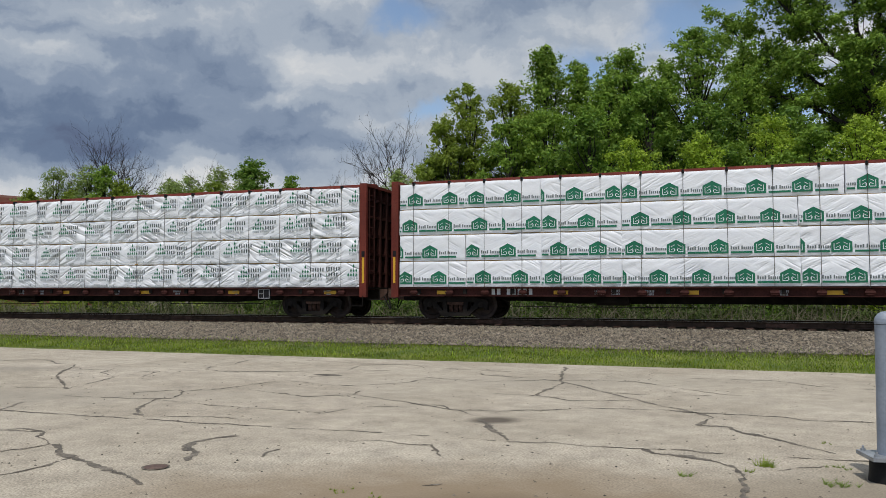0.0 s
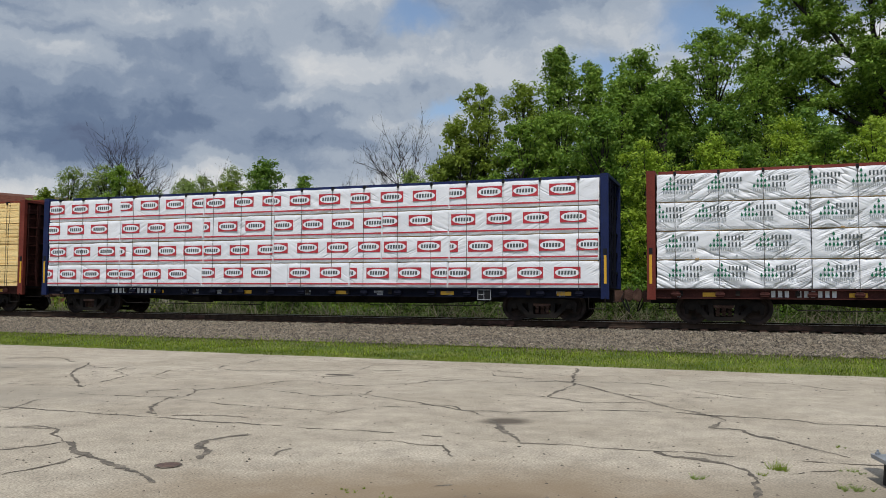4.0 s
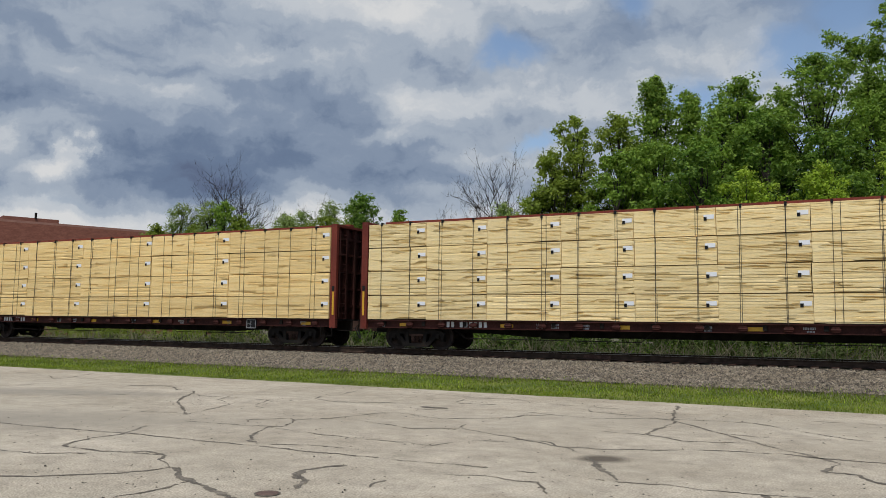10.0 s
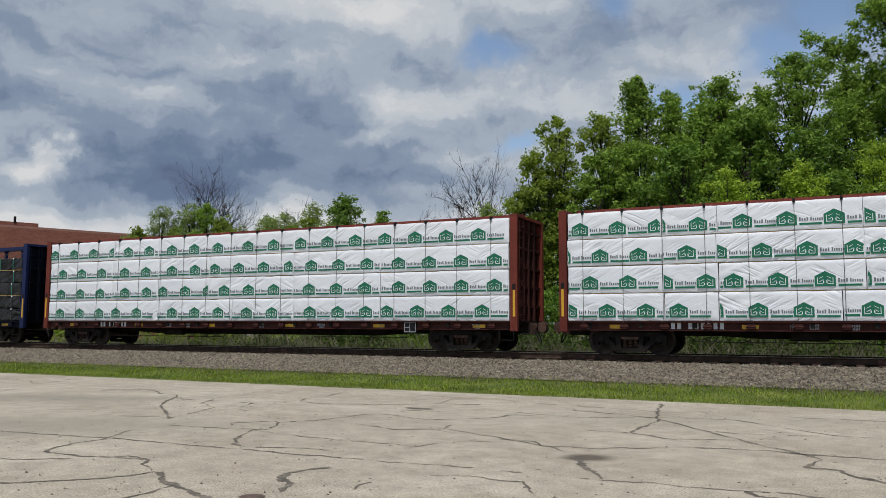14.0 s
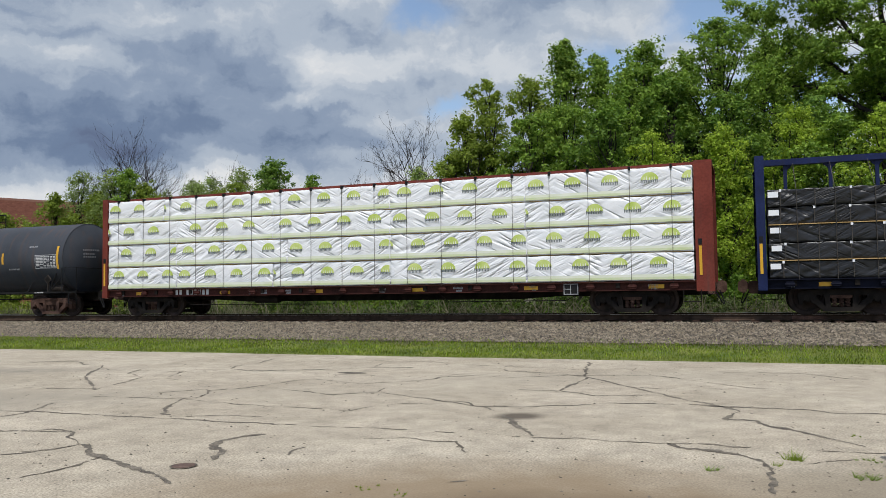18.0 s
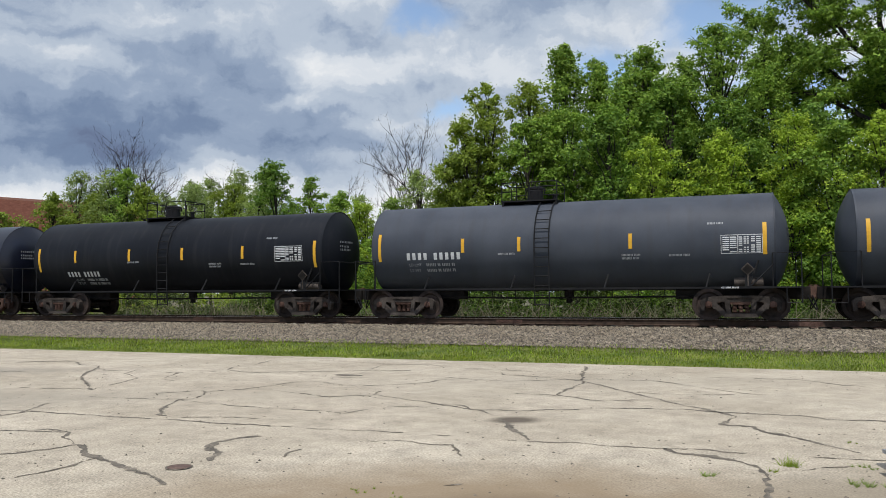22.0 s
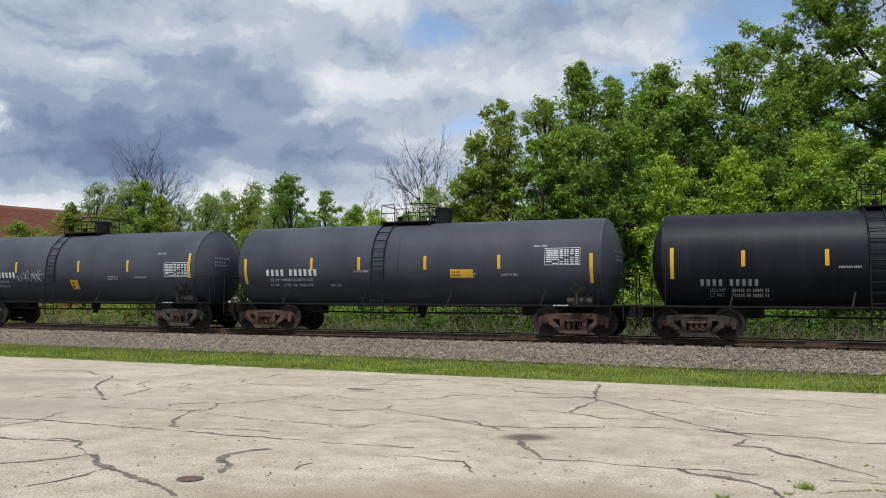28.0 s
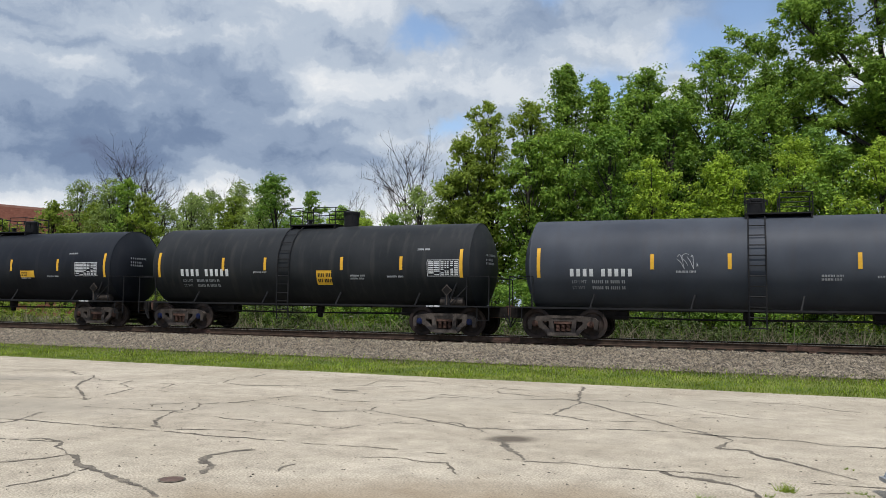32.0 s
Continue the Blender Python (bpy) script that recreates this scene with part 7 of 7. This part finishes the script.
def brush(name, label, seed, count, area, tall, mats, per, size, lift=0.0):
    """A thicket: leaf clumps over a stretch of ground, as one mass."""
    rng = np.random.default_rng(seed)
    x0, x1, y0, y1 = area
    x, y = x0 + (x1 - x0) * rng.random(count), y0 + (y1 - y0) * rng.random(count)
    g = np.array([height(a, b) for a, b in zip(x, y)])
    env = np.array([0.55 + 0.75 * noise.noise((a * 0.22, b * 0.3, seed)) for a, b in zip(x, y)])
    z = g + lift + np.clip(env, 0.15, 1.2) * tall * rng.random(count) ** 0.8
    c = np.stack([x, y, z], -1)
    v = leaves(rng, c, 0.25 + 0.35 * rng.random(count), per, size)
    tagged(from_arrays(name, v, tris(len(v) // 3), mats), label, "bushes", kind="stuff")


def stalks(seed, count, area, tall):
    """Dry canes and bare saplings in the brush."""
    rng = np.random.default_rng(seed)
    bm = bmesh.new()
    for _ in range(count):
        x, y = rng.uniform(area[0], area[1]), rng.uniform(area[2], area[3])
        p = Vector((x, y, height(x, y) - 0.02))
        h = tall * rng.uniform(0.4, 1.1)
        d = Vector((rng.normal(0, 0.22), rng.normal(0, 0.15), 1))
        q = p + d * h * 0.5
        r = q + (d + Vector((rng.normal(0, 0.35), 0, rng.normal(-0.1, 0.2)))) * h * 0.5
        w = rng.uniform(0.008, 0.02)
        tube(bm, p, q, w, 3, w * 0.8)
        tube(bm, q, r, w * 0.8, 3, 0.004)
        if rng.random() < 0.4:
            tube(bm, q, q + Vector((rng.normal(0, 0.4), rng.normal(0, 0.2), 0.35)), w * 0.6, 3, 0.004)
    tagged(place("dry_canes", to_mesh(bm, "dry", "dry_canes")), "dry pale canes and saplings beside the track", "canes", kind="stuff")


def building():
    """A long low brick building with a flat roof, a rooftop box and a few windows."""
    a, b = Vector((-82.0, 28.0)), Vector((-61.5, 70.8))
    d = (b - a).normalized()
    back = Vector((-d.y, d.x)) * 26
    ob = tagged(new("brick_building"), "long flat-roofed red brick building beyond the railway", "building")
    top = 11.0

    def wall(bm, p, q, z0, z1, thick=0.35):
        w = (q - p).normalized()
        nrm = Vector((-w.y, w.x)) * thick
        pts = [p, q, q + nrm, p + nrm]
        lo, hi = [bm.verts.new((c.x, c.y, z0)) for c in pts], [bm.verts.new((c.x, c.y, z1)) for c in pts]
        for i in range(4):
            bm.faces.new((lo[i], lo[(i + 1) % 4], hi[(i + 1) % 4], hi[i]))
        bm.faces.new(hi)
        bm.faces.new(lo[::-1])
    corners = [a, b, b + back, a + back]
    for p, q in zip(corners, corners[1:] + corners[:1]):
        bm = bmesh.new()
        wall(bm, p, q, -0.1, top)
        part("wall", bm, "brick", ob)
        bm = bmesh.new()
        wall(bm, p - (q - p).normalized() * 0.1, q + (q - p).normalized() * 0.1, top + 0.004, top + 0.22, 0.5)
        part("coping", bm, "coping", ob, "pale metal roof edge")
    bm = bmesh.new()
    v = [bm.verts.new((c.x, c.y, top - 0.35)) for c in corners]
    bm.faces.new(v)
    part("roof", bm, "grime_shade", ob)
    bm = bmesh.new()
    c = a + d * 23.5 + back * 0.16
    wall(bm, c, c + d * 5.2, top - 0.3, top + 1.05, 4.0)
    box_ob = part("rooftop_box", bm, "brick", ob, "brick stair head on the roof")
    bm = bmesh.new()
    tube(bm, (c.x + d.x * 3, c.y + d.y * 3, top + 1.0), (c.x + d.x * 3, c.y + d.y * 3, top + 1.6), 0.12, 8)
    part("vent", bm, "grime_shade", box_ob)


building()
woods()
# low brush in leaf_f, whose colour is darkened to stand for tree shade
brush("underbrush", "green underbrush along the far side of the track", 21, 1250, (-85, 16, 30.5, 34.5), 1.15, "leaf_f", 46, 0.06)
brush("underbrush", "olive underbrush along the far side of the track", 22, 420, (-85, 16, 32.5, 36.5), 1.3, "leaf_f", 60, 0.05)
brush("underbrush", "dark green thicket under the trees", 23, 900, (-26, 18, 35, 40), 4.2, "leaf_d", 95, 0.070)
brush("underbrush", "olive thicket under the trees", 24, 700, (-75, -18, 36, 46), 3.2, "leaf_c", 60, 0.085)
brush("far_woods", "dense dark green woods in the distance", 25, 1500, (-70, 40, 60, 68), 8.5, "leaf_d", 40, 0.20, 0.5)
brush("far_woods", "dense green woods behind the nearer trees", 26, 900, (-12, 26, 50, 56), 9.5, "leaf_d", 90, 0.12, 0.5)
brush("underbrush", "deep green brush under the taller trees", 27, 800, (-30, 20, 41.5, 48), 4.6, "leaf_d", 60, 0.085)
brush("underbrush", "brush coloured dark for tree shade at the foot of the thicket", 28, 1200, (-32, 20, 34.0, 35.4), 2.7, "leaf_f", 60, 0.06)
stalks(31, 1900, (-55, 14, 29.6, 33.5), 1.5)

crack(lot, 0.070, (-17.36, 15.16), (-16.02, 15.64), (-15.56, 15.46), (-15.03, 14.98), (-14.39, 14.89), (-13.94, 14.45), (-13.39, 13.54), (-12.76, 12.78), (-11.87, 12.01), (-10.89, 11.13))
crack(lot, 0.040, (-13.94, 14.45), (-13.37, 14.09), (-12.43, 14.16), (-11.42, 14.12), (-10.91, 12.99), (-10.38, 12.76))
crack(lot, 0.035, (-11.19, 13.83), (-10.68, 14.79))
crack(lot, 0.060, (-11.21, 17.38), (-10.89, 16.16), (-11.05, 15.50), (-10.72, 14.91), (-10.00, 14.64), (-8.47, 15.32), (-7.67, 15.88), (-6.83, 16.05))
crack(lot, 0.035, (-10.89, 11.13), (-11.17, 12.06), (-11.49, 13.01), (-12.33, 13.54), (-12.80, 14.44))
crack(lot, 0.030, (-12.46, 11.01), (-11.83, 11.06), (-11.02, 11.26))
crack(lot, 0.045, (-10.18, 10.40), (-8.96, 10.47), (-8.36, 10.69), (-8.51, 11.17), (-8.70, 11.50), (-8.95, 11.66), (-9.46, 11.06))
crack(lot, 0.045, (-8.75, 11.56), (-8.35, 12.05), (-8.17, 12.85), (-8.07, 13.49), (-7.71, 13.51), (-6.95, 13.20), (-6.67, 13.11), (-6.07, 13.52), (-5.62, 14.07), (-5.56, 14.50), (-5.15, 14.65))
crack(lot, 0.060, (-8.53, 10.63), (-8.35, 10.14), (-8.06, 9.61), (-7.75, 9.20), (-7.55, 9.11))
crack(lot, 0.035, (-8.44, 10.52), (-7.78, 10.35), (-6.99, 10.24), (-6.36, 10.17), (-5.74, 10.21), (-5.33, 10.13), (-5.15, 10.67), (-4.85, 11.02), (-4.39, 11.00))
crack(lot, 0.045, (-7.88, 12.13), (-6.95, 11.81), (-6.42, 11.62), (-5.82, 12.06), (-5.92, 12.59))
crack(lot, 0.050, (-5.85, 12.13), (-5.18, 11.77), (-4.62, 11.56), (-4.24, 11.30), (-3.91, 11.12), (-3.60, 10.99), (-3.31, 10.65))
crack(lot, 0.050, (-9.79, 8.86), (-9.00, 8.80), (-8.02, 8.83), (-7.10, 8.86), (-6.20, 8.84), (-5.40, 8.90))
crack(lot, 0.040, (-5.22, 8.88), (-4.70, 8.93), (-3.88, 8.98), (-3.29, 8.95))
crack(lot, 0.030, (-7.30, 9.09), (-6.90, 9.24), (-6.19, 9.34))
crack(lot, 0.050, (-8.58, 7.52), (-8.26, 7.73), (-7.93, 7.72), (-7.77, 7.61), (-7.60, 7.35), (-7.24, 7.14), (-7.12, 7.07))
crack(lot, 0.050, (-7.12, 7.07), (-7.14, 7.00), (-7.16, 6.71), (-7.43, 6.52))
crack(lot, 0.085, (-7.12, 7.07), (-6.84, 6.90), (-6.64, 6.68), (-6.35, 6.60), (-5.94, 6.40), (-5.63, 6.29), (-5.31, 6.15), (-5.09, 6.01), (-4.87, 5.86))
crack(lot, 0.045, (-6.35, 6.60), (-6.28, 6.16), (-6.31, 5.86), (-6.37, 5.60))
crack(lot, 0.080, (-5.44, 8.21), (-5.65, 7.94), (-5.70, 7.70), (-5.60, 7.45), (-5.34, 7.21), (-5.24, 7.09), (-5.13, 6.83))
crack(lot, 0.050, (-4.54, 7.66), (-4.59, 7.45), (-4.53, 7.25))
crack(lot, 0.035, (-4.16, 8.33), (-3.72, 8.45), (-3.35, 8.40), (-3.08, 8.40), (-2.93, 8.15), (-2.78, 7.89))
crack(lot, 0.065, (-3.41, 18.12), (-3.18, 16.49), (-2.99, 15.43), (-2.85, 14.78), (-2.93, 13.84), (-2.95, 13.02), (-2.58, 12.79), (-2.26, 12.55), (-1.35, 12.88))
crack(lot, 0.035, (-3.67, 13.00), (-2.93, 12.95))
crack(lot, 0.065, (-2.92, 15.05), (-2.53, 14.61), (-1.91, 13.79), (-1.37, 13.08), (-0.89, 12.39), (-0.48, 12.01), (-0.17, 11.52), (-0.29, 11.08), (-0.31, 10.84), (0.04, 10.74), (0.20, 10.42), (0.53, 10.10), (0.74, 9.82), (0.94, 9.59), (1.08, 9.39))
crack(lot, 0.030, (-2.00, 13.76), (-1.34, 13.68), (-0.20, 13.95))
crack(lot, 0.035, (-3.25, 15.34), (-2.47, 15.52), (-1.63, 15.61), (-1.08, 15.13), (-0.58, 14.61), (-0.02, 14.09), (0.60, 14.09))
crack(lot, 0.050, (-4.90, 17.15), (-4.95, 16.47), (-4.70, 15.82), (-4.07, 15.70), (-2.96, 15.24))
crack(lot, 0.030, (-5.88, 15.04), (-4.25, 14.67), (-3.30, 15.32))
crack(lot, 0.050, (-4.55, 11.39), (-4.00, 11.39), (-3.75, 11.05), (-3.06, 11.13), (-2.43, 11.47), (-1.72, 11.85), (-0.79, 12.01), (-0.40, 11.87), (0.27, 11.89), (0.69, 11.89), (0.96, 11.68), (1.82, 11.80))
crack(lot, 0.035, (-2.87, 8.95), (-2.32, 8.92), (-1.97, 8.98), (-1.82, 9.00), (-1.43, 8.96), (-0.89, 8.99), (-0.48, 9.04), (-0.03, 9.01))
crack(lot, 0.090, (-0.86, 9.00), (-0.73, 8.82), (-0.41, 8.72), (-0.13, 8.59), (0.08, 8.31), (0.14, 7.96), (0.16, 7.51), (0.15, 7.07))
crack(lot, 0.090, (-3.14, 10.44), (-2.72, 9.65), (-2.37, 8.98))
crack(lot, 0.030, (-2.69, 16.91), (-2.18, 16.61))
crack(lot, 0.035, (-1.07, 16.56), (0.23, 16.60), (0.89, 16.63), (1.59, 15.92), (2.44, 15.70))
crack(lot, 0.045, (0.57, 9.02), (1.04, 9.04), (1.39, 9.08))
crack(lot, 0.025, (0.12, 8.15), (0.58, 8.44), (0.90, 8.69))
crack(lot, 0.030, (-6.42, 17.03), (-5.18, 16.78), (-3.82, 16.62), (-3.10, 16.28))
crack(lot, 0.030, (-10.15, 17.76), (-8.27, 17.43), (-7.02, 17.56), (-6.42, 17.03))
crack(lot, 0.050, (-7.78, 16.11), (-8.02, 17.20), (-6.96, 17.43))
crack(lot, 0.040, (-7.91, 14.31), (-6.97, 14.42))
crack(lot, 0.050, (-2.51, 6.65), (-2.38, 6.77))
crack(lot, 0.035, (-19.33, 12.57), (-19.46, 13.57), (-19.31, 14.13), (-18.67, 15.04), (-16.91, 15.03), (-16.57, 15.48), (-16.02, 15.85))
crack(lot, 0.030, (-18.28, 11.89), (-18.92, 13.05), (-19.19, 14.21))
crack(lot, 0.040, (-24.55, 17.10), (-21.85, 16.55), (-20.26, 15.54), (-21.01, 17.12), (-21.86, 18.24))
crack(lot, 0.050, (-13.08, 8.54), (-11.49, 8.65), (-10.13, 8.77), (-9.41, 8.83))
crack(lot, 0.050, (-7.87, 7.68), (-8.77, 7.47), (-9.40, 7.48), (-9.65, 7.63), (-9.84, 8.16), (-9.78, 8.68), (-10.22, 9.59))
crack(lot, 0.050, (-10.70, 7.00), (-10.30, 6.95), (-9.84, 6.83), (-9.30, 6.94), (-8.75, 7.27))
crack(lot, 0.050, (-8.47, 5.57), (-7.77, 6.09), (-7.29, 6.53), (-7.12, 6.96))
crack(lot, 0.030, (-15.83, 11.60), (-15.90, 12.36), (-15.73, 12.99), (-14.86, 13.38))
crack(lot, 0.025, (-14.48, 11.00), (-13.16, 11.57))
crack(lot, 0.030, (-9.60, 9.01), (-9.86, 9.48), (-9.78, 9.77))
crack(lot, 0.025, (-23.62, 15.33), (-21.87, 15.61), (-21.08, 16.76), (-19.28, 16.20), (-17.76, 17.23))
stain(lot, "patch", "tar", -7.66, 14.75, 0.34, 0.13, 0.006, 7.0)
cover = new("manhole_cover")
bm = bmesh.new()
tube(bm, (0, 0, 0.0), (0, 0, 0.012), 0.112, 32)
part("lid", bm, "iron", cover, "rusty cast-iron lid", True)
bm = bmesh.new()
for q in range(32):
    w0, w1 = 2 * math.pi * q / 32, 2 * math.pi * (q + 1) / 32
    v = [bm.verts.new((r * math.cos(w), r * math.sin(w), 0.009)) for r, w in ((0.112, w0), (0.132, w0), (0.132, w1), (0.112, w1))]
    bm.faces.new(v)
part("frame", bm, "tar", cover)
cover.matrix_basis = pose(-5.22, 6.48, 0.0)
tagged(cover, "round rusty iron cover sunk in the lot", "manhole cover")


def weed(x, y, r, count, seed, material="leaf_c", tall=0.05):
    """A thin tuft of weeds growing in a crack: a few sprigs, each a spray of narrow blades."""
    rng = np.random.default_rng(seed)
    sprigs = max(3, count // 14)
    a = rng.random(sprigs) * 6.28
    d = r * rng.random(sprigs) ** 0.8
    root = np.stack([x + np.cos(a) * d, y + np.sin(a) * d * 0.5], -1)[rng.integers(0, sprigs, count)]
    grown = (0.35 + 0.9 * rng.random(sprigs))[rng.integers(0, sprigs, count)]
    px, py = (root + rng.normal(0, 0.006, root.shape)).T
    h = tall * grown * (0.35 + 0.75 * rng.random(count))
    tip = np.stack([px, py, h], -1) + np.concatenate([rng.normal(0, 0.7, (count, 2)) * h[:, None], np.zeros((count, 1))], 1)
    foot = np.stack([px, py, 0 * h], -1)
    w = np.stack([0.0012 + 0.0016 * rng.random(count), 0 * h, 0 * h], -1)
    v = np.stack([foot - w, foot + w, tip + w * 0.4, tip - w * 0.4], 1).reshape(-1, 3)
    tagged(from_arrays("weed", v, quads(count), material), "low green weed tuft in a crack of the lot", "weed", kind="stuff")


weed(0.36, 8.49, 0.11, 170, 41, tall=0.085)
weed(0.17, 8.17, 0.07, 40, 46, tall=0.05)
weed(-0.39, 7.81, 0.10, 110, 42, "leaf_e", 0.05)
weed(0.94, 7.84, 0.16, 150, 43, "leaf_e", 0.05)
weed(0.99, 8.62, 0.14, 110, 44, "leaf_e", 0.04)
weed(1.13, 9.99, 0.15, 60, 48, "leaf_c", 0.03)
weed(-2.81, 6.27, 0.42, 150, 45, "leaf_c", 0.02)
weed(1.7, 8.1, 0.18, 100, 47, "leaf_e", 0.045)


def lot_grit():
    """Small stones, clods and leaf bits scattered over the lot."""
    rng = np.random.default_rng(77)
    count = 2600
    x, y = -14 + 18 * rng.random(count), 5.5 + 12.8 * rng.random(count) ** 1.3
    r = 0.004 + 0.014 * rng.random(count) ** 3
    turn = rng.random(count) * 6.28
    base = np.array([(1, 0, 0), (-0.5, 0.87, 0), (-0.5, -0.87, 0), (0.1, 0.2, 0.8)])
    shape = base[None] * (0.7 + 0.6 * rng.random((count, 4, 1)))
    c, s = np.cos(turn)[:, None], np.sin(turn)[:, None]
    vx = (shape[..., 0] * c - shape[..., 1] * s) * r[:, None] * 1.4 + x[:, None]
    vy = (shape[..., 0] * s + shape[..., 1] * c) * r[:, None] + y[:, None]
    v = np.stack([vx, vy, shape[..., 2] * r[:, None] + 0.001], -1).reshape(-1, 3)
    tri = np.array([(0, 1, 3), (1, 2, 3), (2, 0, 3)])
    f = (tri[None] + 4 * np.arange(count)[:, None, None]).reshape(-1, 3)
    tagged(from_arrays("lot_grit", v, f, "grit"), "small dark stones and debris scattered on the lot", "debris", kind="stuff")


lot_grit()


# ---- what moves ----
def run(t):
    """How far the train has rolled at t seconds, in metres."""
    q = t / 10
    return 137.83 * q + 1.455 * q * q - 0.205 * q ** 3


def motions():
    places = dict((car, mid) for car, mid in TRAIN)
    for car, mid in TRAIN:
        walk(car, [(t, pose(mid + run(t), TRACK_Y, RAIL_Z)) for t in range(0, 33, 2)])
    # the wheels roll while their car goes by
    for axle, x, car in WHEELS:
        mid = places[car]
        t0 = max(0.0, (-44 - mid) / 14.0)
        t1 = min(32.0, (16 - mid) / 14.0)
        times = sorted({0.0, 32.0, *[(math.ceil(t0 * 30) + k) / 30 for k in range(max(0, int((t1 - t0) * 30)) + 1)]})
        times = [t for t in times if 0 <= t <= 32]
        rows = []
        for t in times:
            clock = min(max(t, t0), max(t1, t0))
            rows.append((t, pose(x, 0, 0.457, 0, math.degrees(run(clock) - run(t0)) / 0.457, 0)))
        walk(axle, rows)


motions()
